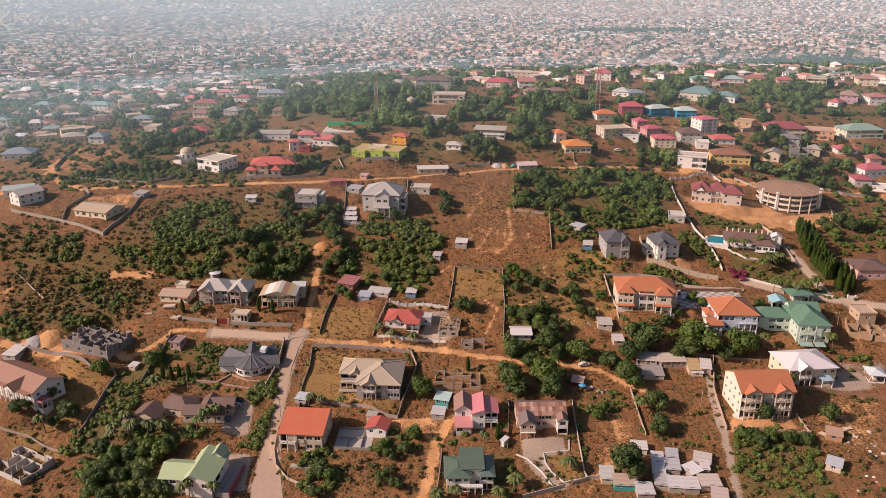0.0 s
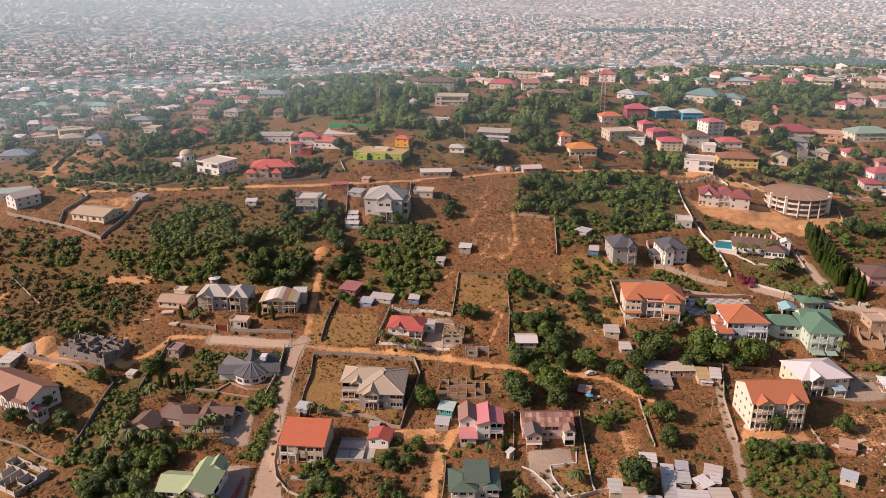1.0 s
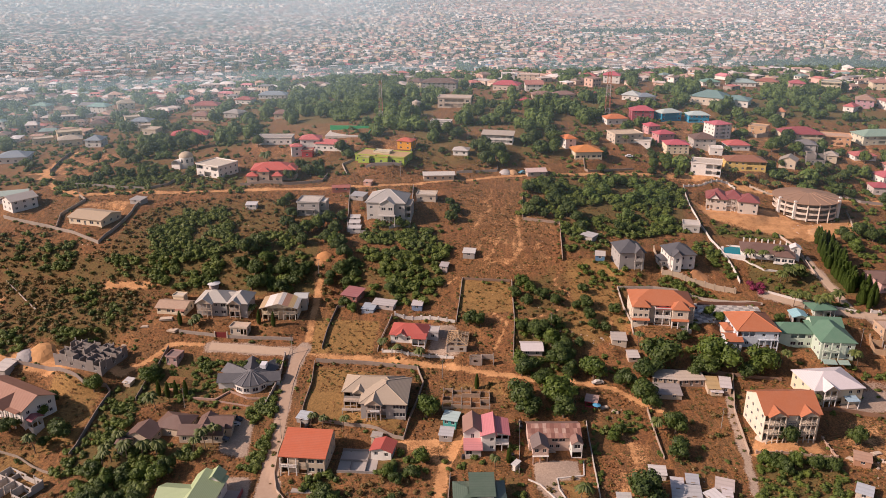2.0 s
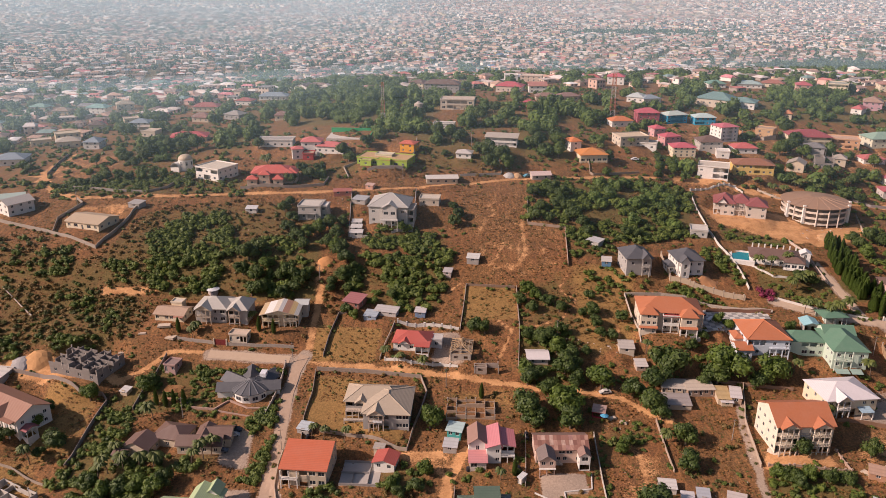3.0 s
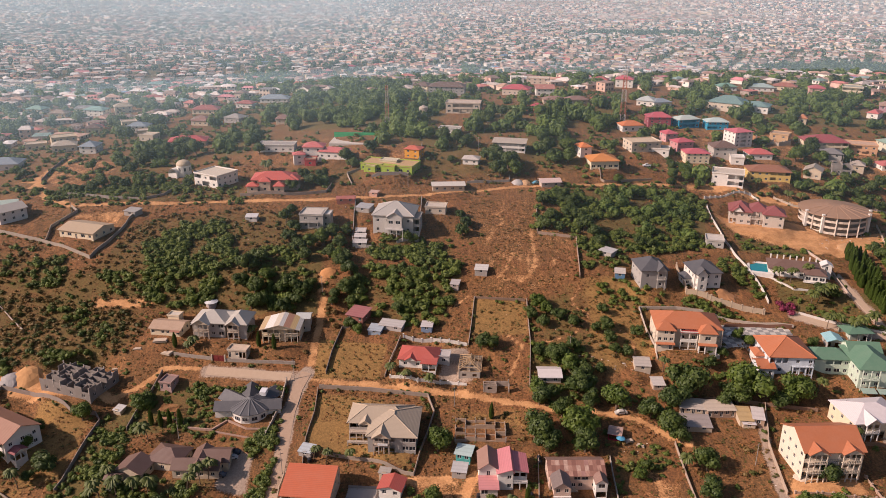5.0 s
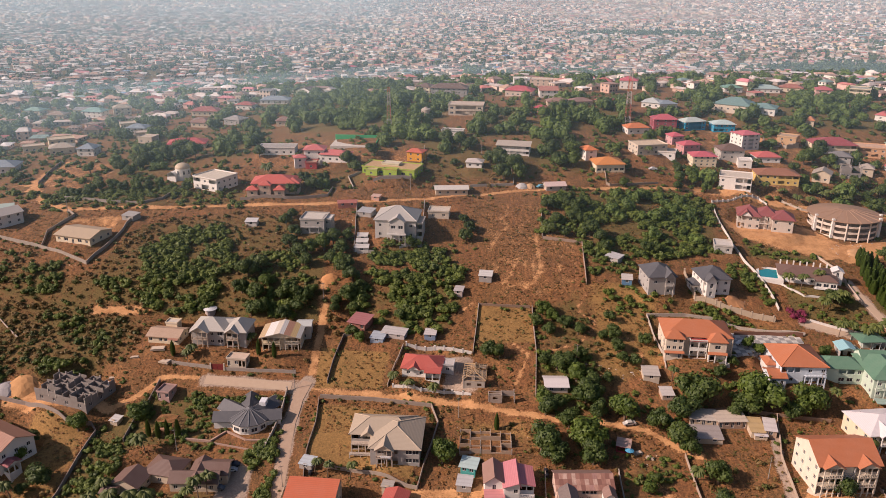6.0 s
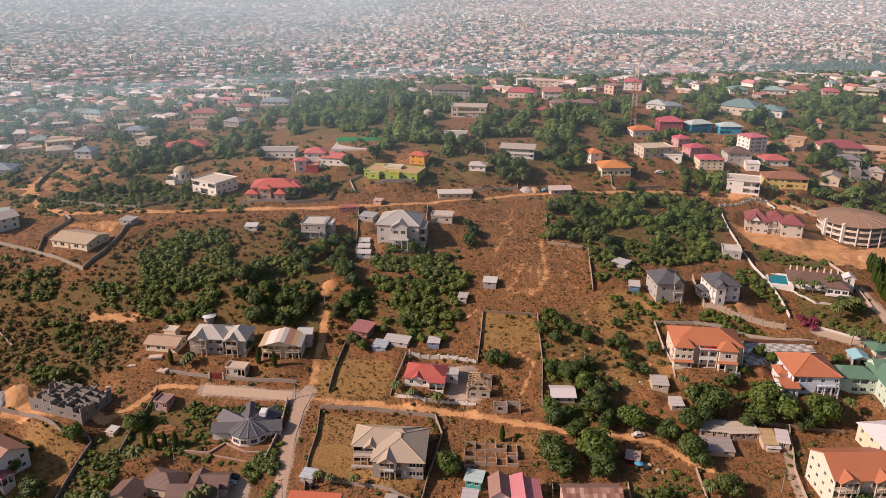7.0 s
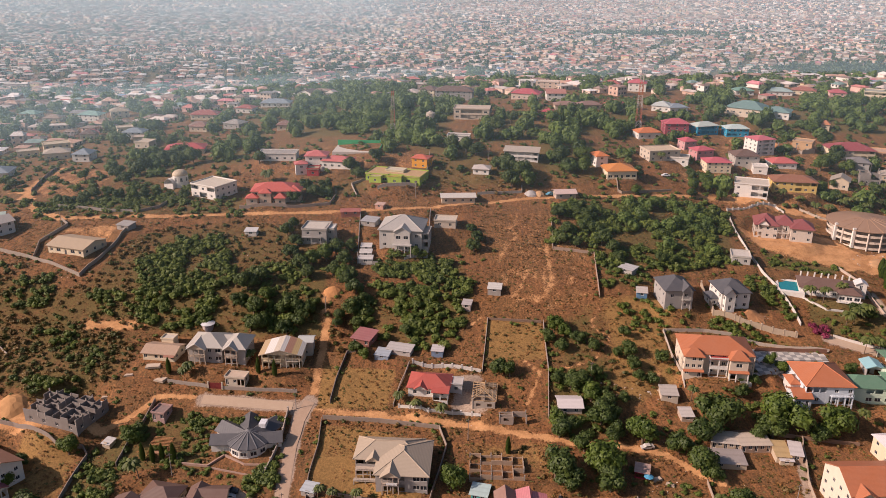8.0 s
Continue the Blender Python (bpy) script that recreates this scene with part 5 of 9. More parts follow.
h = simple("red_roof_house", "white bungalow with bright red roof", -23.1, 280.5, 23.3, -6.6, 13.7, 10.0, 1, 3.4, WHITE, "hip", 2.6, RED)
roof_gable(h, 2.4, -1.0, 4.0, 6.0, 3.3, 1.6, roofing(RED), "y", 0.4, 0.5, plaster(WHITE), "porch_roof")
wing(h, 8.6, -2.0, 5.0, 3.0, 1, 3.2, WHITE, "gx", 0.8, RED, "OO", "", "", ridge=0.9)
wing(h, 13.7, 4.0, 4.2, 4.5, 1, 3.0, (0.5, 0.5, 0.5), "flat", 0, (0.55, 0.52, 0.5))
an = ruin("roofless_annex", "grey roofless annex with timber roof frame", -1.4, 275.5, 21.6, -5.0, 7.4, 12.5, 1, (0.48, 0.42, 0.36), 8, 2.8, 3.7, 0.1)
for k in range(7):
    for a0, a1 in ((-0.4, 3.7), (7.8, 3.7)):
        part("rafter", Geo().bar((a0, 0.2 + 2.0 * k, 2.95), (a1, 3.6 + 0.88 * k, 4.9), 0.1), plain((0.50, 0.34, 0.19), 0.8), an)
for z0, e in ((2.95, 0.0), (3.6, 1.35), (4.25, 2.7)):
    part("batten", Geo().bar((e - 0.4, 0.2 + e, z0), (7.8 - e, 0.2 + e, z0), 0.08).bar((e - 0.4, 12.3 - e, z0), (7.8 - e, 12.3 - e, z0), 0.08).bar((e - 0.4, 0.2 + e, z0), (e - 0.4, 12.3 - e, z0), 0.08).bar((7.8 - e, 0.2 + e, z0), (7.8 - e, 12.3 - e, z0), 0.08), plain((0.50, 0.34, 0.19), 0.8), an)
plot([(-6.8, 291.2), (2.6, 290.3), (3.6, 272.4), (-8.8, 275.1)], 3, 0.7, 1)
h = simple("orange_mansion", "large cream mansion with orange hip roof", 71.3, 289.3, 28.1, -5.7, 23.2, 14.0, 3, 2.6, (0.70, 0.60, 0.48), "hip", 3.6, ORANGE)
wing(h, 0.0, -2.6, 6.2, 4.0, 3, 2.6, (0.70, 0.60, 0.48), "hip", 2.2, ORANGE, "w.d/www/.ww")
skirt(h, -0.4, 6.6, -2.61, 2.9, 1.0, ORANGE)
wing(h, 8.6, -2.0, 6.0, 2.4, 2, 3.4, WHITE, "flat", 0, (0.5, 0.07, 0.06), "OO/oo")
wing(h, 15.0, -3.0, 6.0, 5.0, 2, 3.7, (0.70, 0.60, 0.48), "hip", 2.6, ORANGE, "O./W")
skirt(h, 14.6, 21.4, -3.01, 3.4, 1.2, ORANGE)
for u in (14.8, 17.0, 20.9):
    part("column", Geo().box(u, -4.1, -1.5, u + 0.35, -3.75, 2.8), plaster(WHITE), h)
bay(h, 21.3, 23.4, 3, 2.6, 1.6, plaster(SAND_TONE), 2)
h = simple("blue_white_house", "white and pale blue house with orange roof", 108.4, 275.8, 24.3, -1.9, 15.4, 16.0, 2, 3.4, (0.62, 0.68, 0.74), "hip", 4.2, ORANGE, "ww.OOO/ooo.w.w", cap=1)
wing(h, -4.0, -2.0, 5.4, 7.0, 1, 3.2, (0.62, 0.66, 0.7), "gx", 1.6, ORANGE, "wd")
wing(h, -3.0, 5.0, 3.2, 6.0, 1, 4.6, (0.7, 0.68, 0.64), "hip", 1.2, ORANGE)
balcony(h, 8.0, 15.2, 0.0, 3.4, 1.2, plaster((0.62, 0.68, 0.74)), 4, 4.5)
h = simple("green_mansion", "pale green mansion with green metal roof", 137.6, 270.0, 22.5, -4.7, 12.2, 18.0, 2, 3.5, (0.55, 0.66, 0.55), "hip", 3.6, GREENR)
wing(h, -14.0, 8.5, 14.4, 8.5, 2, 3.0, (0.55, 0.66, 0.55), "hip", 2.6, GREENR, "w.WWw/w.oow")
wing(h, 1.0, 12.0, 11.0, 8.0, 2, 3.8, (0.55, 0.66, 0.55), "gx", 2.4, GREENR)
bay(h, 0.5, 6.5, 2, 3.5, 1.4, plaster((0.6, 0.68, 0.58)), 3)
skirt(h, 0.3, 5.2, -1.6, 0.6, 3.0, (0.3, 0.42, 0.36))
skirt(h, 5.8, 9.8, -1.6, 0.6, 3.0, (0.3, 0.42, 0.36))
h = simple("green_carport", "open carport with green roof", 144.5, 293.2, 28.3, 3.6, 9.2, 7.0, 1, 3.4, (0.5, 0.56, 0.5), "hip", 1.2, GREENR, "OO", "O", "O", category="carport")
h = simple("gate_lodge", "white gate lodge with barred front", 149.0, 294.7, 28.0, -22.8, 3.0, 4.0, 1, 3.0, WHITE, "flat", 1, WHITE, "O", "", "", category="lodge")
h = simple("tunnel_garage", "garage with vaulted blue canopy", 135.5, 290.0, 27.3, -6.0, 5.4, 6.0, 1, 2.8, GREY, "gy", 1.2, (0.3, 0.55, 0.6), "O", category="garage")
h = simple("slate_roof_house", "unfinished grey house with slate roof", 72.3, 320.5, 37.9, 4.0, 10.7, 13.0, 2, 3.8, GREY, "hip", 3.4, SLATE)
roof_gable(h, 6.2, -1.5, 3.6, 6.0, 7.6, 2.6, roofing(SLATE), "y", 0.3, 0.5, plaster(GREY), "porch_roof")
bay(h, 6.3, 9.7, 2, 3.8, 1.3, plaster((0.48, 0.45, 0.41)), 2)
h = simple("white_slate_house", "white house with dark slate roof", 94.3, 322.2, 37.3, 3.9, 11.0, 12.0, 2, 3.3, WHITE, "hip", 3.6, SLATE)
wing(h, 0.6, -2.2, 3.8, 3.0, 2, 3.3, WHITE, "gy", 2.6, SLATE, "t/t")
wing(h, -3.0, 3.0, 3.0, 6.0, 1, 3.2, WHITE, "hip", 1.4, SLATE)
h = simple("pool_villa", "low white villa with brown roof beside a pool", 130.4, 336.5, 37.5, -16.5, 21.7, 12.0, 1, 3.4, WHITE, "hip", 2.4, BROWN)
wing(h, 13.5, -3.4, 8.0, 6.0, 1, 3.4, WHITE, "hip", 1.8, BROWN, "WWW", "WW", "w")
balcony(h, 13.0, 22.0, -3.4, 0.4, 1.4, plaster(WHITE))
wing(h, 20.5, 4.0, 4.0, 4.0, 2, 2.6, WHITE, "gy", 1.4, (0.75, 0.72, 0.7), "t/t")
for k in range(8):
    part("parapet_post", Geo().box(1.0 + 2.6 * k, 11.6, 3.0, 1.5 + 2.6 * k, 12.1, 5.6), plaster(WHITE), h)
h = simple("pinkish_villa", "pinkish villa with brown roof", 180.2, 310.7, 31.5, 0.0, 14.7, 14.0, 1, 4.5, (0.6, 0.4, 0.36), "hip", 2.2, BROWN)
h = thing("maroon_roof_house", "unfinished white house with maroon hip roofs", "house", 129.0, 384.6, 44.6, -17.0)
SHELL = (0.62, 0.55, 0.48)
wing(h, 0, 0.5, 9.5, 12.0, 2, 3.2, SHELL, "hip", 3.6, MAROON, "oO.w.w/oo.w.w", "", "ooo", oh=0.8)
wing(h, 8.0, 2.0, 9.0, 10.0, 2, 3.3, SHELL, "hip", 3.4, MAROON, "O.tO/o.to", "", "", oh=0.6)
wing(h, 15.0, -1.0, 9.0, 10.0, 2, 3.2, (0.60, 0.53, 0.46), "hip", 3.2, MAROON, "w.w/w.w", "www", "w", oh=0.8)
roof_gable(h, 1.2, -0.6, 4.6, 6.0, 6.42, 2.6, roofing(MAROON), "y", 0.4, 0.5, plaster(WHITE), "porch_roof")
bay(h, 9.6, 13.8, 2, 3.3, -0.6, plaster(SHELL), 3)
h = simple("grey_mansion", "tall pale grey mansion with hip roof", -38.6, 355.2, 49.2, -6.2, 17.8, 16.0, 2, 4.0, (0.55, 0.53, 0.5), "hip", 4.2, (0.42, 0.40, 0.37), cap=1)
wing(h, 6.8, -2.4, 6.4, 5.0, 2, 4.0, (0.58, 0.56, 0.53), "gy", 2.2, (0.42, 0.40, 0.37), "tt/WW")
balcony(h, 6.0, 14.0, -2.4, 2.9, 2.4, plaster((0.55, 0.53, 0.5)), 4, 5.0)
wing(h, 15.0, 1.0, 5.5, 9.0, 2, 3.2, (0.5, 0.48, 0.45), "flat", 0, (0.6, 0.5, 0.42), "oo/oo")
h = simple("flat_grey_house", "unfinished flat roofed grey house", -71.4, 358.3, 49.8, -5.3, 10.5, 10.0, 2, 3.0, GREY, "flat", 1, (0.62, 0.58, 0.52))
balcony(h, 0.2, 8.4, 0.0, 3.0, 1.2, plaster(GREY), 3, 4.0)
wing(h, 9.6, 2.0, 3.6, 6.0, 2, 2.9, GREY, "flat", 0, (0.7, 0.68, 0.64))

# ---- houses along the ridge road ----
PINKR, TEAL, BLUEG, SAND = (0.55, 0.10, 0.13), (0.22, 0.38, 0.34), (0.26, 0.31, 0.36), (0.60, 0.52, 0.42)
simple("flat_white_house", "white two storey house with flat roof", -130.4, 400.3, 58.0, -29.3, 15.4, 14.0, 2, 3.2, WHITE, "flat", 1, (0.66, 0.6, 0.5), "wOw/owo", "wwww")
h = simple("red_villa", "cream villa with many red hip roofs", -99.4, 389.1, 58.1, 3.5, 19.9, 13.0, 2, 3.0, (0.66, 0.5, 0.38), "hip", 3.0, (0.56, 0.11, 0.08), "wwOww/wwoww")
CORAL = (0.56, 0.11, 0.08)
wing(h, -2.0, -3.0, 5.0, 5.0, 1, 3.4, (0.66, 0.5, 0.38), "hip", 1.8, CORAL)
wing(h, 4.0, -2.4, 5.0, 4.0, 2, 2.9, (0.66, 0.5, 0.38), "hip", 1.8, CORAL)
wing(h, 11.0, -4.0, 4.6, 6.0, 1, 3.6, (0.66, 0.5, 0.38), "hip", 1.8, CORAL)
wing(h, 16.0, 1.0, 6.0, 7.0, 2, 2.8, (0.66, 0.5, 0.38), "hip", 2.2, CORAL)
simple("long_flat_house", "white bungalow with grey flat roof", -107.0, 437.4, 65.7, 0.0, 19.1, 9.0, 1, 4.0, WHITE, "flat", 1, GREY)
simple("modern_house", "white house with faded pink red hip roof", -80.7, 424.6, 65.5, 0.0, 10.4, 9.0, 2, 3.4, WHITE, "hip", 2.2, (0.58, 0.15, 0.14))
simple("stair_tower_house", "narrow white house with pink red roof", -84.3, 418.0, 63.2, 15.3, 5.5, 5.0, 2, 3.2, WHITE, "hip", 1.4, (0.58, 0.15, 0.14))
simple("garden_wing", "low white wing with pink red hip roof", -72.5, 423.8, 65.8, -11.8, 14.5, 9.0, 1, 4.2, WHITE, "hip", 2.0, (0.58, 0.15, 0.14))
simple("red_annex", "dark red painted flat annex", -78.8, 417.1, 63.4, 0.0, 5.6, 6.0, 1, 3.6, (0.45, 0.05, 0.05), "flat", 1, (0.5, 0.36, 0.26))
h = simple("lime_house", "lime green house with patched flat roof", -49.7, 411.9, 62.8, -17.2, 27.4, 13.0, 1, 3.8, (0.33, 0.46, 0.06), "flat", 1, (0.56, 0.38, 0.2), "WwWdwWw")
wing(h, 3.0, -3.0, 6.0, 4.0, 1, 3.4, (0.36, 0.48, 0.07), "flat", 0, (0.6, 0.5, 0.32))
wing(h, 12.0, -2.0, 7.0, 3.0, 1, 4.0, (0.33, 0.46, 0.06), "flat", 0, (0.62, 0.3, 0.14))
wing(h, 8.0, 6.0, 9.0, 5.0, 1, 4.8, (0.6, 0.58, 0.4), "flat", 0, (0.66, 0.58, 0.46))
simple("yellow_house", "bright yellow orange block with red roof", -28.8, 424.2, 66.2, -19.5, 9.1, 8.0, 2, 3.1, (0.72, 0.33, 0.03), "hip", 1.6, (0.6, 0.13, 0.07))
for a in ((-46.4, 354.4, 47.2, 0.0, 4.3, 3.4), (-46.5, 350.4, 46.0, 0.0, 4.8, 3.4), (-46.6, 346.3, 44.8, 0.0, 5.6, 3.4)):
    shack(*a, 2.6, (0.62, 0.6, 0.58), WHITE, "white shed with sheet roof on terrace")
shack(-48.0, 370.7, 53.2, -18.6, 6.5, 6.0, 2.8, (0.42, 0.43, 0.44), GREY, "grey outhouse with sheet roof")
simple("small_flat_house", "unfinished low house with flat roof", -16.0, 370.8, 52.9, -6.4, 9.3, 7.0, 1, 3.0, SAND, "flat", 1, (0.6, 0.54, 0.46))
shack(-57.5, 376.8, 55.4, 7.4, 8.5, 3.5, 2.4, (0.42, 0.12, 0.09), (0.5, 0.2, 0.15), "long stall with red sheet roof")
shack(-97.0, 362.8, 50.7, 0.0, 5.0, 4.0, 2.6, (0.66, 0.66, 0.66), WHITE, "small white hut alone on slope")
simple("long_store", "long low store with pale roof", -12.9, 391.2, 57.6, 4.5, 15.3, 7.0, 1, 3.2, BEIGE, "gx", 1.2, (0.62, 0.58, 0.52))
simple("white_cottage", "small white cottage with pale sheet roof", 1.9, 418.6, 64.4, -10.4, 7.9, 7.0, 1, 3.2, WHITE, "hip", 1.6, (0.55, 0.5, 0.46))
simple("road_cottage", "cottage with pinkish pale roof by road", 40.3, 398.5, 58.0, 7.5, 9.5, 6.5, 1, 2.8, (0.5, 0.42, 0.36), "gx", 1.5, (0.66, 0.5, 0.45))
simple("orange_bungalow", "cream house with orange hip roof", 67.1, 416.2, 62.9, 5.6, 14.6, 13.0, 1, 4.6, CREAM, "hip", 2.8, (0.64, 0.24, 0.05), "WWtWW")
simple("orange_tower_house", "tall white house with orange roof", 63.4, 427.2, 66.4, 14.8, 6.1, 8.0, 2, 3.0, WHITE, "hip", 1.8, (0.66, 0.2, 0.05))
simple("beige_flat_house", "beige house with split flat roof", 92.4, 437.9, 66.6, 11.4, 16.6, 12.0, 2, 2.8, SAND, "flat", 1, (0.64, 0.52, 0.38))
simple("long_white_block", "long white two storey block with veranda", 17.8, 431.4, 68.2, -10.9, 16.9, 9.0, 2, 2.8, WHITE, "mono", 0.8, (0.5, 0.43, 0.35), "ooooo/ooooo")
simple("hedge_cottage", "low white cottage among trees", -10.8, 460.0, 71.7, -8.8, 11.9, 6.0, 1, 3.2, WHITE, "flat", 1, GREY)
simple("hill_block", "cream flat roofed hilltop house", -7.1, 511.3, 73.9, -6.4, 21.2, 12.0, 2, 3.4, SAND, "flat", 1, (0.6, 0.5, 0.42), "WoOoW/WoooW")
simple("hill_apartments", "cream apartments with brown roof", -31.1, 598.3, 71.8, -30.5, 12.3, 11.0, 3, 2.5, CREAM, "hip", 2.6, BROWN)
simple("hill_apartments", "grey apartments with brown roof", -19.4, 583.7, 72.9, -6.8, 25.4, 12.0, 3, 2.5, GREY, "hip", 3.2, BROWN)
simple("green_hall", "low white hall with green roof", -62.1, 667.4, 67.2, -0.0, 20.2, 11.0, 1, 3.6, WHITE, "hip", 2.6, (0.2, 0.3, 0.22))
simple("white_gable_house", "white gabled house with brown roof", -124.0, 637.6, 64.8, -26.7, 14.1, 10.0, 1, 4.5, WHITE, "gy", 3.4, BROWN)
simple("brown_gable_house", "cream house with steep dark roof", -78.7, 657.1, 67.0, 0.0, 11.4, 10.0, 1, 4.2, CREAM, "gy", 3.6, (0.1, 0.07, 0.06))
simple("blue_grey_bungalow", "white bungalow with blue grey roof", -145.6, 609.6, 63.1, 0.0, 20.8, 11.0, 1, 3.2, WHITE, "hip", 2.8, BLUEG)
simple("red_bungalow", "white bungalow with red roof", -159.5, 592.9, 61.9, -12.3, 12.6, 9.0, 1, 4.0, WHITE, "hip", 2.0, (0.38, 0.09, 0.07))
simple("red_bungalow", "cream bungalow with red tile roof", -186.1, 576.2, 60.2, -0.0, 18.1, 11.0, 1, 3.8, CREAM, "hip", 2.8, (0.38, 0.1, 0.08))
simple("red_ranch", "long bungalow with bright red roof", -166.2, 468.7, 60.9, 9.5, 20.8, 12.0, 1, 3.4, CREAM, "hip", 2.6, (0.5, 0.08, 0.08))
simple("pink_cottage", "pale pink cottage with brown roof", -174.6, 537.1, 60.2, 0.0, 11.0, 8.0, 1, 4.0, (0.6, 0.42, 0.38), "hip", 2.4, (0.3, 0.2, 0.16))
simple("grey_hip_house", "white house with blue grey hip roof", -213.7, 528.3, 56.7, 0.0, 12.4, 10.0, 2, 2.4, WHITE, "hip", 2.4, BLUEG)
simple("sand_cottage", "sand coloured flat roofed cottage", -193.3, 495.1, 58.6, -11.6, 9.2, 8.0, 1, 4.0, SAND, "flat", 1, SAND)
simple("slate_cottage", "white house with slate hip roof", -219.7, 471.9, 55.8, 0.0, 9.4, 10.0, 2, 2.5, WHITE, "hip", 2.8, BLUEG)
simple("brown_hip_house", "cream house with brown hip roof", -247.4, 542.0, 53.0, 13.1, 9.3, 9.0, 1, 4.0, CREAM, "hip", 2.8, BROWN)
simple("pale_roof_house", "cream house with pale hip roof", -242.2, 484.6, 53.4, 22.7, 13.5, 10.0, 1, 4.4, CREAM, "hip", 2.4, (0.5, 0.42, 0.33))
simple("teal_roof_house", "white house with teal roof", -278.1, 607.1, 52.5, -9.2, 16.3, 10.0, 2, 2.7, WHITE, "hip", 2.6, TEAL)
simple("blue_roof_house", "white bungalow with blue grey roof", -260.5, 446.5, 51.7, 10.2, 16.5, 13.0, 1, 4.0, WHITE, "hip", 3.0, BLUEG)
simple("teal_bungalow", "white bungalow with pale teal roof", -219.3, 370.9, 50.8, 21.9, 13.9, 8.0, 1, 3.6, WHITE, "gx", 1.6, (0.42, 0.52, 0.46))
simple("white_gabled_villa", "white two storey villa with pale roof", -206.2, 360.4, 49.7, 54.3, 12.3, 9.0, 2, 2.6, WHITE, "gx", 2.2, (0.56, 0.5, 0.44))
simple("walled_bungalow", "cream bungalow inside a walled yard", -175.1, 350.2, 47.9, -17.5, 17.8, 13.5, 1, 3.2, CREAM, "gx", 1.8, (0.5, 0.38, 0.25), "wWdWw")
shack(-153.3, 366.8, 51.9, -19.2, 6.1, 5.0, 2.8, (0.4, 0.38, 0.36), GREY, "small grey gatehouse at the corner")
simple("ochre_house", "yellow house with brown orange roofs", 150.4, 421.7, 55.8, -7.7, 20.5, 12.0, 2, 3.0, (0.70, 0.50, 0.16), "hip", 2.6, (0.30, 0.12, 0.06), "wwwoww/wwwooo")
simple("white_cube_house", "white three storey flat roofed house", 129.6, 417.3, 54.7, -20.2, 15.4, 12.0, 2, 3.6, WHITE, "flat", 1, (0.64, 0.57, 0.48), "w.oo/w.oo")
simple("pink_roof_flats", "cream three storey flats with pink roof", 119.3, 432.2, 62.0, 0.0, 14.4, 12.0, 3, 2.4, CREAM, "hip", 2.4, PINKR, "wwww/wwww/wwww")
simple("pink_roof_flats", "pink house with pink red roof", 118.7, 446.1, 65.1, 16.9, 11.6, 9.0, 2, 3.4, (0.6, 0.3, 0.3), "hip", 2.2, PINKR)
simple("pink_roof_flats", "pink house with pink red roof", 116.8, 462.1, 66.8, 12.9, 8.1, 9.0, 2, 3.2, (0.62, 0.36, 0.36), "hip", 2.2, PINKR)
simple("tall_white_flats", "white four storey flats with pink roof", 154.8, 459.8, 64.5, 17.1, 12.6, 12.0, 4, 2.7, WHITE, "hip", 2.0, (0.58, 0.14, 0.17), "wow/wow/wow/wow")
simple("grey_twin_house", "grey house with brown hip roof", 138.4, 444.0, 63.2, -0.0, 12.5, 11.0, 2, 2.9, (0.5, 0.46, 0.42), "hip", 3.0, BROWN)
simple("white_box_house", "small white flat roofed house", 145.7, 437.3, 60.8, -12.8, 6.8, 7.0, 1, 4.0, WHITE, "flat", 1, WHITE)
simple("red_low_house", "white bungalow with pink red roof", 157.4, 442.6, 62.0, -0.0, 12.5, 10.0, 1, 3.6, WHITE, "hip", 2.4, (0.56, 0.12, 0.11))
simple("blue_house", "bright blue house with pale roof", 131.4, 488.5, 69.6, 17.3, 13.9, 9.0, 2, 2.9, (0.03, 0.34, 0.56), "hip", 2.2, (0.52, 0.6, 0.55), "wooow/wooow")
simple("blue_house", "bright blue house with pale roof", 148.4, 489.0, 68.8, 0.0, 12.5, 9.0, 2, 2.7, (0.03, 0.34, 0.56), "hip", 2.2, (0.5, 0.62, 0.6), "ooww/wwww")
simple("crimson_house", "crimson house with pink red hip roof", 112.6, 488.1, 70.2, 0.0, 14.2, 10.0, 3, 2.45, (0.42, 0.10, 0.13), "hip", 3.0, PINKR)
simple("orange_cottage", "white cottage with orange roof", 95.3, 476.3, 70.0, 8.7, 12.8, 9.0, 1, 4.0, WHITE, "hip", 2.4, (0.62, 0.19, 0.06))
simple("maroon_hall", "cream hall with broad maroon roof", 197.4, 463.3, 62.1, -4.4, 22.5, 15.0, 2, 3.0, CREAM, "hip", 3.6, (0.32, 0.06, 0.07), "wwwooo/wwwooo")
simple("salmon_house", "salmon stepped house with flat roof", 221.1, 465.2, 60.4, -19.1, 15.6, 12.0, 2, 3.0, (0.62, 0.36, 0.2), "flat", 1, (0.62, 0.42, 0.3), "owow/ooww")
simple("mint_house", "pale house with grey green hip roof", 246.7, 467.0, 60.0, 4.2, 23.7, 14.0, 2, 3.0, (0.66, 0.64, 0.5), "hip", 3.4, (0.26, 0.38, 0.3), "wwooo/wwooo")
simple("coral_bungalow", "white bungalow with coral roof", 229.9, 441.8, 56.6, 0.0, 12.2, 9.0, 1, 3.2, WHITE, "hip", 2.2, (0.5, 0.13, 0.12))
simple("rose_house", "pale house with rose roof", 225.5, 409.3, 46.0, -7.6, 9.0, 9.0, 1, 4.6, (0.56, 0.5, 0.46), "hip", 2.2, (0.4, 0.08, 0.1))
simple("rose_house", "pale house with rose roof", 234.6, 417.5, 49.3, 9.5, 15.4, 11.0, 1, 4.6, WHITE, "hip", 2.6, (0.5, 0.12, 0.14))
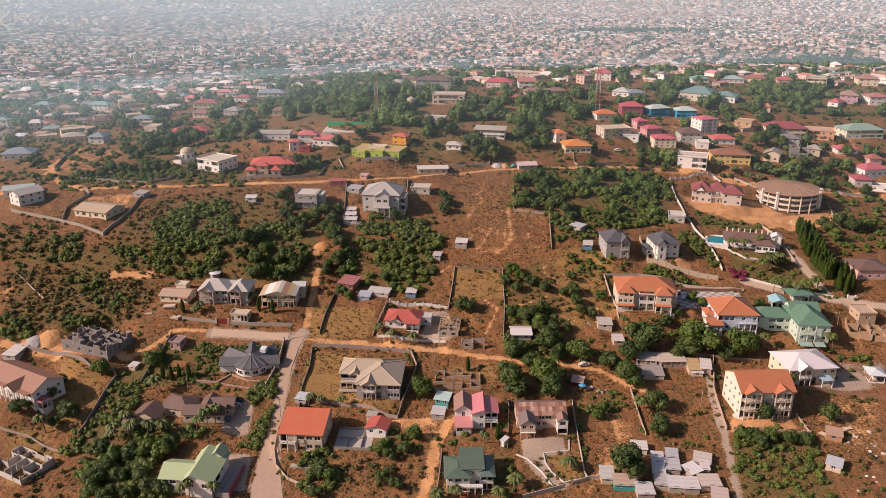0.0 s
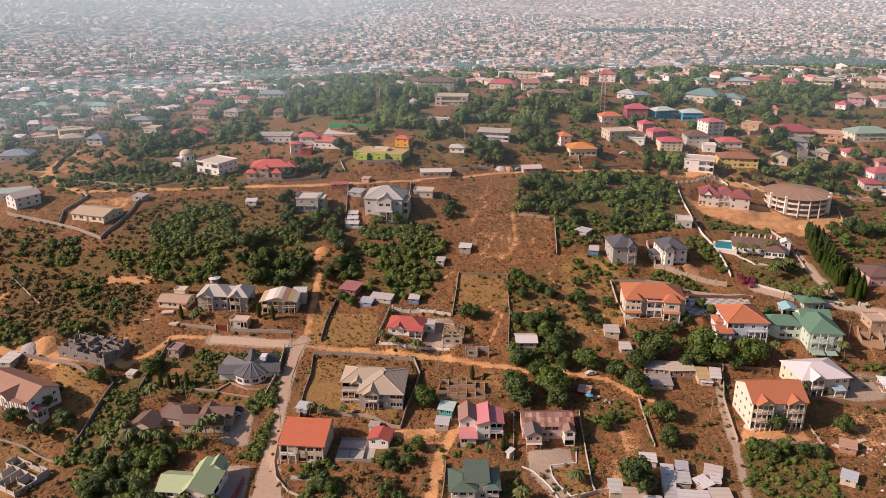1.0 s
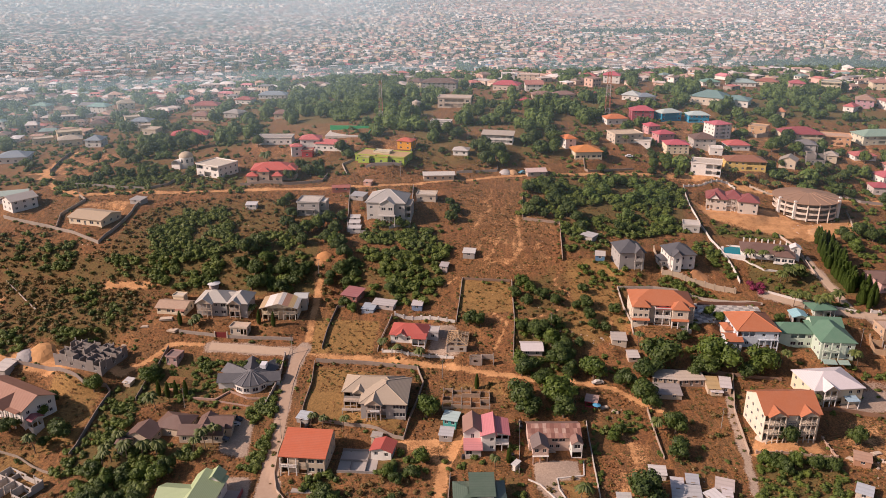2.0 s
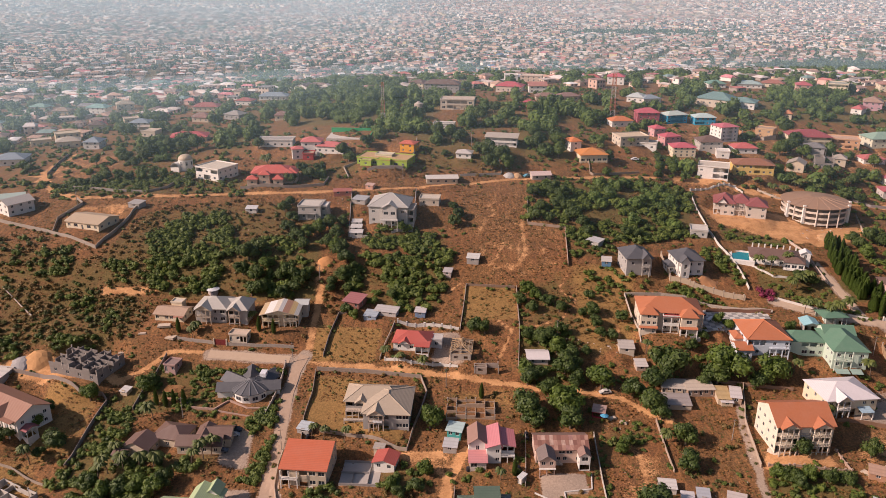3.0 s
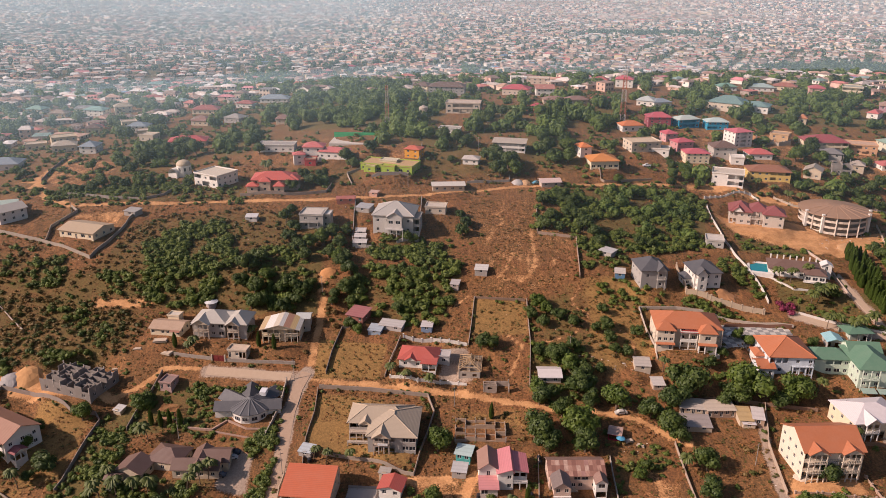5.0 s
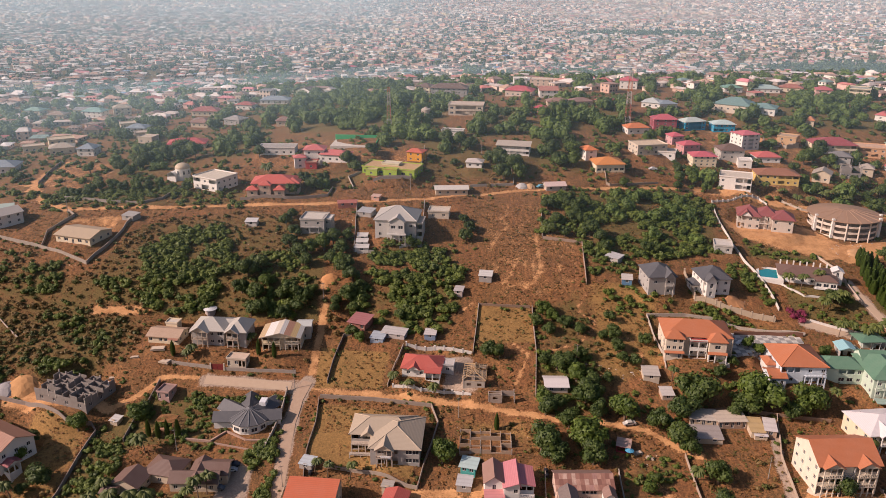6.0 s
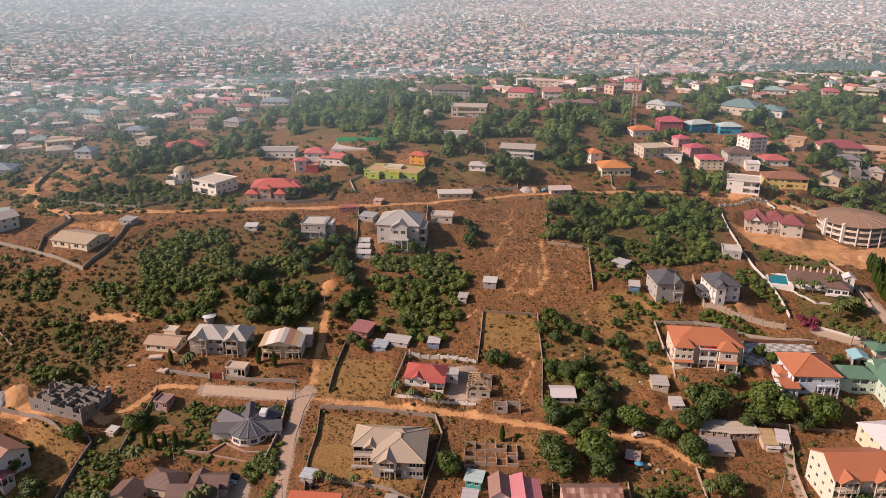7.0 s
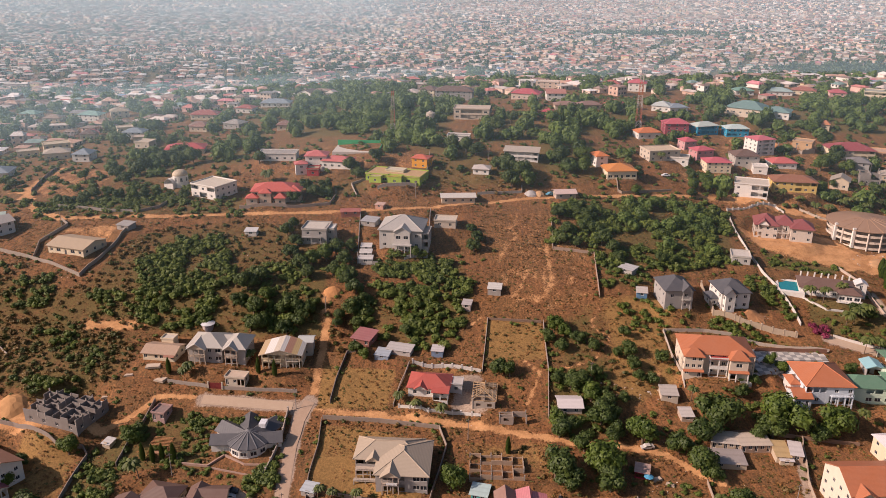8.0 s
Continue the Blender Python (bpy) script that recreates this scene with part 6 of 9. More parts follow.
simple("white_yard_house", "white flat roofed yard house", 233.9, 408.7, 43.9, -27.9, 9.8, 7.0, 1, 3.0, WHITE, "flat", 1, WHITE)
ruin("dark_shell", "dark unfinished concrete storeys", 198.7, 433.4, 56.5, -17.7, 9.5, 9.0, 2, (0.26, 0.24, 0.23), 21)
simple("lean_gable_house", "beige gabled house among trees", 181.7, 428.9, 55.9, -29.9, 8.4, 9.0, 1, 4.6, BEIGE, "gy", 2.6, (0.4, 0.34, 0.28))
ruin("brick_shell", "roofless orange block walls", 172.8, 470.1, 64.8, 0.0, 9.3, 10.0, 1, (0.5, 0.27, 0.14), 22)
ruin("grey_shell", "roofless grey block walls of house", 179.2, 466.4, 64.2, 16.8, 12.2, 10.0, 1, (0.42, 0.36, 0.3), 23)
simple("flat_shed_house", "small grey house with flat white roof", 109.6, 356.8, 42.5, -14.0, 7.4, 8.0, 1, 3.2, (0.5, 0.48, 0.44), "flat", 1, (0.64, 0.6, 0.55))
simple("teal_hall", "large hall with teal green roof", 162.0, 535.0, 74.3, -36.0, 23.0, 17.0, 1, 4.6, SAND, "hip", 4.4, (0.15, 0.26, 0.25))
simple("teal_hall", "low hall with teal green roof", 181.5, 524.5, 73.9, -30.0, 15.0, 13.0, 1, 4.4, WHITE, "hip", 2.6, (0.17, 0.29, 0.28))
simple("pale_hip_house", "white bungalow with pale roof", 116.5, 535.7, 75.4, -27.4, 11.0, 11.0, 1, 3.8, WHITE, "hip", 2.8, (0.52, 0.56, 0.54))
simple("blue_hip_house", "bungalow with blue grey roof", 126.4, 529.2, 75.1, 12.0, 12.0, 9.0, 1, 3.6, WHITE, "hip", 2.2, BLUEG)
simple("pink_top_house", "white house with pink roof", 119.9, 619.8, 74.5, -15.7, 12.7, 10.0, 2, 3.5, WHITE, "hip", 2.8, PINKR)
simple("pink_red_hall", "house with broad pink red roof", 32.1, 577.7, 75.3, -18.6, 18.4, 12.0, 1, 4.6, (0.6, 0.5, 0.42), "hip", 3.0, (0.5, 0.08, 0.1))
simple("tan_gable_house", "white house with tan red roof", 54.9, 567.9, 75.7, 0.0, 12.3, 9.0, 2, 2.8, WHITE, "gx", 2.8, (0.46, 0.19, 0.15))
simple("cream_block", "cream flat roofed hilltop block", 54.9, 635.8, 74.1, -12.0, 16.9, 10.0, 2, 2.5, (0.66, 0.52, 0.42), "flat", 1, (0.68, 0.58, 0.5))
simple("white_block", "white flat roofed hilltop block", 43.0, 636.8, 73.9, 0.0, 10.1, 9.0, 2, 2.75, WHITE, "flat", 1, WHITE)
simple("red_tile_house", "cottage with red tile roof", 87.3, 540.0, 75.9, -31.2, 10.0, 9.0, 1, 3.8, CREAM, "hip", 2.4, (0.46, 0.1, 0.08))
simple("brown_row", "low row with brown roof", 56.0, 532.0, 76.2, 0.0, 13.5, 9.0, 1, 3.2, BEIGE, "hip", 2.2, (0.3, 0.17, 0.13))
simple("brown_row", "low row with brown roof", 71.5, 532.7, 76.1, 10.6, 13.8, 9.0, 1, 3.2, BEIGE, "hip", 2.2, (0.28, 0.16, 0.13))
simple("red_box_house", "small house with crimson roof", 46.1, 515.2, 75.4, -23.5, 5.9, 6.0, 1, 3.2, (0.5, 0.2, 0.16), "hip", 1.6, (0.5, 0.06, 0.09))
simple("cream_tower_block", "cream flat roofed block with arches", 267.1, 573.6, 74.8, -28.2, 12.8, 14.0, 3, 2.8, CREAM, "flat", 1, (0.42, 0.42, 0.36), "ooo/ooo/ooo")
simple("mauve_house", "mauve house with brown hip roof", 267.9, 524.0, 72.7, -26.4, 10.9, 12.0, 2, 3.0, (0.5, 0.3, 0.34), "hip", 3.4, (0.36, 0.22, 0.16))
simple("white_corner_house", "white house with coral roof", 285.4, 518.5, 72.1, 0.0, 13.2, 12.0, 2, 3.0, WHITE, "hip", 2.2, (0.46, 0.18, 0.15))
simple("pink_top_house", "white house with crimson roof", -143.1, 1102.7, 25.0, 0.0, 11.9, 10.0, 2, 2.75, WHITE, "hip", 2.2, (0.5, 0.07, 0.1))


# ---- more houses on the crest and down its far side ----
RUST, TERRA = (0.36, 0.12, 0.08), (0.44, 0.10, 0.08)
for x_, y_, z_, rot_, w_, d_, fl_, wall_, roof_, rc_, lab_ in (
        (-154.1, 541.9, 61.5, -22.2, 11.9, 10.0, 1, GREY, "hip", (0.36, 0.33, 0.30), "grey house with weathered hip roof"),
        (-174.0, 536.5, 60.3, -11.1, 11.4, 10.0, 1, BEIGE, "hip", (0.30, 0.15, 0.11), "beige house with brown hip roof"),
        (-114.2, 516.6, 65.4, 0.0, 9.1, 8.0, 1, BEIGE, "hip", (0.26, 0.14, 0.11), "low house with dark brown roof"),
        (-138.8, 707.0, 57.5, -22.6, 9.5, 9.0, 2, WHITE, "gx", (0.42, 0.16, 0.12), "white two storey house among trees"),
        (-288.8, 830.0, 36.4, 36.2, 21.3, 10.0, 1, CREAM, "hip", TERRA, "cream house with bright red roof"),
        (-337.4, 894.8, 31.3, 13.5, 19.7, 11.0, 1, WHITE, "hip", (0.16, 0.30, 0.26), "white house with dull green roof"),
        (-256.4, 672.4, 52.1, 25.9, 14.4, 9.0, 1, CREAM, "hip", TERRA, "cream bungalow with red roof"),
        (-280.3, 786.0, 39.0, 38.2, 37.7, 7.0, 1, (0.7, 0.55, 0.42), "flat", (0.66, 0.55, 0.45), "long cream flat roofed building"),
        (-253.7, 606.4, 54.2, 25.5, 12.5, 9.0, 2, CREAM, "hip", (0.42, 0.33, 0.22), "cream two storey house with tan roof"),
        (-305.5, 609.4, 50.9, 0.0, 12.5, 9.0, 1, (0.66, 0.5, 0.3), "hip", (0.34, 0.22, 0.14), "ochre house with brown roof"),
        (-330.3, 625.3, 51.3, -11.6, 13.4, 9.0, 1, BEIGE, "hip", (0.20, 0.34, 0.27), "beige house with green roof"),
        (-221.4, 539.8, 55.6, 27.6, 9.4, 8.0, 2, CREAM, "flat", (0.6, 0.5, 0.4), "cream flat roofed house"),
        (-251.2, 503.2, 52.4, 31.2, 14.4, 10.0, 2, (0.68, 0.55, 0.36), "flat", (0.6, 0.5, 0.36), "ochre flat roofed house with terrace"),
        (-247.0, 546.1, 53.0, 27, 9.5, 7, 1, CREAM, "hip", (0.5, 0.13, 0.13), "cream house with pink red roof"),
        (-267.3, 502.0, 50.5, 30, 12, 8, 1, CREAM, "flat", (0.6, 0.5, 0.4), "low cream house behind the wall"),
        (-201.7, 513.3, 57.3, 20, 9, 8, 1, BEIGE, "flat", (0.6, 0.5, 0.42), "unfinished beige house among trees"),
        (106.1, 641.2, 74.1, -17.2, 11.9, 9.0, 1, CREAM, "hip", TERRA, "cream house with red roof"),
        (192.1, 602.7, 74.8, -0.0, 13.0, 10.0, 1, WHITE, "hip", (0.16, 0.32, 0.24), "white house with green roof"),
        (211.1, 602.4, 74.8, -9.1, 19.9, 12.0, 1, WHITE, "hip", (0.38, 0.5, 0.48), "white hall with pale teal roof"),
        (180.1, 474.5, 64.5, -32.8, 10.0, 9.0, 2, (0.56, 0.36, 0.2), "flat", (0.5, 0.36, 0.25), "unfinished brown block house"),
        (198.8, 447.2, 59.7, -18.6, 9.8, 9.0, 2, GREY, "hip", (0.2, 0.19, 0.19), "grey house with dark roof among trees"),
        (209.5, 506.6, 70.0, -26.3, 4.8, 6.0, 1, BEIGE, "hip", (0.5, 0.19, 0.08), "small house with orange roof"),
        (234.3, 609.1, 74.8, -24.6, 15.5, 10.0, 1, CREAM, "hip", RUST, "cream house with rust red roof"),
        (248.9, 582.7, 74.9, -17.4, 10.1, 10.0, 2, (0.64, 0.4, 0.34), "hip", (0.5, 0.1, 0.12), "pink house with crimson roof"),
        (257.7, 518.9, 71.4, -45.0, 6.5, 9.0, 1, WHITE, "hip", (0.5, 0.12, 0.12), "white house with crimson roof"),
        (311.8, 587.1, 74.9, -12.6, 14.0, 11.0, 2, CREAM, "hip", (0.42, 0.2, 0.15), "cream house with clay roof"),
        (-72.8, 1079.8, 25.0, -14.9, 24.3, 10.0, 1, WHITE, "hip", (0.4, 0.42, 0.42), "white house with grey roof"),
        (-12.4, 591.0, 72.7, 0.0, 11.5, 9.0, 2, (0.62, 0.42, 0.34), "hip", (0.36, 0.18, 0.15), "salmon house with brown roof"),
        (103.0, 440.5, 65.0, -19.2, 9.6, 8.0, 1, WHITE, "flat", (0.62, 0.54, 0.44), "low white flat roofed annex"),
        (69.2, 419.1, 62.3, -16.4, 5.0, 6.0, 1, WHITE, "flat", (0.6, 0.52, 0.42), "small white annex beside the cottage"),
        (211.6, 440.1, 57.1, -26.5, 6.6, 7.0, 1, BEIGE, "hip", (0.42, 0.36, 0.3), "beige cottage with grey brown roof"),
        (244.5, 432.5, 52.9, -0.0, 7.1, 7.0, 1, (0.6, 0.42, 0.38), "hip", RUST, "pink cottage with rust roof")):
    simple("hill_house", lab_, x_, y_, z_, rot_, w_, d_, fl_, 3.0 if fl_ > 1 else 3.6, wall_, roof_, 2.4, rc_, worn=0.6)

# ---- huts and shells on the slope ----
simple("red_shed", "shed with dull red sheet roof", -44.8, 305.6, 29.5, -21.5, 6.8, 7.0, 1, 2.8, (0.3, 0.13, 0.1), "mono", 0.9, (0.36, 0.13, 0.13), "d.w", category="shed", worn=0.6)
shack(-36.0, 297.2, 27.3, -13.6, 5.0, 5.0, 2.4, (0.42, 0.48, 0.54), (0.3, 0.38, 0.5), "blue grey shack of sheets")
shack(-32.1, 300.5, 27.9, -15.3, 9.1, 5.0, 2.4, (0.55, 0.52, 0.5), (0.5, 0.47, 0.45), "patched shack of pale sheets")
shack(-15.7, 298.8, 28.0, -8.3, 4.1, 4.0, 2.6, (0.6, 0.56, 0.55), (0.2, 0.28, 0.42), "blue kiosk with pale roof")
shack(5.6, 328.2, 39.9, -8.5, 5.1, 5.0, 2.6, (0.68, 0.66, 0.62), GREY, "hut with white sheet roof")
shack(-4.5, 320.7, 36.5, -12.3, 3.3, 4.0, 2.6, (0.5, 0.46, 0.45), (0.5, 0.43, 0.4), "pale block hut on the slope")
shack(63.5, 327.4, 39.1, -10.8, 4.0, 5.0, 2.6, (0.6, 0.55, 0.5), (0.12, 0.25, 0.42), "blue hut on a terrace")
simple("tin_roof_house", "low hut with white tin roof", 27.1, 273.0, 21.2, 0.0, 7.5, 7.0, 1, 2.6, (0.5, 0.42, 0.37), "gx", 1.2, (0.68, 0.62, 0.6))
shack(62.0, 277.8, 23.1, -5.3, 5.5, 6.0, 2.8, (0.52, 0.47, 0.42), SAND, "beige block hut with flat sheet")
shack(66.9, 269.7, 20.0, -0.0, 4.0, 5.0, 2.6, (0.62, 0.57, 0.54), (0.5, 0.4, 0.32), "hut with pale sheet roof")
shack(59.6, 344.9, 42.7, -42.0, 6.2, 5.0, 2.6, (0.5, 0.5, 0.5), GREY, "grey sheet hut among trees")
shack(73.8, 259.8, 17.1, -8.8, 8.7, 6.0, 2.6, (0.56, 0.49, 0.42), BEIGE, "long shack with pale sheet roof", "dwdwd")
shack(71.3, 250.4, 16.1, -4.7, 10.2, 7.0, 2.4, (0.36, 0.31, 0.29), BEIGE, "long shack with grey sheet roof")
shack(82.4, 257.6, 17.0, 2.6, 9.7, 6.0, 3.0, (0.6, 0.5, 0.4), (0.4, 0.29, 0.22), "block row with sheet roof", "dwdwd")
shack(91.7, 252.9, 16.6, -5.7, 4.3, 8.0, 2.8, (0.55, 0.38, 0.17), BEIGE, "hut with yellowed sheet roof")
shack(96.2, 253.4, 16.7, -13.7, 3.6, 7.0, 3.0, (0.68, 0.62, 0.6), (0.5, 0.36, 0.26), "hut with white sheet roof")
shack(92.5, 251.8, 16.2, -6.3, 3.9, 3.0, 2.4, (0.66, 0.62, 0.62), BEIGE, "lean-to with white sheet")
ruin("beam_shell", "concrete beams on short posts", 7.3, 270.5, 19.1, -0.0, 8.8, 3.0, 1, (0.46, 0.38, 0.32), 31, 2.6, 5, 0.1)
ruin("low_ruin", "low roofless block walls", -3.0, 247.0, 14.4, -2.0, 16.5, 11.0, 1, (0.44, 0.33, 0.24), 32, 2.0, 3.6, 0.75)
ruin("right_shell", "unfinished orange block house", 160.1, 273.7, 22.2, -18.1, 8.0, 11.0, 1, (0.48, 0.33, 0.2), 33, 3.0, 4.0, 0.5)
simple("brick_box_house", "unfinished orange block house with slab", 167.6, 282.2, 25.1, 0.0, 6.8, 8.0, 1, 3.2, (0.5, 0.36, 0.24), "flat", 1, (0.55, 0.42, 0.33))
ruin("right_shell", "unfinished orange block house", 169.0, 271.4, 21.6, -14.2, 8.0, 11.0, 1, (0.48, 0.33, 0.2), 34, 3.0, 4.0, 0.5)
simple("teal_hut", "small turquoise painted hut", -2.8, 240.1, 12.1, -14.5, 4.6, 4.5, 1, 2.6, (0.08, 0.4, 0.38), "mono", 0.5, (0.45, 0.58, 0.56), "ww", category="hut")
shack(-4.1, 232.8, 10.4, -9.4, 4.4, 4.5, 2.6, (0.52, 0.52, 0.53), GREY, "grey block hut with sheet roof")
shack(-53.5, 242.2, 11.0, -15.9, 4.2, 4.0, 2.4, (0.52, 0.58, 0.62), GREY, "hut with pale blue sheet roof")
shack(49.2, 199.9, 8.8, -4.0, 4.0, 6.0, 2.3, (0.55, 0.55, 0.53), BEIGE, "patched tin shack beside the lane")
shack(52.6, 197.1, 8.6, -4.4, 7.2, 5.0, 2.3, (0.5, 0.38, 0.3), (0.05, 0.38, 0.34), "turquoise stall with rusty roof")
shack(61.5, 213.6, 10.2, -7.1, 5.0, 4.0, 2.4, (0.68, 0.64, 0.6), WHITE, "shack with white sheet roof")
for a, c in (((65.5, 201.9, 9.5, -13.2, 3.7, 5.0), (0.6, 0.58, 0.56)), ((70.1, 203.4, 9.8, -7.7, 4.3, 5.0), (0.5, 0.5, 0.5)), ((75.4, 205.0, 9.9, -66.7, 5.0, 4.0), (0.68, 0.66, 0.66)), ((65.0, 196.9, 9.0, -11.3, 4.2, 5.0), (0.46, 0.44, 0.43)), ((68.9, 195.4, 9.1, -6.9, 4.5, 5.0), (0.62, 0.6, 0.6)), ((73.3, 194.7, 9.2, -3.3, 4.7, 5.0), (0.64, 0.6, 0.58)), ((78.8, 195.3, 9.6, 0.0, 6.0, 5.0), (0.6, 0.5, 0.42)), ((80.6, 202.9, 10.2, -12.3, 2.7, 4.0), (0.66, 0.6, 0.6)), ((66.6, 207.1, 9.9, -9.8, 3.5, 5.0), (0.62, 0.58, 0.58)), ((79.5, 206.7, 10.5, -20.4, 5.1, 5.0), (0.58, 0.5, 0.46)), ((80.3, 190.0, 9.2, -13.4, 4.5, 5.0), (0.56, 0.44, 0.38)), ((58.9, 193.0, 8.4, -0.0, 5.1, 5.0), (0.6, 0.58, 0.57)), ((71.7, 209.3, 10.3, -10.0, 3.5, 4.0), (0.44, 0.46, 0.5))):
    shack(*a, 2.3, c, (0.42, 0.36, 0.3), "crowded tin roofed shack")
shack(119.3, 202.4, 12.3, -32.4, 4.3, 4.5, 2.6, (0.5, 0.54, 0.58), SAND, "hut with grey blue sheet roof")
shack(126.0, 217.0, 13.3, -23.7, 4.8, 4.5, 2.6, (0.5, 0.3, 0.2), (0.46, 0.26, 0.16), "orange block hut with rusty sheet")
shack(-171.5, 266.4, 15.4, -9.9, 5.4, 8.0, 3.0, (0.68, 0.62, 0.56), GREY, "shed with white sheet roof")

# ---- the round building ----
def round_building(x, y, z):
    h = thing("round_building", "unfinished round three storey building with brown roof", "unfinished building", x, y, z)
    h.scale = (0.97, 0.97, 0.86)
    m, r, n = plaster((0.68, 0.59, 0.50), 0.6), 16.0, 36
    part("inner_wall", Geo().tube(0, 15, -3, 9.6, r - 2.6, r - 2.6, n, False), plaster((0.30, 0.25, 0.21)), h)
    for k in range(4):
        g = Geo().tube(0, 15, k * 3.2 - 0.15, k * 3.2 + 0.2, r, r, n).tube(0, 15, k * 3.2 - 0.16, k * 3.2 - 0.15, r - 3, r, n, False)
        part("floor_slab", g, m, h)
    for k in range(3):
        g = Geo()
        for i in range(n):
            a0, a1 = 2 * math.pi * i / n, 2 * math.pi * (i + 1) / n
            p, q = (r * math.cos(a0), 15 + r * math.sin(a0)), (r * math.cos(a1), 15 + r * math.sin(a1))
            g.face((*p, k * 3.2 + 0.2), (*q, k * 3.2 + 0.2), (*q, k * 3.2 + 1.1), (*p, k * 3.2 + 1.1))
        part("parapet", g, m, h)
    for i in range(9):
        a = math.pi + math.pi * (i + 0.5) / 9
        part("column", Geo().tube((r + 0.1) * math.cos(a), 15 + (r + 0.1) * math.sin(a), -3.5, 9.6, 0.36, 0.36, 8), plaster((0.68, 0.60, 0.52)), h)
    for a in (math.radians(196), math.radians(228), math.radians(318), math.radians(344)):
        part("pier", Geo().box((r + 0.2) * math.cos(a) - 0.6, 15 + (r + 0.2) * math.sin(a) - 0.6, -3.5, (r + 0.2) * math.cos(a) + 0.6, 15 + (r + 0.2) * math.sin(a) + 0.6, 10.6), plaster(WHITE), h)
    part("roof", Geo().tube(0, 15, 9.7, 12.4, r + 0.9, 3.0, n).tube(0, 15, 9.4, 9.7, r + 0.9, r + 0.9, n, False), roofing((0.34, 0.20, 0.12), 0.5), h)
    for i in range(9):
        a = math.pi + math.pi * (i + 0.5) / 9
        part("seam", Geo().bar(((r + 0.9) * math.cos(a), 15 + (r + 0.9) * math.sin(a), 9.75), (3.0 * math.cos(a), 15 + 3.0 * math.sin(a), 12.42), 0.1), roofing((0.46, 0.28, 0.17)), h)


round_building(181.0, 375.4, 42.4)


# ---- chapel, pool, court, masts, tanks ----
def chapel(x, y, z):
    h = thing("domed_chapel", "small white chapel with a tan dome", "chapel", x, y, z, -20)
    m = plaster(WHITE)
    part("drum", Geo().tube(0, 0, -2, 5.4, 3.6, 3.6, 20), m, h)
    g = Geo()
    for k in range(6):
        a, b_ = math.pi / 2 * k / 6, math.pi / 2 * (k + 1) / 6
        g.tube(0, 0, 5.4 + 2.6 * math.sin(a), 5.4 + 2.6 * math.sin(b_), 3.7 * math.cos(a), 3.7 * math.cos(b_) + 0.02, 20, False)
    part("dome", g, roofing((0.55, 0.44, 0.3)), h)
    g = Geo()
    for k in range(8):
        a, b_ = math.pi * k / 8, math.pi * (k + 1) / 8
        g.face((-3 + 2.6 * math.cos(a), -5.5, 1.6 + 2.6 * math.sin(a)), (-3 + 2.6 * math.cos(b_), -5.5, 1.6 + 2.6 * math.sin(b_)), (-3 + 2.6 * math.cos(b_), 0, 1.6 + 2.6 * math.sin(b_)), (-3 + 2.6 * math.cos(a), 0, 1.6 + 2.6 * math.sin(a)))
    part("vault", g, m, h)
    part("porch_wall", Geo().box(-5.6, -5.4, -2, -0.4, 0, 1.6), m, h)
    for k in range(8):
        a = 2 * math.pi * k / 8
        window(h, "t", (3.62 * math.cos(a), 3.62 * math.sin(a), 2.6), math.degrees(a) + 90)


chapel(-140.1, 414.9, 58.7)


def lattice_mast(x, y, z, hgt, r=1.2, label="red and white lattice telecom mast"):
    t = thing("telecom_mast", label, "mast", x, y, z)
    n = int(hgt / 2.4)
    for k in range(n):
        z0, z1, r0, r1 = hgt * k / n, hgt * (k + 1) / n, r * (1 - 0.55 * k / n), r * (1 - 0.55 * (k + 1) / n)
        paint = plain((0.42, 0.14, 0.08) if (k // 3) % 2 else (0.5, 0.46, 0.42), 0.6)
        c0, c1 = [(r0, r0), (-r0, r0), (-r0, -r0), (r0, -r0)], [(r1, r1), (-r1, r1), (-r1, -r1), (r1, -r1)]
        for i in range(4):
            j = (i + 1) % 4
            part("leg", Geo().bar((*c0[i], z0), (*c1[i], z1), 0.09), paint, t)
            part("brace", Geo().bar((*c0[i], z0), (*c1[j], z1), 0.05), paint, t)
            part("crossbar", Geo().bar((*c1[i], z1), (*c1[j], z1), 0.05), paint, t)
    for k in range(4):
        part("antenna", Geo().box(r * 0.5, -0.15, hgt * (0.8 + 0.05 * k), r * 0.5 + 0.3, 0.15, hgt * (0.8 + 0.05 * k) + 1.6), plain((0.6, 0.58, 0.56)), t)
    part("spike", Geo().bar((0, 0, hgt), (0, 0, hgt + 4), 0.06), IRON, t)


lattice_mast(-40.3, 469.0, 71.5, 25, 1.3)
lattice_mast(97.6, 489.4, 70.2, 34, 1.6)
lattice_mast(-138.4, 1156.5, 25.0, 26, 0.8, "thin grey mast on the plain")
water_tank(-20.7, 506.3, 72.7, 2.9, (0.5, 0.42, 0.34), 1.0)
hut = thing("round_hut", "small round hut with pale cone roof", "hut", -99.8, 313.6, 31.4)
part("wall", Geo().tube(0, 0, -0.6, 2.3, 2.1, 2.1, 14), plaster((0.5, 0.42, 0.38)), hut)
part("roof", Geo().tube(0, 0, 2.31, 3.1, 2.7, 0.1, 14).tube(0, 0, 2.2, 2.31, 2.7, 2.7, 14), roofing((0.66, 0.66, 0.66), 0.4), hut)
part("door", Geo().box(-0.5, -2.16, 0.0, 0.5, -2.04, 1.9), plain((0.2, 0.18, 0.2)), hut)
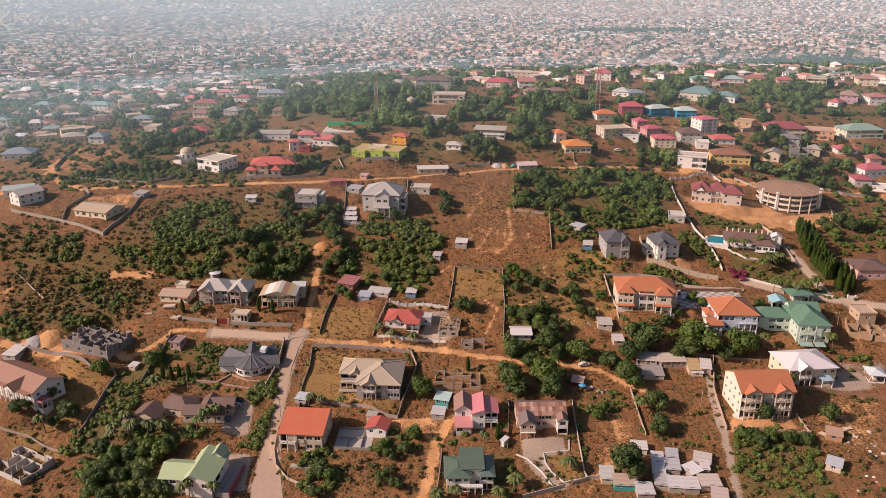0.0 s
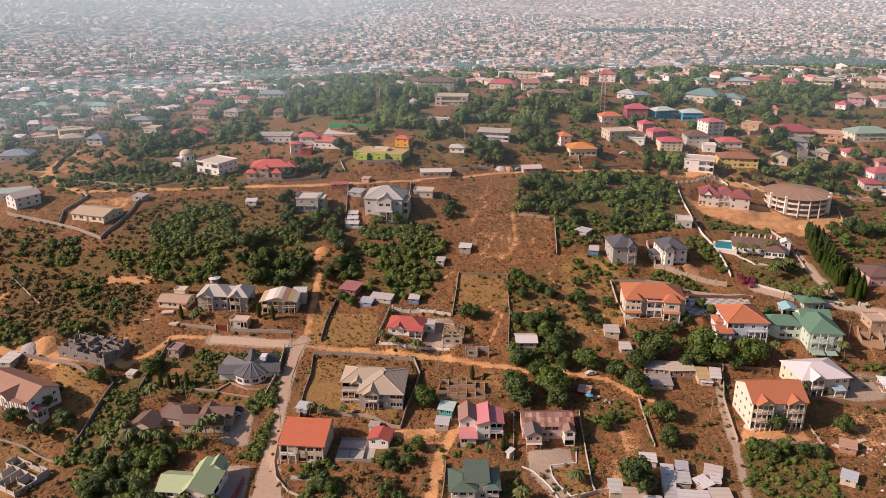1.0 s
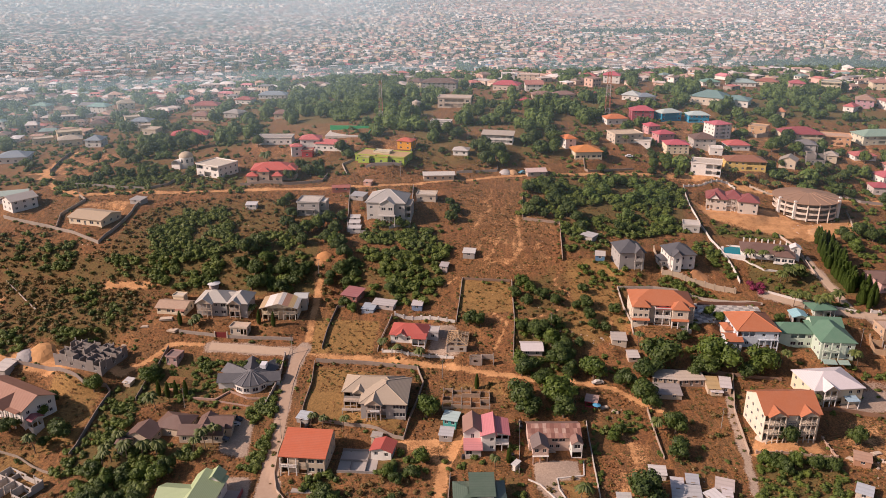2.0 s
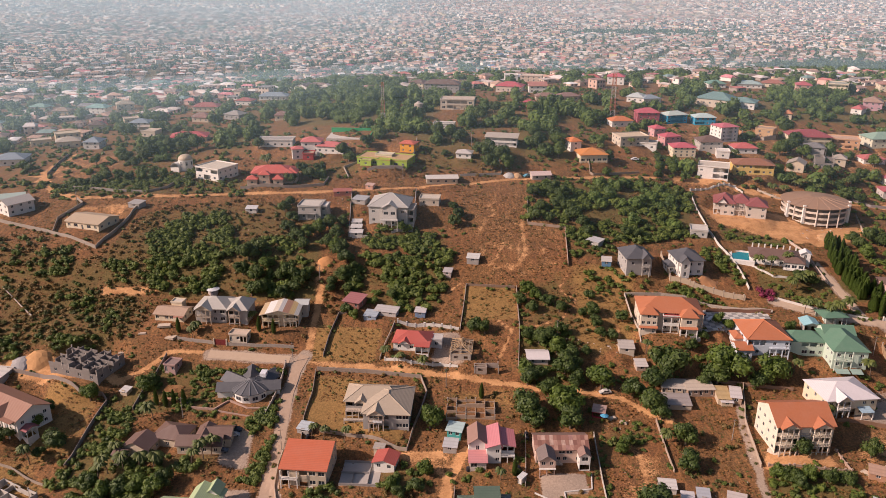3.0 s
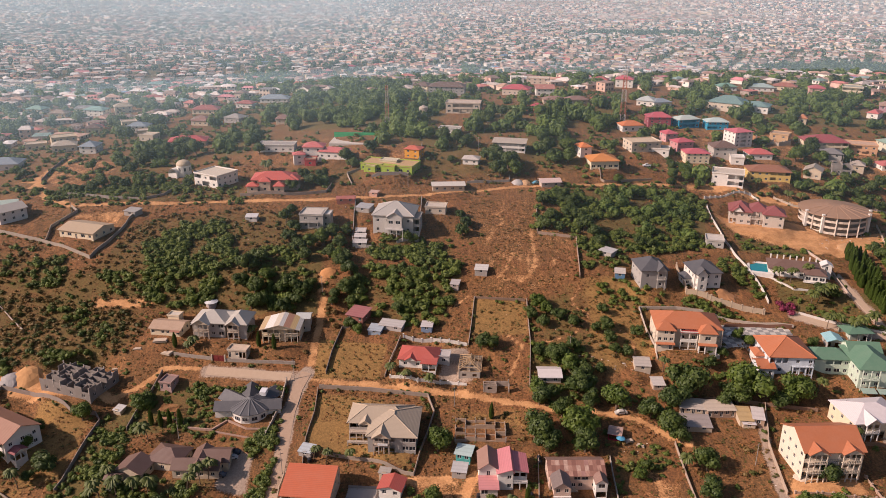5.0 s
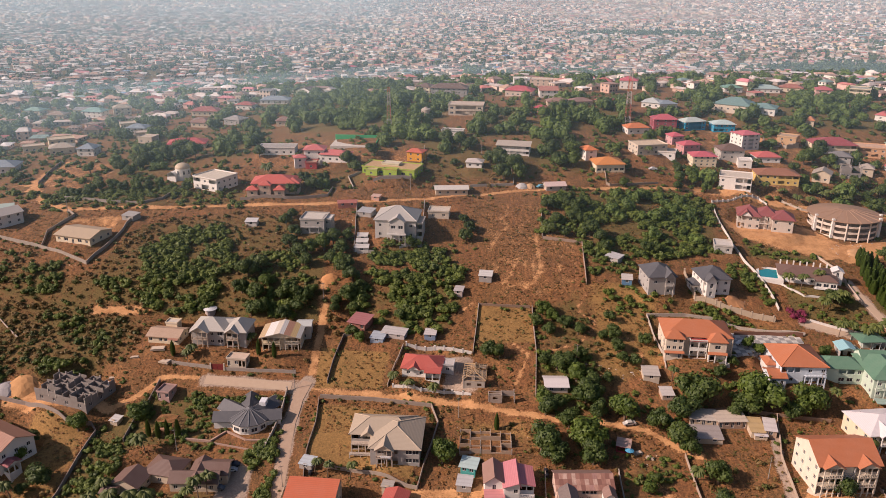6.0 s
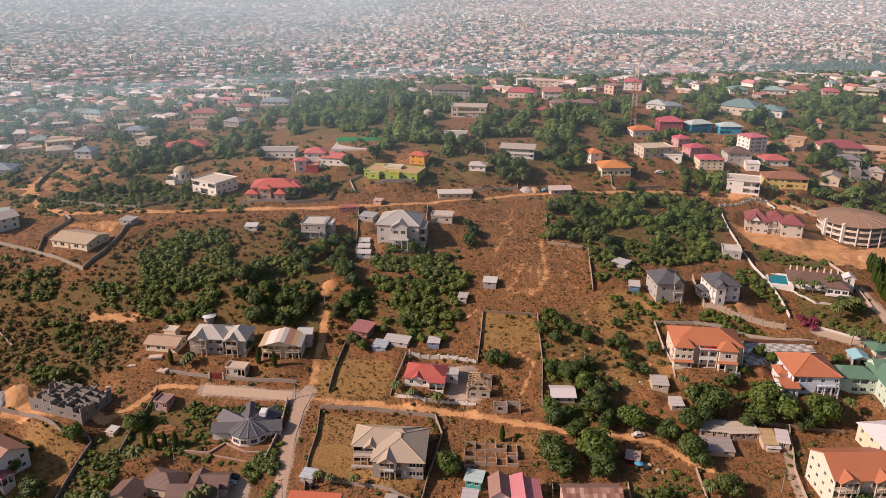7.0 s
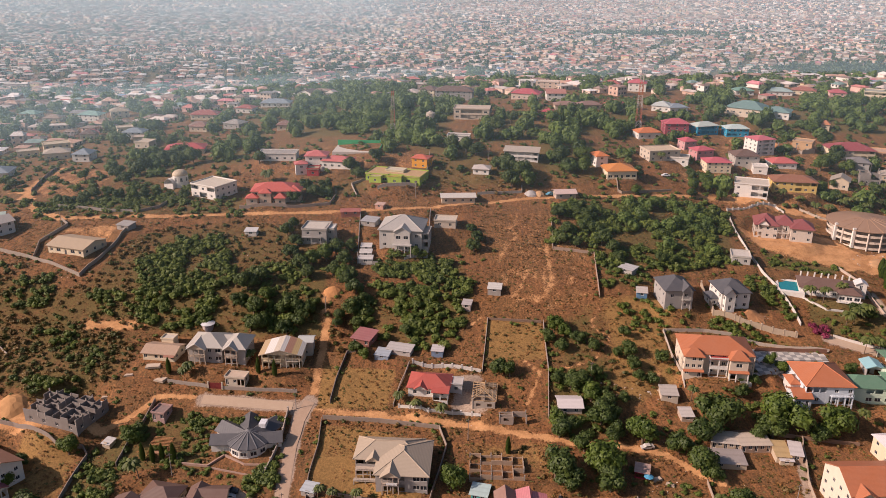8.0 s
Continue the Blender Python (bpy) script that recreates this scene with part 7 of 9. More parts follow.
for q in ((-49.6, 241.1, 10.4), (23.7, 240.2, 12.6), (23.8, 238.6, 12.0), (19.8, 225.1, 10.1), (4.0, 224.8, 9.8), (-23.8, 372.6, 49.8), (92.4, 285.8, 27.7)):
    water_tank(*q, 0.75)

pool = thing("swimming_pool", "turquoise swimming pool with a white rim", "swimming pool", 127.9, 341.6, 38.4, -18)
part("rim", Geo().box(-4.6, -7.0, -2.5, 5.6, -5.2, 0.8).box(-4.6, 5.2, -2.5, 5.6, 7.0, 0.8).box(-4.6, -5.2, -2.5, -3.6, 5.2, 0.8).box(3.6, -5.2, -2.5, 5.6, 5.2, 0.8), plaster(WHITE), pool)
part("water", Geo().box(-3.6, -5.2, -1.0, 3.6, 5.2, 0.62), plain((0.015, 0.23, 0.27), 0.08), pool)

court = thing("sports_court", "walled court with a green painted wall", "court", -69.7, 440.4, 68.4, -3)
part("floor", Geo().box(0, 0, -1.0, 24, 16, 1.6), plaster((0.62, 0.56, 0.5)), court)
part("wall", Geo().box(0, 16, -1.0, 24, 16.3, 4.4).box(24.0, 0, -1.0, 24.3, 16.3, 3.2), plaster((0.06, 0.42, 0.17)), court)

# chequered forecourt beside the orange mansion
yard = thing("forecourt", "grey and white chequered paved forecourt", "paving", 0, 0, 0)
tiles = {0: plaster((0.58, 0.55, 0.5), 0.4), 1: plaster((0.30, 0.29, 0.28), 0.4)}
shape = [(101.0, 306.1), (113.1, 305.6), (124.3, 303.1), (126.7, 296.9), (121.3, 294.8), (113.6, 298.9), (110.9, 293.6), (104.2, 288.2), (96.8, 286.4), (91.2, 282.8), (86.7, 282.6), (92.8, 288.0)]
xs_, ys_ = [p[0] for p in shape], [p[1] for p in shape]
tile_mesh = {}
for c in (0, 1):
    tile_mesh[c] = Geo().box(-0.98, -0.98, -1.4, 0.98, 0.98, 0.0).mesh("paving_tile")
    tile_mesh[c].materials.append(tiles[c])
for i in range(int((max(xs_) - min(xs_)) / 2) + 1):
    for j in range(int((max(ys_) - min(ys_)) / 2) + 1):
        u, v = min(xs_) + 2 * i, min(ys_) + 2 * j
        if inside(np.array([u]), np.array([v]), shape)[0]:
            part("paving_tile", tile_mesh[(i + j) % 2], None, yard, "", (u, v, ground_z(u, v) + 0.34))

# red gate
gate = thing("metal_gate", "dark red double metal gate", "gate", -89.9, 285.0, 22.7, -4)
for u in (-2.2, 0.05):
    part("gate_leaf", Geo().box(u, -0.06, -0.5, u + 2.15, 0.06, 2.2), plain((0.2, 0.03, 0.03), 0.5), gate)
for u in (-2.7, 2.25):
    part("post", Geo().box(u, -0.25, -0.8, u + 0.45, 0.25, 2.5), plaster(SAND), gate)
simple("gate_roof_house", "flat gatehouse with pale concrete roof", -86.6, 286.2, 23.6, -8.9, 7.0, 4.0, 1, 2.8, SAND, "flat", 1, (0.62, 0.5, 0.4), "d.wOO", category="gatehouse")


def car(x, y, rz, c, label):
    t = thing("car", label, "car", x, y, ground_z(x, y) + 0.15, rz, "parked cars")
    g = Geo()
    prof = [(-2.1, 0.35), (-2.1, 0.8), (-1.3, 0.95), (-0.7, 1.42), (0.8, 1.42), (1.5, 0.98), (2.1, 0.9), (2.1, 0.35)]
    for s in (-0.85, 0.85):
        g.face(*[(u, s, v) for u, v in (prof if s < 0 else reversed(prof))])
    for (a, b_), (c_, d_) in zip(prof, prof[1:] + prof[:1]):
        g.face((a, -0.85, b_), (a, 0.85, b_), (c_, 0.85, d_), (c_, -0.85, d_))
    body = part("body", g, plain(c, 0.25), t)
    for s in (-0.861, 0.861):
        part("side_window", Geo().face((-1.15, s, 0.98), (1.3, s, 0.98), (0.75, s, 1.36), (-0.65, s, 1.36)), GLASS, body)
    for u in (-1.3, 1.35):
        for s in (-0.8, 0.8):
            w = Geo()
            k = [(u + 0.33 * math.cos(q * 0.6283), 0.33 + 0.33 * math.sin(q * 0.6283)) for q in range(10)]
            w.face(*[(a, s - 0.1, b_) for a, b_ in k]).face(*[(a, s + 0.1, b_) for a, b_ in reversed(k)])
            for (a, b_), (c_, d_) in zip(k, k[1:] + k[:1]):
                w.face((a, s - 0.1, b_), (a, s + 0.1, b_), (c_, s + 0.1, d_), (c_, s - 0.1, d_))
            part("wheel", w, plain((0.02, 0.02, 0.02), 0.8), t)


car(-74.8, 244.9, 5, (0.03, 0.035, 0.05), "dark blue parked saloon car")
car(-75.2, 243.5, 8, (0.62, 0.62, 0.63), "white saloon car on a yard")
car(-77.2, 235.5, 0, (0.10, 0.11, 0.13), "dark grey parked saloon car")
car(53.6, 260.5, 10, (0.55, 0.52, 0.48), "pale car on the dirt track")
car(98.5, 300.7, 5, (0.12, 0.02, 0.03), "dark red car on the forecourt")
car(101.9, 296.7, 20, (0.7, 0.7, 0.7), "white car on chequered forecourt")
car(38.2, 404.2, 30, (0.12, 0.3, 0.4), "blue van on ridge road")
car(150.1, 330.9, 20, (0.05, 0.05, 0.06), "black car before the pool villa")
car(98.4, 427.3, 0, (0.7, 0.7, 0.7), "white car before the orange bungalow")


def pole(x, y, hgt=8.0):
    t = thing("utility_pole", "thin grey utility pole with cross arm", "utility pole", x, y, ground_z(x, y), 20, "poles")
    part("shaft", Geo().tube(0, 0, -0.5, hgt, 0.13, 0.09, 7), plain((0.3, 0.26, 0.23), 0.8), t)
    part("cross_arm", Geo().box(-0.8, -0.05, hgt - 0.6, 0.8, 0.05, hgt - 0.45), plain((0.25, 0.2, 0.17), 0.8), t)


for x, y in [(-49.0, 204.1), (-60.8, 277.4), (-94.7, 251.1), (127.3, 257.2), (91.0, 236.6), (121.1, 272.2), (157.8, 279.4), (39.5, 286.6), (-25.1, 397.6), (10.3, 432.6), (-56.2, 319.2), (208.6, 443.3), (-179.5, 372.4), (-57.6, 236.5), (-3.1, 264.7), (75.1, 263.4)]:
    pole(x, y)

slab = thing("foundation_slab", "bare concrete foundation with low walls", "foundation", *(-36.8, 220.1, 7.4, -3.1, 11.8, 12.0)[:4])
part("floor", Geo().box(0, 0, -1.0, 12.5, 12, 0.15), plaster((0.46, 0.42, 0.38)), slab)
for u, v, p, q in ((0, 0, 12.5, 0.2), (0, 6, 9, 6.2), (4, 0.2, 4.2, 6), (9, 0.2, 9.2, 12), (0, 11.8, 12.5, 12)):
    part("low_wall", Geo().box(u, v, 0.152, p, q, 0.9), plaster(BLOCK), slab)

# ---- boundary walls ----
compound_wall("long grey boundary wall round the corner yard", [(-209.5, 357.8), (-183.0, 347.6), (-155.6, 334.1), (-152.0, 347.2), (-147.5, 371.4)], 2.2, (0.44, 0.38, 0.32))
compound_wall("grey wall along the ridge road", [(-180.0, 347.0), (-183.1, 359.1), (-176.6, 372.2), (-181.3, 376.7)], 2.0, (0.44, 0.38, 0.32))
compound_wall("dark wall along the gully", [(-166.9, 273.9), (-153.4, 271.0), (-134.8, 261.4), (-126.9, 262.3), (-124.1, 258.9), (-125.6, 247.6), (-126.9, 234.8), (-127.9, 231.2)], 2.2, (0.36, 0.3, 0.26))
compound_wall("dark garden wall along the gully", [(-109.1, 280.1), (-110.7, 271.3), (-113.1, 262.8), (-113.4, 254.7)], 2.2, (0.3, 0.25, 0.22))
compound_wall("low pale wall on the slope", [(-156.9, 234.6), (-145.5, 231.3), (-131.9, 224.8)], 1.4, (0.42, 0.35, 0.28))
compound_wall("pale garden wall beside the street", [(-63.3, 276.3), (-63.7, 266.7), (-65.1, 255.8), (-66.1, 250.2)], 2.2, (0.5, 0.43, 0.37), 0.3, 4.0)
compound_wall("curved low wall before the orange roof", [(-56.9, 236.1), (-57.6, 231.1), (-56.8, 220.2), (-54.8, 213.3), (-50.2, 207.5), (-43.8, 203.9), (-37.0, 200.4)], 1.3, (0.56, 0.46, 0.36))
compound_wall("plot wall beside the street", [(-51.6, 273.2), (-51.3, 262.9), (-52.3, 250.0), (-51.6, 237.7)], 1.6, (0.36, 0.29, 0.24))
compound_wall("plot wall behind grey house", [(-51.3, 273.7), (-32.1, 272.3), (-12.4, 269.4), (-10.0, 261.8), (-16.0, 235.1)], 2.0, (0.42, 0.34, 0.28))
compound_wall("low plot wall below grey house", [(-45.9, 243.6), (-33.3, 241.0), (-16.0, 235.1)], 1.8, (0.46, 0.38, 0.31))
compound_wall("dark plot wall on the slope", [(-49.6, 279.5), (-48.6, 288.3), (-46.2, 301.3), (-42.6, 301.7)], 2.0, (0.26, 0.22, 0.2))
compound_wall("white fence wall with pillars", [(-22.3, 296.0), (-11.6, 295.3), (1.9, 291.7)], 1.6, WHITE, 0.2, 3.5)
compound_wall("grey wall of the plot", [(2.3, 291.7), (5.2, 317.2)], 1.6, (0.5, 0.42, 0.36))
compound_wall("brown block wall round straw plot", [(5.2, 317.2), (25.4, 315.9)], 1.4, (0.36, 0.25, 0.18))
compound_wall("grey block wall down the slope", [(26.1, 315.9), (25.5, 291.6), (23.6, 272.2)], 1.8, (0.42, 0.35, 0.3))
compound_wall("white garden wall of red roof house", [(-26.2, 277.7), (-16.1, 274.3), (-5.4, 274.9), (1.3, 272.4)], 1.4, WHITE, 0.2, 4.0)
compound_wall("side wall of red roof house", [(-23.4, 295.4), (-25.8, 288.2), (-28.1, 278.0)], 1.6, (0.46, 0.38, 0.32))
compound_wall("beige wall across the bare plot", [(34.7, 359.7), (51.5, 356.8), (49.1, 328.1)], 1.8, (0.48, 0.36, 0.28))
compound_wall("thin wall beside the bare plot", [(35.9, 378.3), (34.5, 360.1)], 1.6, (0.46, 0.36, 0.3))
compound_wall("tall white wall round orange mansion", [(71.4, 284.4), (71.0, 297.2), (70.3, 312.3), (85.5, 312.7), (104.6, 309.8), (128.3, 302.9)], 1.6, (0.6, 0.52, 0.44))
compound_wall("red stone retaining wall", [(101.9, 304.3), (115.1, 304.0), (127.0, 302.0)], 2.4, (0.24, 0.12, 0.08))
compound_wall("beige retaining wall with posts", [(91.3, 337.6), (91.2, 320.7), (100.2, 317.3), (119.8, 310.6)], 3.2, (0.56, 0.45, 0.33), 0.3, 4.0)
compound_wall("white boundary wall down the slope", [(122.7, 403.8), (120.3, 383.2), (120.3, 356.4), (122.7, 341.9), (123.7, 324.3), (123.6, 317.3)], 1.8, WHITE)
compound_wall("white parapet fence with pillars", [(123.1, 405.5), (135.8, 408.5), (148.2, 411.1), (151.1, 407.2)], 1.2, WHITE, 0.2, 3.0)
compound_wall("pale wall above the yard", [(159.7, 409.8), (167.1, 404.2), (183.9, 399.4)], 1.4, SAND, 0.2, 4.0)
compound_wall("wall round the round building", [(202.8, 389.8), (196.2, 368.2)], 1.8, (0.6, 0.5, 0.4))
compound_wall("white wall along the street", [(133.5, 311.7), (143.9, 306.5), (157.4, 300.9), (164.6, 298.4)], 1.3, WHITE)
compound_wall("white slatted gate wall", [(170.5, 298.1), (174.4, 297.4)], 1.8, WHITE, 0.2, 3.0)
compound_wall("white garden edge on the lawn", [(130.0, 334.1), (132.9, 329.7), (136.8, 325.8), (142.9, 324.8)], 0.7, WHITE, 0.6)
compound_wall("pale wall below bare yard", [(155.5, 359.4), (159.2, 349.2), (158.3, 333.5), (158.7, 322.4)], 1.6, (0.6, 0.5, 0.42))
compound_wall("brown wall behind the shack row", [(72.7, 267.4), (87.2, 268.2), (104.1, 264.6), (121.2, 261.9)], 1.8, (0.34, 0.22, 0.15))
compound_wall("pale wall along the lane", [(104.1, 264.6), (98.3, 245.5), (97.1, 236.0), (96.0, 224.0)], 2.0, (0.52, 0.42, 0.33))
compound_wall("fence wall before the apartments", [(98.5, 224.5), (105.9, 223.3), (122.6, 220.6), (121.9, 230.7)], 1.2, (0.5, 0.36, 0.28), 0.2, 3.0)
compound_wall("brown stone wall across the slope", [(128.3, 243.3), (140.9, 241.7), (157.0, 238.3), (162.9, 237.5)], 2.0, (0.36, 0.21, 0.13))
compound_wall("white wall beside the court", [(46.1, 240.2), (45.7, 226.8), (44.8, 205.0), (45.3, 201.9)], 1.6, (0.6, 0.54, 0.47))
compound_wall("pale wall beside the gate", [(24.4, 195.2), (30.6, 197.0), (37.5, 199.0)], 1.8, (0.55, 0.48, 0.42))
compound_wall("pale wall beside the gate", [(40.1, 200.1), (45.7, 202.2), (49.3, 202.6)], 1.8, (0.55, 0.48, 0.42))
compound_wall("low white kerb round the drive lawn", [(42.5, 222.7), (41.6, 215.9), (33.0, 214.9), (33.1, 210.2), (34.6, 205.8), (37.8, 201.0), (43.0, 202.4)], 0.5, WHITE, 0.35)
compound_wall("low white kerb along the drive", [(24.0, 214.9), (27.5, 212.4), (31.6, 205.9), (34.1, 199.5)], 0.5, WHITE, 0.35)
compound_wall("grey yard wall between houses", [(23.5, 240.9), (22.1, 224.7), (21.4, 217.9)], 2.0, (0.42, 0.36, 0.31))
compound_wall("grey wall beside the lane", [(-0.4, 217.9), (-1.1, 206.8), (-2.1, 196.8)], 2.0, (0.4, 0.33, 0.28))
compound_wall("rough wall by the lane", [(68.3, 246.2), (68.3, 234.6), (68.5, 222.7)], 1.6, (0.48, 0.38, 0.3))
compound_wall("grey wall of mansion yard", [(-49.2, 382.9), (-47.2, 348.1), (-38.6, 347.2)], 2.0, (0.46, 0.43, 0.4))
compound_wall("grey wall of mansion yard", [(-18.0, 384.1), (-18.4, 351.7), (-27.9, 348.6)], 2.2, (0.5, 0.47, 0.44))
compound_wall("dark wall below the ridge villas", [(-104.4, 385.3), (-82.5, 384.8), (-63.8, 388.0), (-62.4, 397.0)], 2.0, (0.36, 0.3, 0.26))
compound_wall("yard wall of lime house", [(-52.5, 396.7), (-56.2, 408.1), (-44.7, 416.1), (-51.4, 421.1)], 1.8, (0.5, 0.43, 0.36))
compound_wall("tall yard wall of lime house", [(-43.3, 401.2), (-25.3, 403.1), (-20.5, 417.6), (-19.5, 439.5)], 2.2, (0.46, 0.4, 0.36))
compound_wall("long grey wall on the ridge road", [(3.6, 402.2), (24.9, 404.6), (25.1, 409.3)], 1.8, (0.44, 0.4, 0.36))
compound_wall("yard wall of orange bungalow", [(71.7, 426.2), (71.3, 409.9), (73.0, 408.7), (98.4, 415.4)], 1.6, (0.46, 0.36, 0.28))
compound_wall("grey wall below rose house", [(208.3, 406.2), (215.8, 402.0), (231.0, 401.4)], 2.0, (0.5, 0.42, 0.38))
compound_wall("front wall with the red gate", [(-107.2, 287.6), (-99.3, 286.4), (-92.0, 285.2)], 1.8, (0.46, 0.4, 0.35))
compound_wall("front wall with the red gate", [(-87.8, 284.9), (-76.0, 284.2), (-61.4, 283.6)], 1.8, (0.46, 0.4, 0.35))

compound_wall("dark wall beside the winding road", [(-215.2, 417.1), (-219.0, 437.0), (-222.0, 457.6)], 2.2, (0.34, 0.29, 0.26))
compound_wall("grey wall above the ridge road", [(-190.0, 392.0), (-165.0, 384.0), (-149.7, 381.7), (-141.0, 386.3), (-135.7, 403.8)], 1.8, (0.38, 0.33, 0.29))
compound_wall("broken wall down the slope", [(-187.7, 314.4), (-180.7, 309.1), (-168.5, 299.0)], 1.0, (0.5, 0.42, 0.36))

# ---- trees that stand alone ----
for q in [(-178.0, 430.1, 3.2), (-170.8, 421.6, 2.8), (-168.5, 431.2, 3.6), (-165.7, 440.0, 3.2), (-170.5, 401.3, 2.8), (-163.5, 397.6, 2.4), (-157.7, 399.0, 2.6), (-152.1, 398.4, 2.2), (-147.5, 402.9, 2.4), (-194.3, 430.8, 2.6), (-185.3, 394.8, 2.2), (-179.3, 395.8, 2.6), (-176.0, 399.7, 2.6), (-191.7, 398.8, 2.0), (-229.1, 428.1, 2.4), (-236.2, 432.1, 2.6), (-158.6, 449.1, 3.4), (-150.1, 443.2, 3.0)]:
    tree(*q)
for q in [(112.2, 427.2, 2.6), (116.3, 424.6, 2.8), (109.7, 418.9, 2.6), (117.0, 418.3, 2.6), (107.7, 412.6, 2.2), (122.5, 413.7, 2.2), (208.7, 479.3, 2.8), (203.0, 485.4, 3.0), (175.0, 437.5, 2.4), (183.1, 429.4, 2.2), (201.3, 498.6, 3.4), (207.3, 507.8, 3.0), (181.0, 490.6, 2.4)]:
    tree(*q)
for q in [(-0.9, 441.6, 3.4), (4.0, 437.6, 3.2), (-7.0, 444.6, 3.4), (45.7, 430.6, 3.6), (49.9, 423.6, 3.4), (56.4, 422.9, 3.6), (57.2, 433.0, 3.4), (56.1, 442.4, 3.4), (44.0, 442.7, 3.0), (26.3, 499.6, 3.2), (33.6, 490.0, 3.4), (17.4, 481.7, 3.4), (10.1, 463.9, 3.0), (35.7, 463.8, 3.0), (79.7, 409.3, 2.2), (80.9, 441.1, 2.2)]:
    tree(*q)
for q in [(-138.2, 235.9, 1.8), (-150.7, 238.5, 2.8), (-143.8, 256.2, 1.9), (-143.3, 246.2, 2.1), (-133.4, 239.4, 3.2), (-112.0, 264.3, 3.0), (-109.7, 267.4, 2.2), (-130.5, 260.1, 2.8)]:
    tree(*q)
for q in [(-116.4, 221.3, 2.7), (-110.3, 218.1, 2.6), (-106.1, 219.7, 2.8), (-110.7, 214.2, 2.4), (-104.2, 209.4, 2.4), (-113.0, 208.6, 2.9), (-98.1, 208.0, 2.7), (-92.1, 203.8, 2.9), (-94.7, 219.8, 2.8), (-91.8, 222.5, 2.7), (-99.7, 220.3, 2.7), (-105.2, 200.2, 2.5), (-98.5, 201.3, 2.1), (-87.7, 201.5, 2.3), (-111.8, 203.3, 2.5)]:
    tree(*q)
for q in [(-39.7, 208.8, 2.6), (-36.5, 206.9, 2.0), (-39.8, 200.1, 2.0), (-41.6, 214.1, 1.1), (-47.0, 230.1, 1.2), (-20.2, 219.4, 1.9), (-12.0, 218.2, 2.2), (-17.5, 214.9, 1.8), (-9.4, 224.6, 2.4), (-18.6, 204.3, 2.2), (-14.9, 201.9, 1.9), (-8.5, 244.8, 3.4), (-6.5, 246.3, 2.6)]:
    tree(*q)
for q in [(23.2, 248.6, 4.4), (26.8, 244.0, 3.5), (37.3, 249.6, 5.0), (38.8, 243.4, 3.8), (52.5, 262.8, 4.0), (63.4, 258.9, 3.7), (67.8, 250.4, 4.2), (70.4, 246.6, 3.0), (40.7, 270.5, 4.0), (26.4, 265.5, 3.1), (44.5, 263.7, 2.8), (33.4, 259.1, 2.7)]:
    tree(*q)
for q in [(109.0, 227.8, 3.0), (131.7, 227.2, 2.7), (98.6, 219.0, 2.2), (102.4, 216.8, 2.4), (108.2, 217.5, 2.2), (113.3, 216.3, 2.2), (118.1, 214.6, 2.0), (104.2, 214.1, 2.0)]:
    tree(*q)
for q in [(29.8, 312.5, 2.7), (33.3, 309.3, 2.4), (26.9, 306.2, 2.2), (37.8, 305.7, 2.4), (42.3, 302.0, 2.2), (30.8, 302.3, 2.2), (55.0, 299.2, 2.6), (55.2, 292.0, 2.3), (51.3, 298.0, 1.9), (37.0, 285.5, 2.8), (32.4, 284.9, 2.8), (27.9, 286.1, 2.3), (40.8, 288.9, 2.3), (38.7, 279.6, 3.2), (42.9, 276.6, 2.9), (43.4, 271.1, 2.7), (25.5, 269.4, 2.9), (29.8, 267.1, 2.4), (49.9, 278.9, 1.8), (55.3, 309.7, 2.0), (56.8, 287.4, 2.1), (61.4, 286.7, 2.1), (7.2, 291.0, 2.8), (11.9, 289.7, 2.3), (66.3, 295.8, 2.1)]:
    tree(*q)
for q in [(99.1, 267.8, 5.8), (95.0, 265.6, 4.2), (77.5, 269.2, 5.7), (72.6, 265.3, 4.1), (114.1, 265.9, 4.6), (108.2, 263.4, 2.9), (75.3, 235.0, 3.2), (73.2, 223.7, 3.1), (59.0, 203.4, 5.0), (53.9, 231.3, 2.0), (57.1, 234.9, 1.7), (89.7, 265.1, 2.5), (89.7, 280.4, 2.0), (95.5, 285.2, 1.8), (103.7, 294.2, 2.1), (106.8, 292.3, 1.9), (147.2, 323.1, 2.5), (151.7, 321.4, 2.3), (130.9, 291.1, 1.9)]:
    tree(*q)
for q in [(-88.1, 329.6, 3.3), (-85.0, 333.5, 3.1), (-89.1, 322.0, 3.0), (-83.5, 318.9, 3.3), (-83.5, 312.1, 3.0), (-79.8, 325.7, 2.5), (-80.0, 313.3, 3.0), (-73.7, 319.7, 2.5), (-68.8, 320.9, 3.0), (-63.4, 317.9, 3.0), (-66.6, 313.9, 2.5), (-69.7, 310.6, 2.7), (-61.5, 321.7, 2.3), (-50.1, 333.2, 2.6), (-45.8, 329.1, 3.1), (-46.1, 319.6, 3.0), (-42.7, 323.1, 2.5), (-48.1, 337.6, 2.4), (-43.2, 315.1, 2.2), (-50.9, 317.2, 2.2), (-42.9, 301.1, 2.2), (-39.6, 298.6, 1.9), (-51.8, 314.4, 2.0)]:
    tree(*q)
for q in [(-75.2, 351.3, 2.7), (-69.9, 343.8, 2.9), (-65.1, 346.9, 2.7), (-66.2, 336.8, 2.6), (-73.5, 357.3, 2.5), (-60.1, 349.1, 3.0), (-56.6, 353.3, 3.2), (-51.8, 346.9, 2.9), (-56.1, 339.1, 2.9), (-51.9, 337.2, 2.6), (-50.2, 356.1, 2.2), (-78.9, 365.0, 2.5), (-77.0, 369.9, 2.2), (-64.6, 370.9, 2.3)]:
    tree(*q)
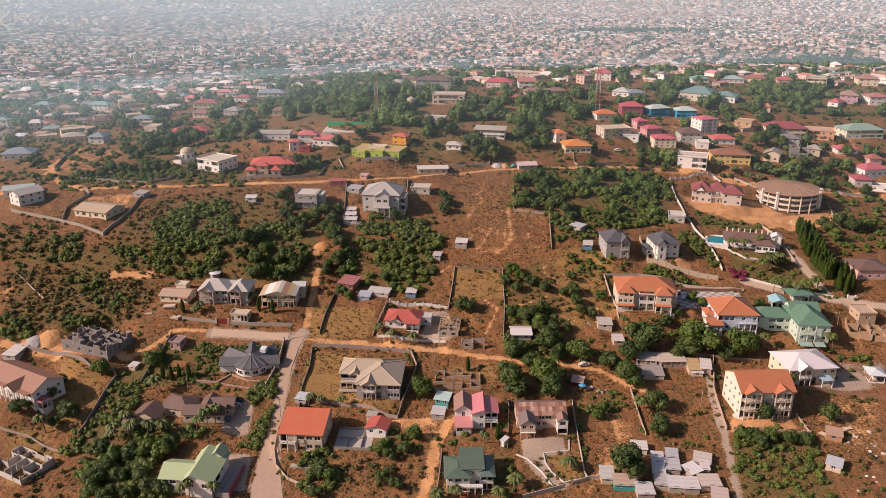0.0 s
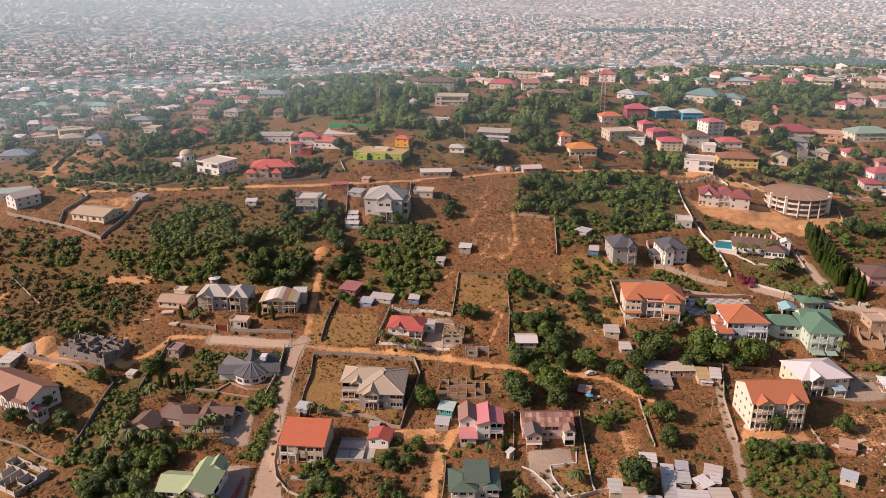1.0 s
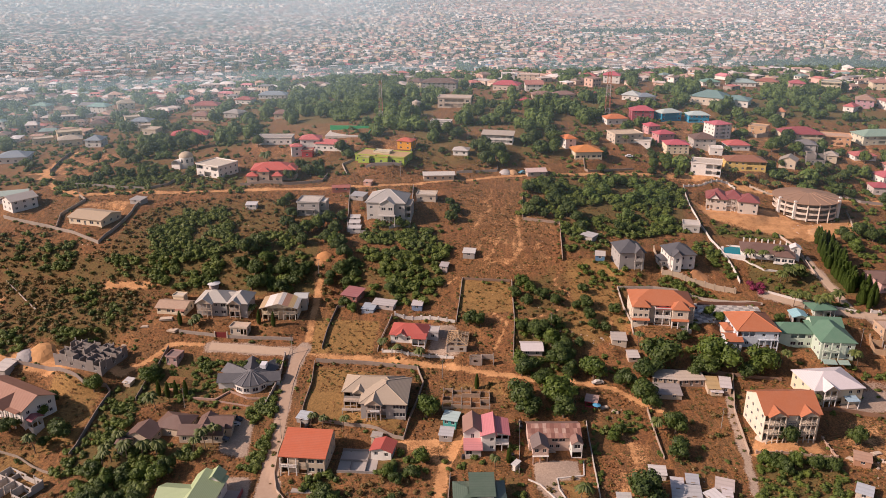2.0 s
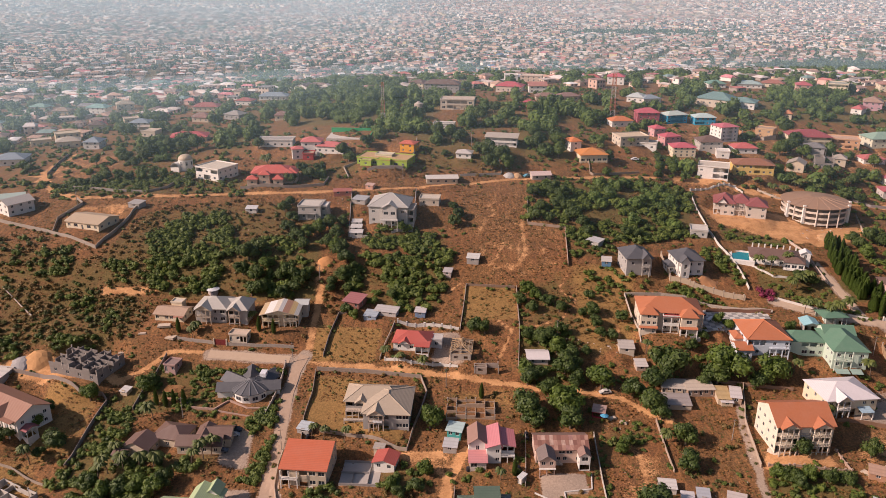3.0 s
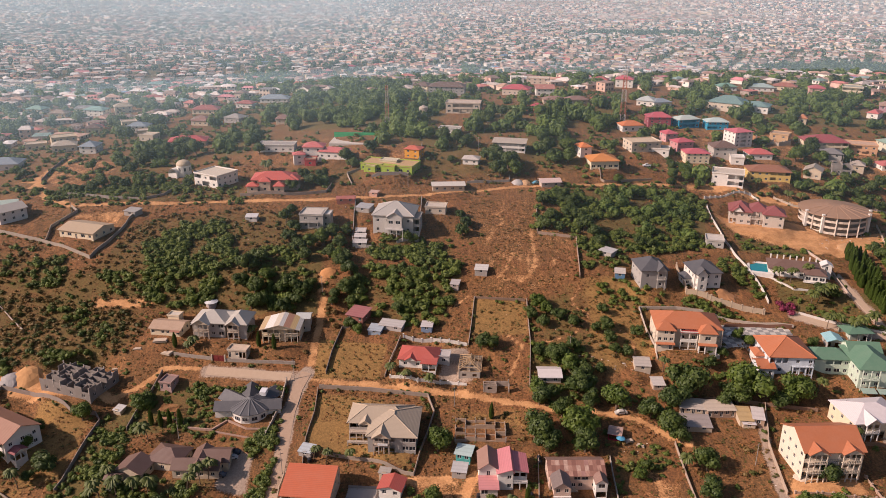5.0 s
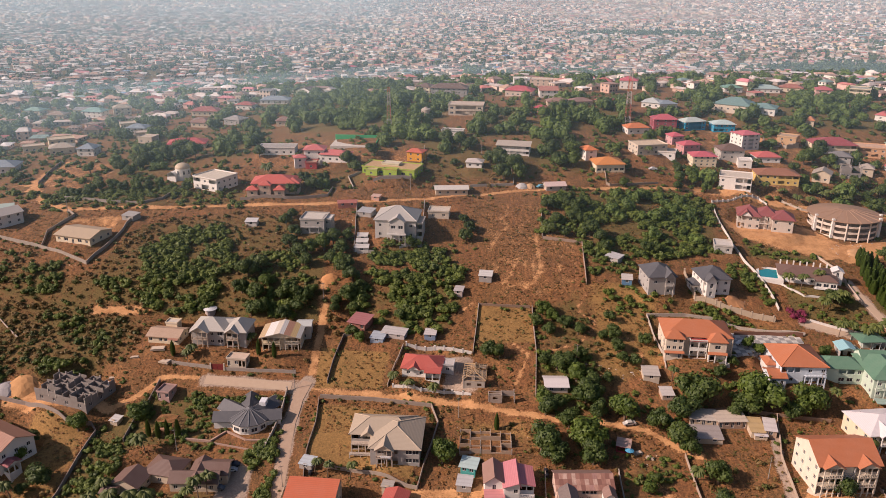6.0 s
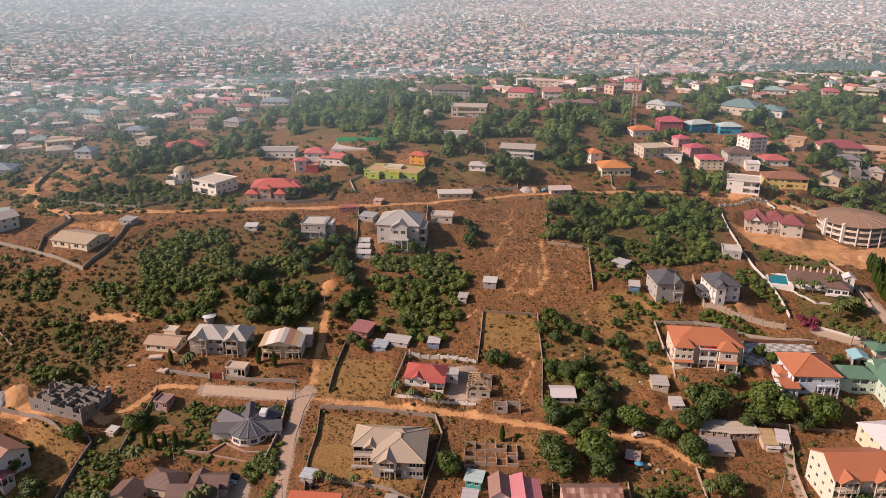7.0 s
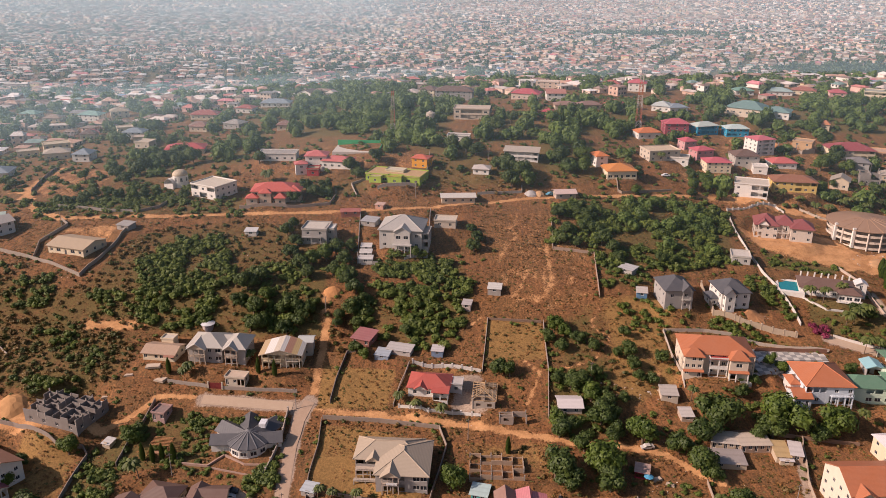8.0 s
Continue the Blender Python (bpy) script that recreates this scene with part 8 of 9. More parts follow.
for q in [(39.3, 382.5, 2.9), (43.9, 385.3, 3.2), (49.5, 383.6, 3.2), (53.4, 379.9, 3.2), (41.1, 370.0, 2.5), (49.7, 372.2, 2.8), (53.8, 370.5, 2.5), (55.7, 362.9, 3.0), (59.3, 358.9, 2.7), (61.2, 352.4, 2.4), (37.7, 363.0, 2.5), (44.4, 361.2, 2.2), (79.2, 354.2, 2.4), (83.0, 352.6, 2.2), (-25.6, 310.8, 2.0), (3.0, 363.0, 2.5), (0.8, 356.7, 2.5), (0.3, 369.5, 2.0)]:
    tree(*q)
for q in [(19.0, 420.4, 4.1), (25.1, 417.2, 4.3), (20.2, 409.5, 3.7), (27.9, 410.2, 3.4), (14.5, 424.9, 3.2), (-45.9, 430.7, 2.9), (-57.3, 419.4, 3.1), (-54.4, 414.9, 2.8), (-61.6, 428.0, 2.5), (-105.9, 434.5, 2.9), (-71.3, 397.5, 3.0), (-67.5, 402.8, 2.7), (-76.7, 403.6, 2.7), (-80.6, 391.5, 2.6), (83.6, 422.1, 2.5), (-4.4, 421.4, 1.9), (-23.9, 350.0, 2.1), (-132.3, 396.6, 2.1), (-144.2, 448.4, 3.7), (-153.5, 457.0, 4.1), (-171.2, 489.9, 3.6)]:
    tree(*q)
for q in [(190.4, 450.1, 4.0), (199.9, 461.5, 3.8), (183.8, 445.5, 3.6), (196.7, 444.4, 3.3), (174.6, 423.4, 2.9), (181.5, 419.9, 2.8), (192.2, 418.5, 2.8), (205.1, 415.0, 2.8), (213.9, 421.1, 2.8), (202.5, 424.8, 2.9), (210.7, 405.5, 2.8), (205.0, 407.0, 3.1), (223.0, 427.5, 2.9), (233.8, 438.0, 2.9), (228.0, 402.5, 2.8), (196.4, 361.1, 3.3), (200.9, 358.7, 3.3), (188.0, 354.7, 3.0), (210.2, 360.4, 3.1), (186.3, 345.2, 3.2), (186.7, 361.2, 2.5)]:
    tree(*q)
grove([(-99.7, 491.6), (-112.1, 549.8), (-118.5, 618.4), (-144.2, 853.0), (-101.7, 978.5), (-37.7, 661.8), (-34.7, 568.8), (-31.9, 489.4), (-50.7, 480.1), (-79.4, 482.3)], 2.2)
grove([(-45.2, 440.3), (-47.9, 469.2), (-29.7, 482.2), (-17.2, 479.5), (5.3, 447.8), (5.1, 433.8), (-14.2, 437.3), (-31.3, 452.1), (-40.1, 437.2)], 2.2)
grove([(-30.1, 489.3), (-33.5, 585.0), (-10.6, 612.6), (-5.4, 532.5), (-13.7, 479.2)], 1.8)
grove([(7.0, 454.3), (11.3, 497.9), (25.0, 519.8), (41.3, 510.6), (36.7, 471.3), (18.3, 460.0)], 2.4)
grove([(35.9, 427.7), (39.3, 460.9), (55.8, 471.8), (66.1, 445.7), (61.5, 420.7), (45.9, 422.7)], 2.6)
grove([(38.2, 468.3), (70.7, 479.4), (85.4, 558.4), (68.9, 573.3), (52.6, 512.3)], 1.6)
grove([(74.8, 471.1), (81.3, 516.5), (105.4, 545.8), (100.1, 505.4), (93.2, 476.9)], 1.6)
grove([(105.5, 432.2), (120.2, 449.9), (121.6, 427.8), (133.0, 426.8), (126.8, 415.4), (108.8, 420.1)], 3.0)
grove([(66.0, 396.2), (87.1, 404.9), (115.4, 407.2), (116.6, 387.2), (106.7, 364.8), (81.4, 357.8), (63.1, 365.2), (61.9, 377.4)], 1.9, (2.2, 3.6))
grove([(190.1, 502.9), (219.2, 563.8), (240.5, 592.7), (274.4, 587.0), (266.5, 533.7), (295.0, 514.9), (288.0, 499.9), (245.3, 502.0), (205.3, 504.1)], 1.8)
grove([(165.9, 496.1), (174.8, 526.0), (192.6, 522.3), (190.1, 502.9)], 1.6)
grove([(147.3, 562.5), (172.4, 618.7), (182.9, 586.5), (162.1, 505.9), (154.9, 523.4)], 1.5)
grove([(-185.0, 428.0), (-188.0, 470.0), (-170.4, 475.7), (-149.4, 430.0), (-159.1, 418.0)], 1.0, (3.0, 4.4))
grove([(-262.0, 446.4), (-354.9, 618.8), (-342.6, 634.8), (-298.1, 560.1), (-273.1, 486.8)], 0.6, (3.0, 5.0))
grove([(-213.5, 514.7), (-230.6, 572.8), (-208.4, 576.1), (-177.9, 498.1), (-187.8, 484.2)], 0.7)
grove([(-164.3, 527.4), (-174.2, 578.7), (-160.8, 573.2), (-151.9, 517.7)], 1.4)
grove([(-220.7, 849.7), (-297.0, 1207.1), (-252.8, 1246.0), (-194.0, 981.4), (-188.2, 828.4)], 1.4)
grove([(-135.0, 450.5), (-137.1, 512.4), (-123.1, 535.2), (-113.0, 480.4), (-118.8, 439.4)], 1.2)
grove([(2.6, 606.9), (13.0, 1136.0), (37.5, 1136.0), (17.8, 600.5)], 1.5)
grove([(-461.7, 812.0), (-310.8, 887.6), (-181.3, 824.7), (-118.5, 532.1), (-189.2, 531.7), (-309.2, 532.9)], 0.22)
grove([(-216.9, 847.1), (92.4, 591.4), (74.2, 466.9), (-28.6, 463.5), (-132.8, 510.2)], 0.22)
grove([(87.5, 558.6), (210.9, 563.7), (286.8, 497.6), (245.7, 413.8), (177.1, 415.4), (132.7, 425.7), (70.2, 439.3)], 0.35, (2.6, 4.2))
grove([(-140, 600), (300, 590), (330, 750), (-150, 750)], 0.3)
grove([(200, 640), (420, 620), (480, 760), (220, 760)], 0.4)
grove([(-20.7, 436.2), (37.5, 436.8), (35.4, 406.8), (-19.5, 406.6)], 0.25, (2.2, 3.4))
grove([(-72.9, 397.5), (-50.9, 416.5), (-42.9, 396.8), (-65.5, 388.1)], 0.6, (2.2, 3.4))
grove([(102.3, 627.1), (208.5, 1136.0), (128.0, 1072.4), (77.5, 609.3)], 0.9)
grove([(226.2, 426.3), (268.9, 461.1), (259.4, 442.5), (226.8, 419.4)], 0.9)
grove([(173.9, 415.1), (195.6, 422.5), (202.8, 408.1), (183.2, 405.8)], 0.9)

# ---- palms and cypresses ----
for x, y in [(154.4, 436.6), (185.1, 445.0), (200.5, 441.5), (208.2, 426.4), (198.4, 415.4), (189.4, 414.8), (210.4, 417.4), (183.2, 414.1), (180.3, 416.8), (153.4, 415.1), (159.0, 412.0)]:
    palm(x, y, 5.0, 2.1)
for x, y, r in [(-107.1, 228.2, 2.3), (-101.9, 228.3, 2.3), (-97.4, 228.6, 2.3), (-112.6, 228.5, 2.1), (-85.0, 228.3, 1.9), (-82.0, 231.4, 2.2), (-80.0, 233.5, 2.2), (-79.1, 199.5, 1.9), (-71.5, 199.8, 1.8), (-80.8, 197.1, 1.9), (-104.8, 250.5, 2.3), (-140.1, 233.0, 2.0), (-112.5, 233.7, 2.0), (-114.3, 225.2, 1.9)]:
    palm(x, y, 6.5, r)
for x, y, r in [(22.2, 198.2, 2.4), (17.7, 193.3, 2.0), (-1.4, 195.0, 2.2), (2.7, 194.9, 1.9), (39.1, 205.9, 2.5), (69.0, 236.3, 2.0), (126.7, 246.2, 2.2), (14.0, 220.8, 1.5), (-48.3, 241.2, 1.6), (-44.2, 240.2, 1.6), (-37.0, 239.5, 1.6)]:
    palm(x, y, 5.0, r)
for x, y, r in [(140.9, 317.7, 2.2), (144.4, 319.0, 2.5), (149.2, 322.0, 2.5), (140.6, 302.1, 2.4), (145.7, 301.2, 2.1), (149.5, 299.8, 2.1), (154.0, 299.8, 2.4), (160.0, 303.7, 2.4), (144.6, 332.2, 2.1), (136.5, 329.0, 2.0), (132.4, 330.3, 2.1), (151.1, 267.8, 2.2), (116.9, 269.3, 2.0), (120.8, 269.6, 2.2), (72.3, 279.4, 1.8), (-96.5, 413.1, 2.8), (124.4, 270.4, 1.8)]:
    palm(x, y, 6.0, r)
for x, y, r in [(166.8, 409.8, 2.2), (172.3, 407.7, 2.2), (180.6, 413.7, 2.2), (192.1, 410.9, 2.2), (98.7, 436.8, 1.9), (77.6, 435.5, 2.3), (80.5, 433.4, 1.9), (70.1, 440.0, 1.9), (-25.7, 278.4, 1.8), (-21.0, 274.8, 1.8), (-10.9, 273.7, 1.8), (-99.5, 289.9, 1.9), (-101.6, 288.3, 1.9), (-79.9, 295.8, 1.9), (203.9, 433.9, 1.9), (233.8, 438.8, 2.0), (249.3, 449.9, 2.0)]:
    palm(x, y, 4.5, r)
x, y = scatter([(171.6, 357.8), (177.6, 356.6), (174.2, 323.1), (178.1, 306.4), (171.1, 299.4), (166.8, 314.5), (166.2, 331.5)], 27, FIELD)
for u, v in zip(x, y):
    cypress(float(u), float(v), float(FIELD.uniform(4.5, 7.5)), float(FIELD.uniform(0.9, 1.6)))
for x, y, r in [(-102.4, 256.6, 0.9), (-99.6, 257.2, 0.9), (-96.1, 257.1, 0.9), (-105.9, 257.4, 0.9), (-95.9, 257.1, 0.9), (-76.0, 290.4, 0.9), (-69.7, 287.8, 0.7), (-107.4, 290.5, 0.9), (18.5, 222.7, 0.8), (9.5, 260.2, 0.6)]:
    cypress(x, y, 6.0, 0.9)
x, y = scatter([(51.3, 479.7), (63.9, 482.0), (66.1, 499.5), (53.1, 497.7)], 2.5, FIELD)
for u, v in zip(x, y):
    cypress(float(u), float(v), 8.0, 1.3)

# ---- scrub ----
scrub([(-209.2, 346.3), (-180.6, 342.3), (-154.1, 331.3), (-145.2, 367.6), (-100.8, 375.5), (-80.0, 370.5), (-57.9, 332.1), (-57.5, 310.0), (-84.9, 311.4), (-112.9, 315.5), (-123.6, 309.5), (-124.4, 289.1), (-157.7, 284.9), (-177.8, 278.3)], 9.0, (0.5, 1.5))
scrub([(-195.9, 317.8), (-162.4, 315.1), (-131.4, 310.9), (-117.6, 294.1), (-127.9, 284.1), (-157.2, 283.6), (-179.0, 280.9)], 14, (0.6, 1.6))
scrub([(-207.5, 343.1), (-179.3, 339.3), (-170.9, 317.9), (-194.6, 314.9)], 5, (0.8, 1.8), "bushes")
scrub([(-135.7, 342.2), (-125.1, 360.6), (-107.0, 365.6), (-95.4, 338.9), (-98.0, 315.7), (-111.8, 310.6), (-126.5, 315.3)], 19.5, (1.2, 2.6), "bushes")
scrub([(-47.2, 328.7), (-37.4, 334.2), (-11.4, 332.4), (-2.3, 318.9), (-5.8, 302.2), (-22.7, 303.6), (-45.7, 313.9)], 18, (1.2, 2.6), "bushes")
scrub([(-25.1, 346.4), (-3.8, 349.2), (1.5, 328.8), (-2.2, 315.7), (-16.3, 325.4)], 13.5, (1.2, 2.6), "bushes")
scrub([(-42.9, 350.9), (-11.9, 351.4), (-6.3, 338.9), (-37.8, 338.5)], 18, (1.2, 2.4), "bushes")
scrub([(-179.4, 333.2), (-167.5, 336.1), (-161.2, 322.1), (-174.0, 319.3)], 15, (1.0, 2.2), "bushes")
scrub([(-148.7, 326.5), (-140.2, 327.9), (-127.2, 322.4), (-125.4, 315.9), (-144.7, 317.9)], 12, (1.0, 2.2), "bushes")
scrub([(-167.4, 315.0), (-158.0, 316.5), (-131.4, 303.0), (-136.7, 290.4), (-162.8, 309.3)], 6, (1.0, 2.2), "bushes")
scrub([(-161.7, 289.1), (-136.6, 289.8), (-151.7, 281.2)], 12, (1.2, 2.2), "bushes")
scrub([(-182.6, 289.0), (-168.7, 289.1), (-164.2, 278.3), (-177.8, 278.3)], 9, (1.2, 2.4), "bushes")
scrub([(37.5, 394.5), (122.2, 409.6), (114.1, 356.0), (82.3, 348.0), (52.6, 347.8), (49.2, 366.4), (33.5, 361.5)], 13.5, (1.2, 2.6), "bushes")
scrub([(52.6, 347.8), (73.5, 344.3), (72.2, 336.2), (50.7, 332.7)], 8, (1.0, 2.0), "bushes")
scrub([(54.7, 323.6), (71.6, 332.5), (86.5, 317.7), (68.1, 311.9), (55.9, 313.4)], 9, (0.8, 1.8), "bushes")
scrub([(89.6, 320.3), (119.2, 309.4), (118.2, 306.2), (88.1, 313.1)], 16, (1.0, 1.8), "bushes")
scrub([(109.4, 343.2), (119.5, 350.2), (125.0, 324.4), (119.6, 319.0)], 12, (1.0, 2.0), "bushes")
scrub([(126.6, 370.4), (157.0, 359.4), (152.0, 353.4), (125.4, 356.4)], 10, (0.8, 1.6), "bushes")
scrub([(26.5, 318.5), (73.8, 317.3), (69.6, 286.8), (25.9, 274.4)], 4, (0.6, 1.7))
scrub([(24.9, 293.3), (45.6, 289.6), (46.9, 263.2), (25.2, 263.7)], 7, (1.0, 2.2), "bushes")
scrub([(-60.8, 325.3), (-47.2, 328.7), (-34.7, 302.6), (-54.2, 303.4)], 5, (0.8, 1.8))
scrub([(-86.2, 344.8), (-59.8, 345.9), (-55.1, 310.1), (-87.5, 312.0)], 9, (1.0, 2.2), "bushes")
scrub([(-206.2, 399.5), (-106.3, 399.7), (-101.4, 378.1), (-192.9, 376.8)], 8, (0.8, 1.8), "bushes")
scrub([(-25.3, 402.7), (23.5, 414.9), (23.1, 405.1), (-19.0, 394.5)], 5, (0.8, 1.6))
scrub([(50.3, 403.5), (124.5, 419.3), (123.1, 413.4), (52.6, 396.9)], 8, (0.8, 1.6), "bushes")
scrub([(-124.3, 258.2), (-118.8, 267.3), (-109.6, 278.0), (-105.9, 272.6), (-113.8, 243.6), (-115.7, 226.2), (-122.7, 224.0), (-126.7, 229.2)], 14, (0.9, 1.9), "bushes")
scrub([(-130.8, 224.8), (-129.2, 235.4), (-122.7, 231.5), (-125.5, 221.6)], 14, (1.0, 2.0), "bushes")
scrub([(-144.8, 210.6), (-130.8, 224.8), (-112.0, 207.5), (-113.5, 202.3), (-141.2, 203.4)], 6, (0.6, 1.5))
scrub([(-159.5, 241.2), (-144.7, 253.0), (-127.6, 236.6), (-139.0, 230.0)], 2, (0.5, 1.2))
scrub([(96.0, 221.7), (123.2, 219.3), (116.9, 189.8), (89.3, 191.9)], 8, (0.8, 2.0), "bushes")
scrub([(94.0, 215.8), (122.1, 216.9), (116.9, 189.8), (89.3, 191.9)], 7, (0.5, 1.3))
scrub([(132.3, 240.5), (156.5, 237.3), (131.1, 188.9), (118.6, 189.7)], 2.5, (0.5, 1.4))
scrub([(73.1, 245.5), (95.7, 245.5), (92.2, 215.9), (70.3, 217.3)], 4, (0.5, 1.5))
scrub([(-36.7, 218.9), (-4.5, 218.2), (-7.7, 197.3), (-35.9, 198.9)], 6, (0.7, 1.7))
scrub([(-26.4, 230.2), (-7.6, 228.1), (-7.4, 218.3), (-25.3, 218.7)], 8, (1.0, 2.0), "bushes")
scrub([(-8.5, 264.9), (24.0, 262.2), (22.7, 244.4), (17.6, 244.4), (14.2, 258.9), (-5.2, 259.9)], 5, (0.6, 1.6))
scrub([(-68.2, 223.8), (-64.0, 236.6), (-60.8, 235.2), (-63.7, 220.9)], 18, (1.2, 2.0), "bushes")
scrub([(-71.4, 247.5), (-63.0, 258.1), (-61.0, 247.3), (-68.4, 243.3)], 18, (1.2, 2.2), "bushes")
scrub([(-82.6, 250.8), (-65.7, 250.2), (-68.7, 244.7), (-82.1, 248.2)], 9, (0.7, 1.6), "bushes")
scrub([(-123.0, 252.0), (-115.5, 254.8), (-107.4, 231.4), (-117.7, 226.3)], 12, (1.0, 2.2), "bushes")
scrub([(-117.9, 235.0), (-76.8, 235.5), (-76.0, 227.9), (-110.8, 223.4)], 12, (1.0, 2.0), "bushes")
scrub([(-122.7, 224.0), (-116.2, 227.5), (-95.8, 225.2), (-92.1, 214.1), (-101.7, 209.4), (-93.3, 201.2), (-115.4, 202.4)], 10, (1.6, 3.0), "bushes")
scrub([(-47.6, 222.1), (-36.7, 218.9), (-33.3, 206.4), (-39.5, 199.1), (-45.3, 202.1)], 9, (1.2, 2.2), "bushes")
scrub([(-129.7, 226.9), (-127.6, 236.6), (-125.6, 224.2)], 9, (1.2, 2.2), "bushes")
scrub([(20.9, 263.9), (46.9, 263.2), (46.6, 246.6), (21.7, 244.4)], 4, (0.8, 1.6), "bushes")
scrub([(46.0, 273.5), (73.2, 275.6), (69.4, 252.3), (55.0, 259.8)], 5, (0.8, 1.6), "bushes")
scrub([(19.7, 244.5), (21.9, 219.4), (18.0, 216.7)], 10, (0.8, 1.4), "bushes")
scrub([(16.1, 216.8), (21.7, 216.5), (22.7, 195.8), (14.9, 195.9)], 8, (0.9, 1.6), "bushes")
scrub([(47.4, 237.9), (50.3, 237.8), (46.6, 204.4), (44.0, 204.5)], 10, (0.7, 1.2), "bushes")
scrub([(28.8, 213.2), (35.9, 197.9), (25.3, 195.6), (23.8, 208.1)], 3, (0.5, 1.0))
scrub([(-98.9, 206.8), (-69.3, 205.3), (-67.9, 199.9), (-97.0, 201.4)], 14, (1.2, 2.2), "bushes")
scrub([(-107.4, 277.9), (-86.3, 275.0), (-83.7, 250.8), (-102.6, 254.3)], 13, (0.6, 1.5), "bushes")
scrub([(139.3, 317.8), (171.1, 299.4), (166.8, 295.3), (137.2, 311.8)], 14, (0.7, 1.3), "bushes")
scrub([(72.6, 285.1), (96.9, 290.2), (107.0, 277.0), (100.5, 268.9), (71.7, 268.3)], 4, (0.7, 1.6), "bushes")
scrub([(108.2, 273.3), (159.3, 273.1), (167.5, 262.0), (147.7, 247.5), (127.9, 271.6), (109.5, 262.6)], 4, (0.7, 1.6), "bushes")
scrub([(47.4, 237.9), (56.9, 246.4), (66.5, 243.3), (62.2, 232.0), (50.7, 233.7)], 8, (0.8, 1.5), "bushes")
scrub([(-2.7, 226.5), (8.9, 225.3), (10.6, 220.8), (-2.7, 221.0)], 10, (0.8, 1.4), "bushes")
scrub([(49.5, 226.8), (65.8, 230.4), (57.6, 201.5), (47.1, 201.9)], 1.5, (0.4, 0.9))
scrub([(4.0, 315.6), (25.1, 314.6), (23.3, 275.1), (3.6, 273.5)], 1.2, (0.4, 1.0))
scrub([(-53.1, 295.6), (-29.2, 293.0), (-30.2, 277.0), (-50.6, 277.3)], 1.5, (0.4, 0.9))
scrub([(4.7, 391.9), (56.2, 402.0), (47.8, 318.4), (16.5, 318.7)], 1.6, (0.3, 0.8), "brown_scrub")
scrub([(-309.2, 532.9), (-201.6, 568.6), (-118.5, 532.1), (-101.3, 434.7), (-137.2, 402.1), (-199.2, 384.5), (-232.7, 391.9)], 2.6, (0.9, 2.4), "bushes")
scrub([(-120.3, 459.4), (-22.9, 488.6), (75.2, 473.9), (82.2, 412.1), (-19.4, 404.3), (-102.7, 384.0)], 2.6, (0.7, 1.8), "bushes")
scrub([(92.4, 591.4), (336.1, 592.7), (239.3, 400.8), (129.7, 414.8), (69.1, 431.3)], 3.2, (0.8, 2.2), "bushes")
scrub([(-343.8, 984.4), (97.8, 627.2), (77.2, 487.7), (-201.6, 568.6)], 1.6, (1.2, 2.6), "bushes")
scrub([(-503.4, 887.6), (-310.8, 887.6), (-185.2, 519.8), (-309.2, 532.9)], 1.4, (1.2, 3.0), "bushes")
scrub([(206.9, 427.3), (256.1, 435.7), (215.4, 354.2), (180.8, 350.0)], 4, (1.0, 2.2), "bushes")
scrub([(192.1, 362.9), (225.6, 373.9), (208.5, 341.1), (180.9, 326.0)], 5, (1.0, 2.2), "bushes")
scrub([(160.2, 336.2), (138.1, 321.8), (134.3, 341.3), (127.9, 313.5), (136.7, 317.7)], 6, (0.7, 1.5), "bushes")
for q in [(128.9, 313.7, 2.2), (130.5, 311.0, 2.2), (127.9, 316.7, 2.0), (131.0, 316.0, 2.0), (127.7, 313.5, 2.0), (132.4, 314.4, 1.7)]:
    CLUMPS["blossom"].append(np.array([[q[0], q[1], ground_z(q[0], q[1]), q[2], q[2]]]))

scrub([(-176.0, 392.0), (-150.0, 386.0), (-138.0, 392.0), (-140.0, 404.0), (-172.0, 408.0)], 12, (0.9, 2.0), "bushes")
scrub([(-196.0, 400.0), (-180.0, 386.0), (-172.0, 392.0), (-184.0, 404.0)], 9, (0.9, 1.8), "bushes")

# ---- clipped hedges ----
for pts in ([(-96, 271.5), (-62.5, 271.8), (-62.5, 273.2), (-96, 273.4)], [(-63.0, 226.0), (-61.6, 226.0), (-61.4, 241.0), (-63.4, 241.0)], [(98.5, 220.0), (122.0, 217.6), (122.0, 219.2), (98.5, 221.6)], [(-104.5, 203.5), (-92, 203.0), (-92, 207.5), (-104.5, 208.5)]):
    scrub(pts, 60, (0.9, 1.5), "bushes", 1.0)

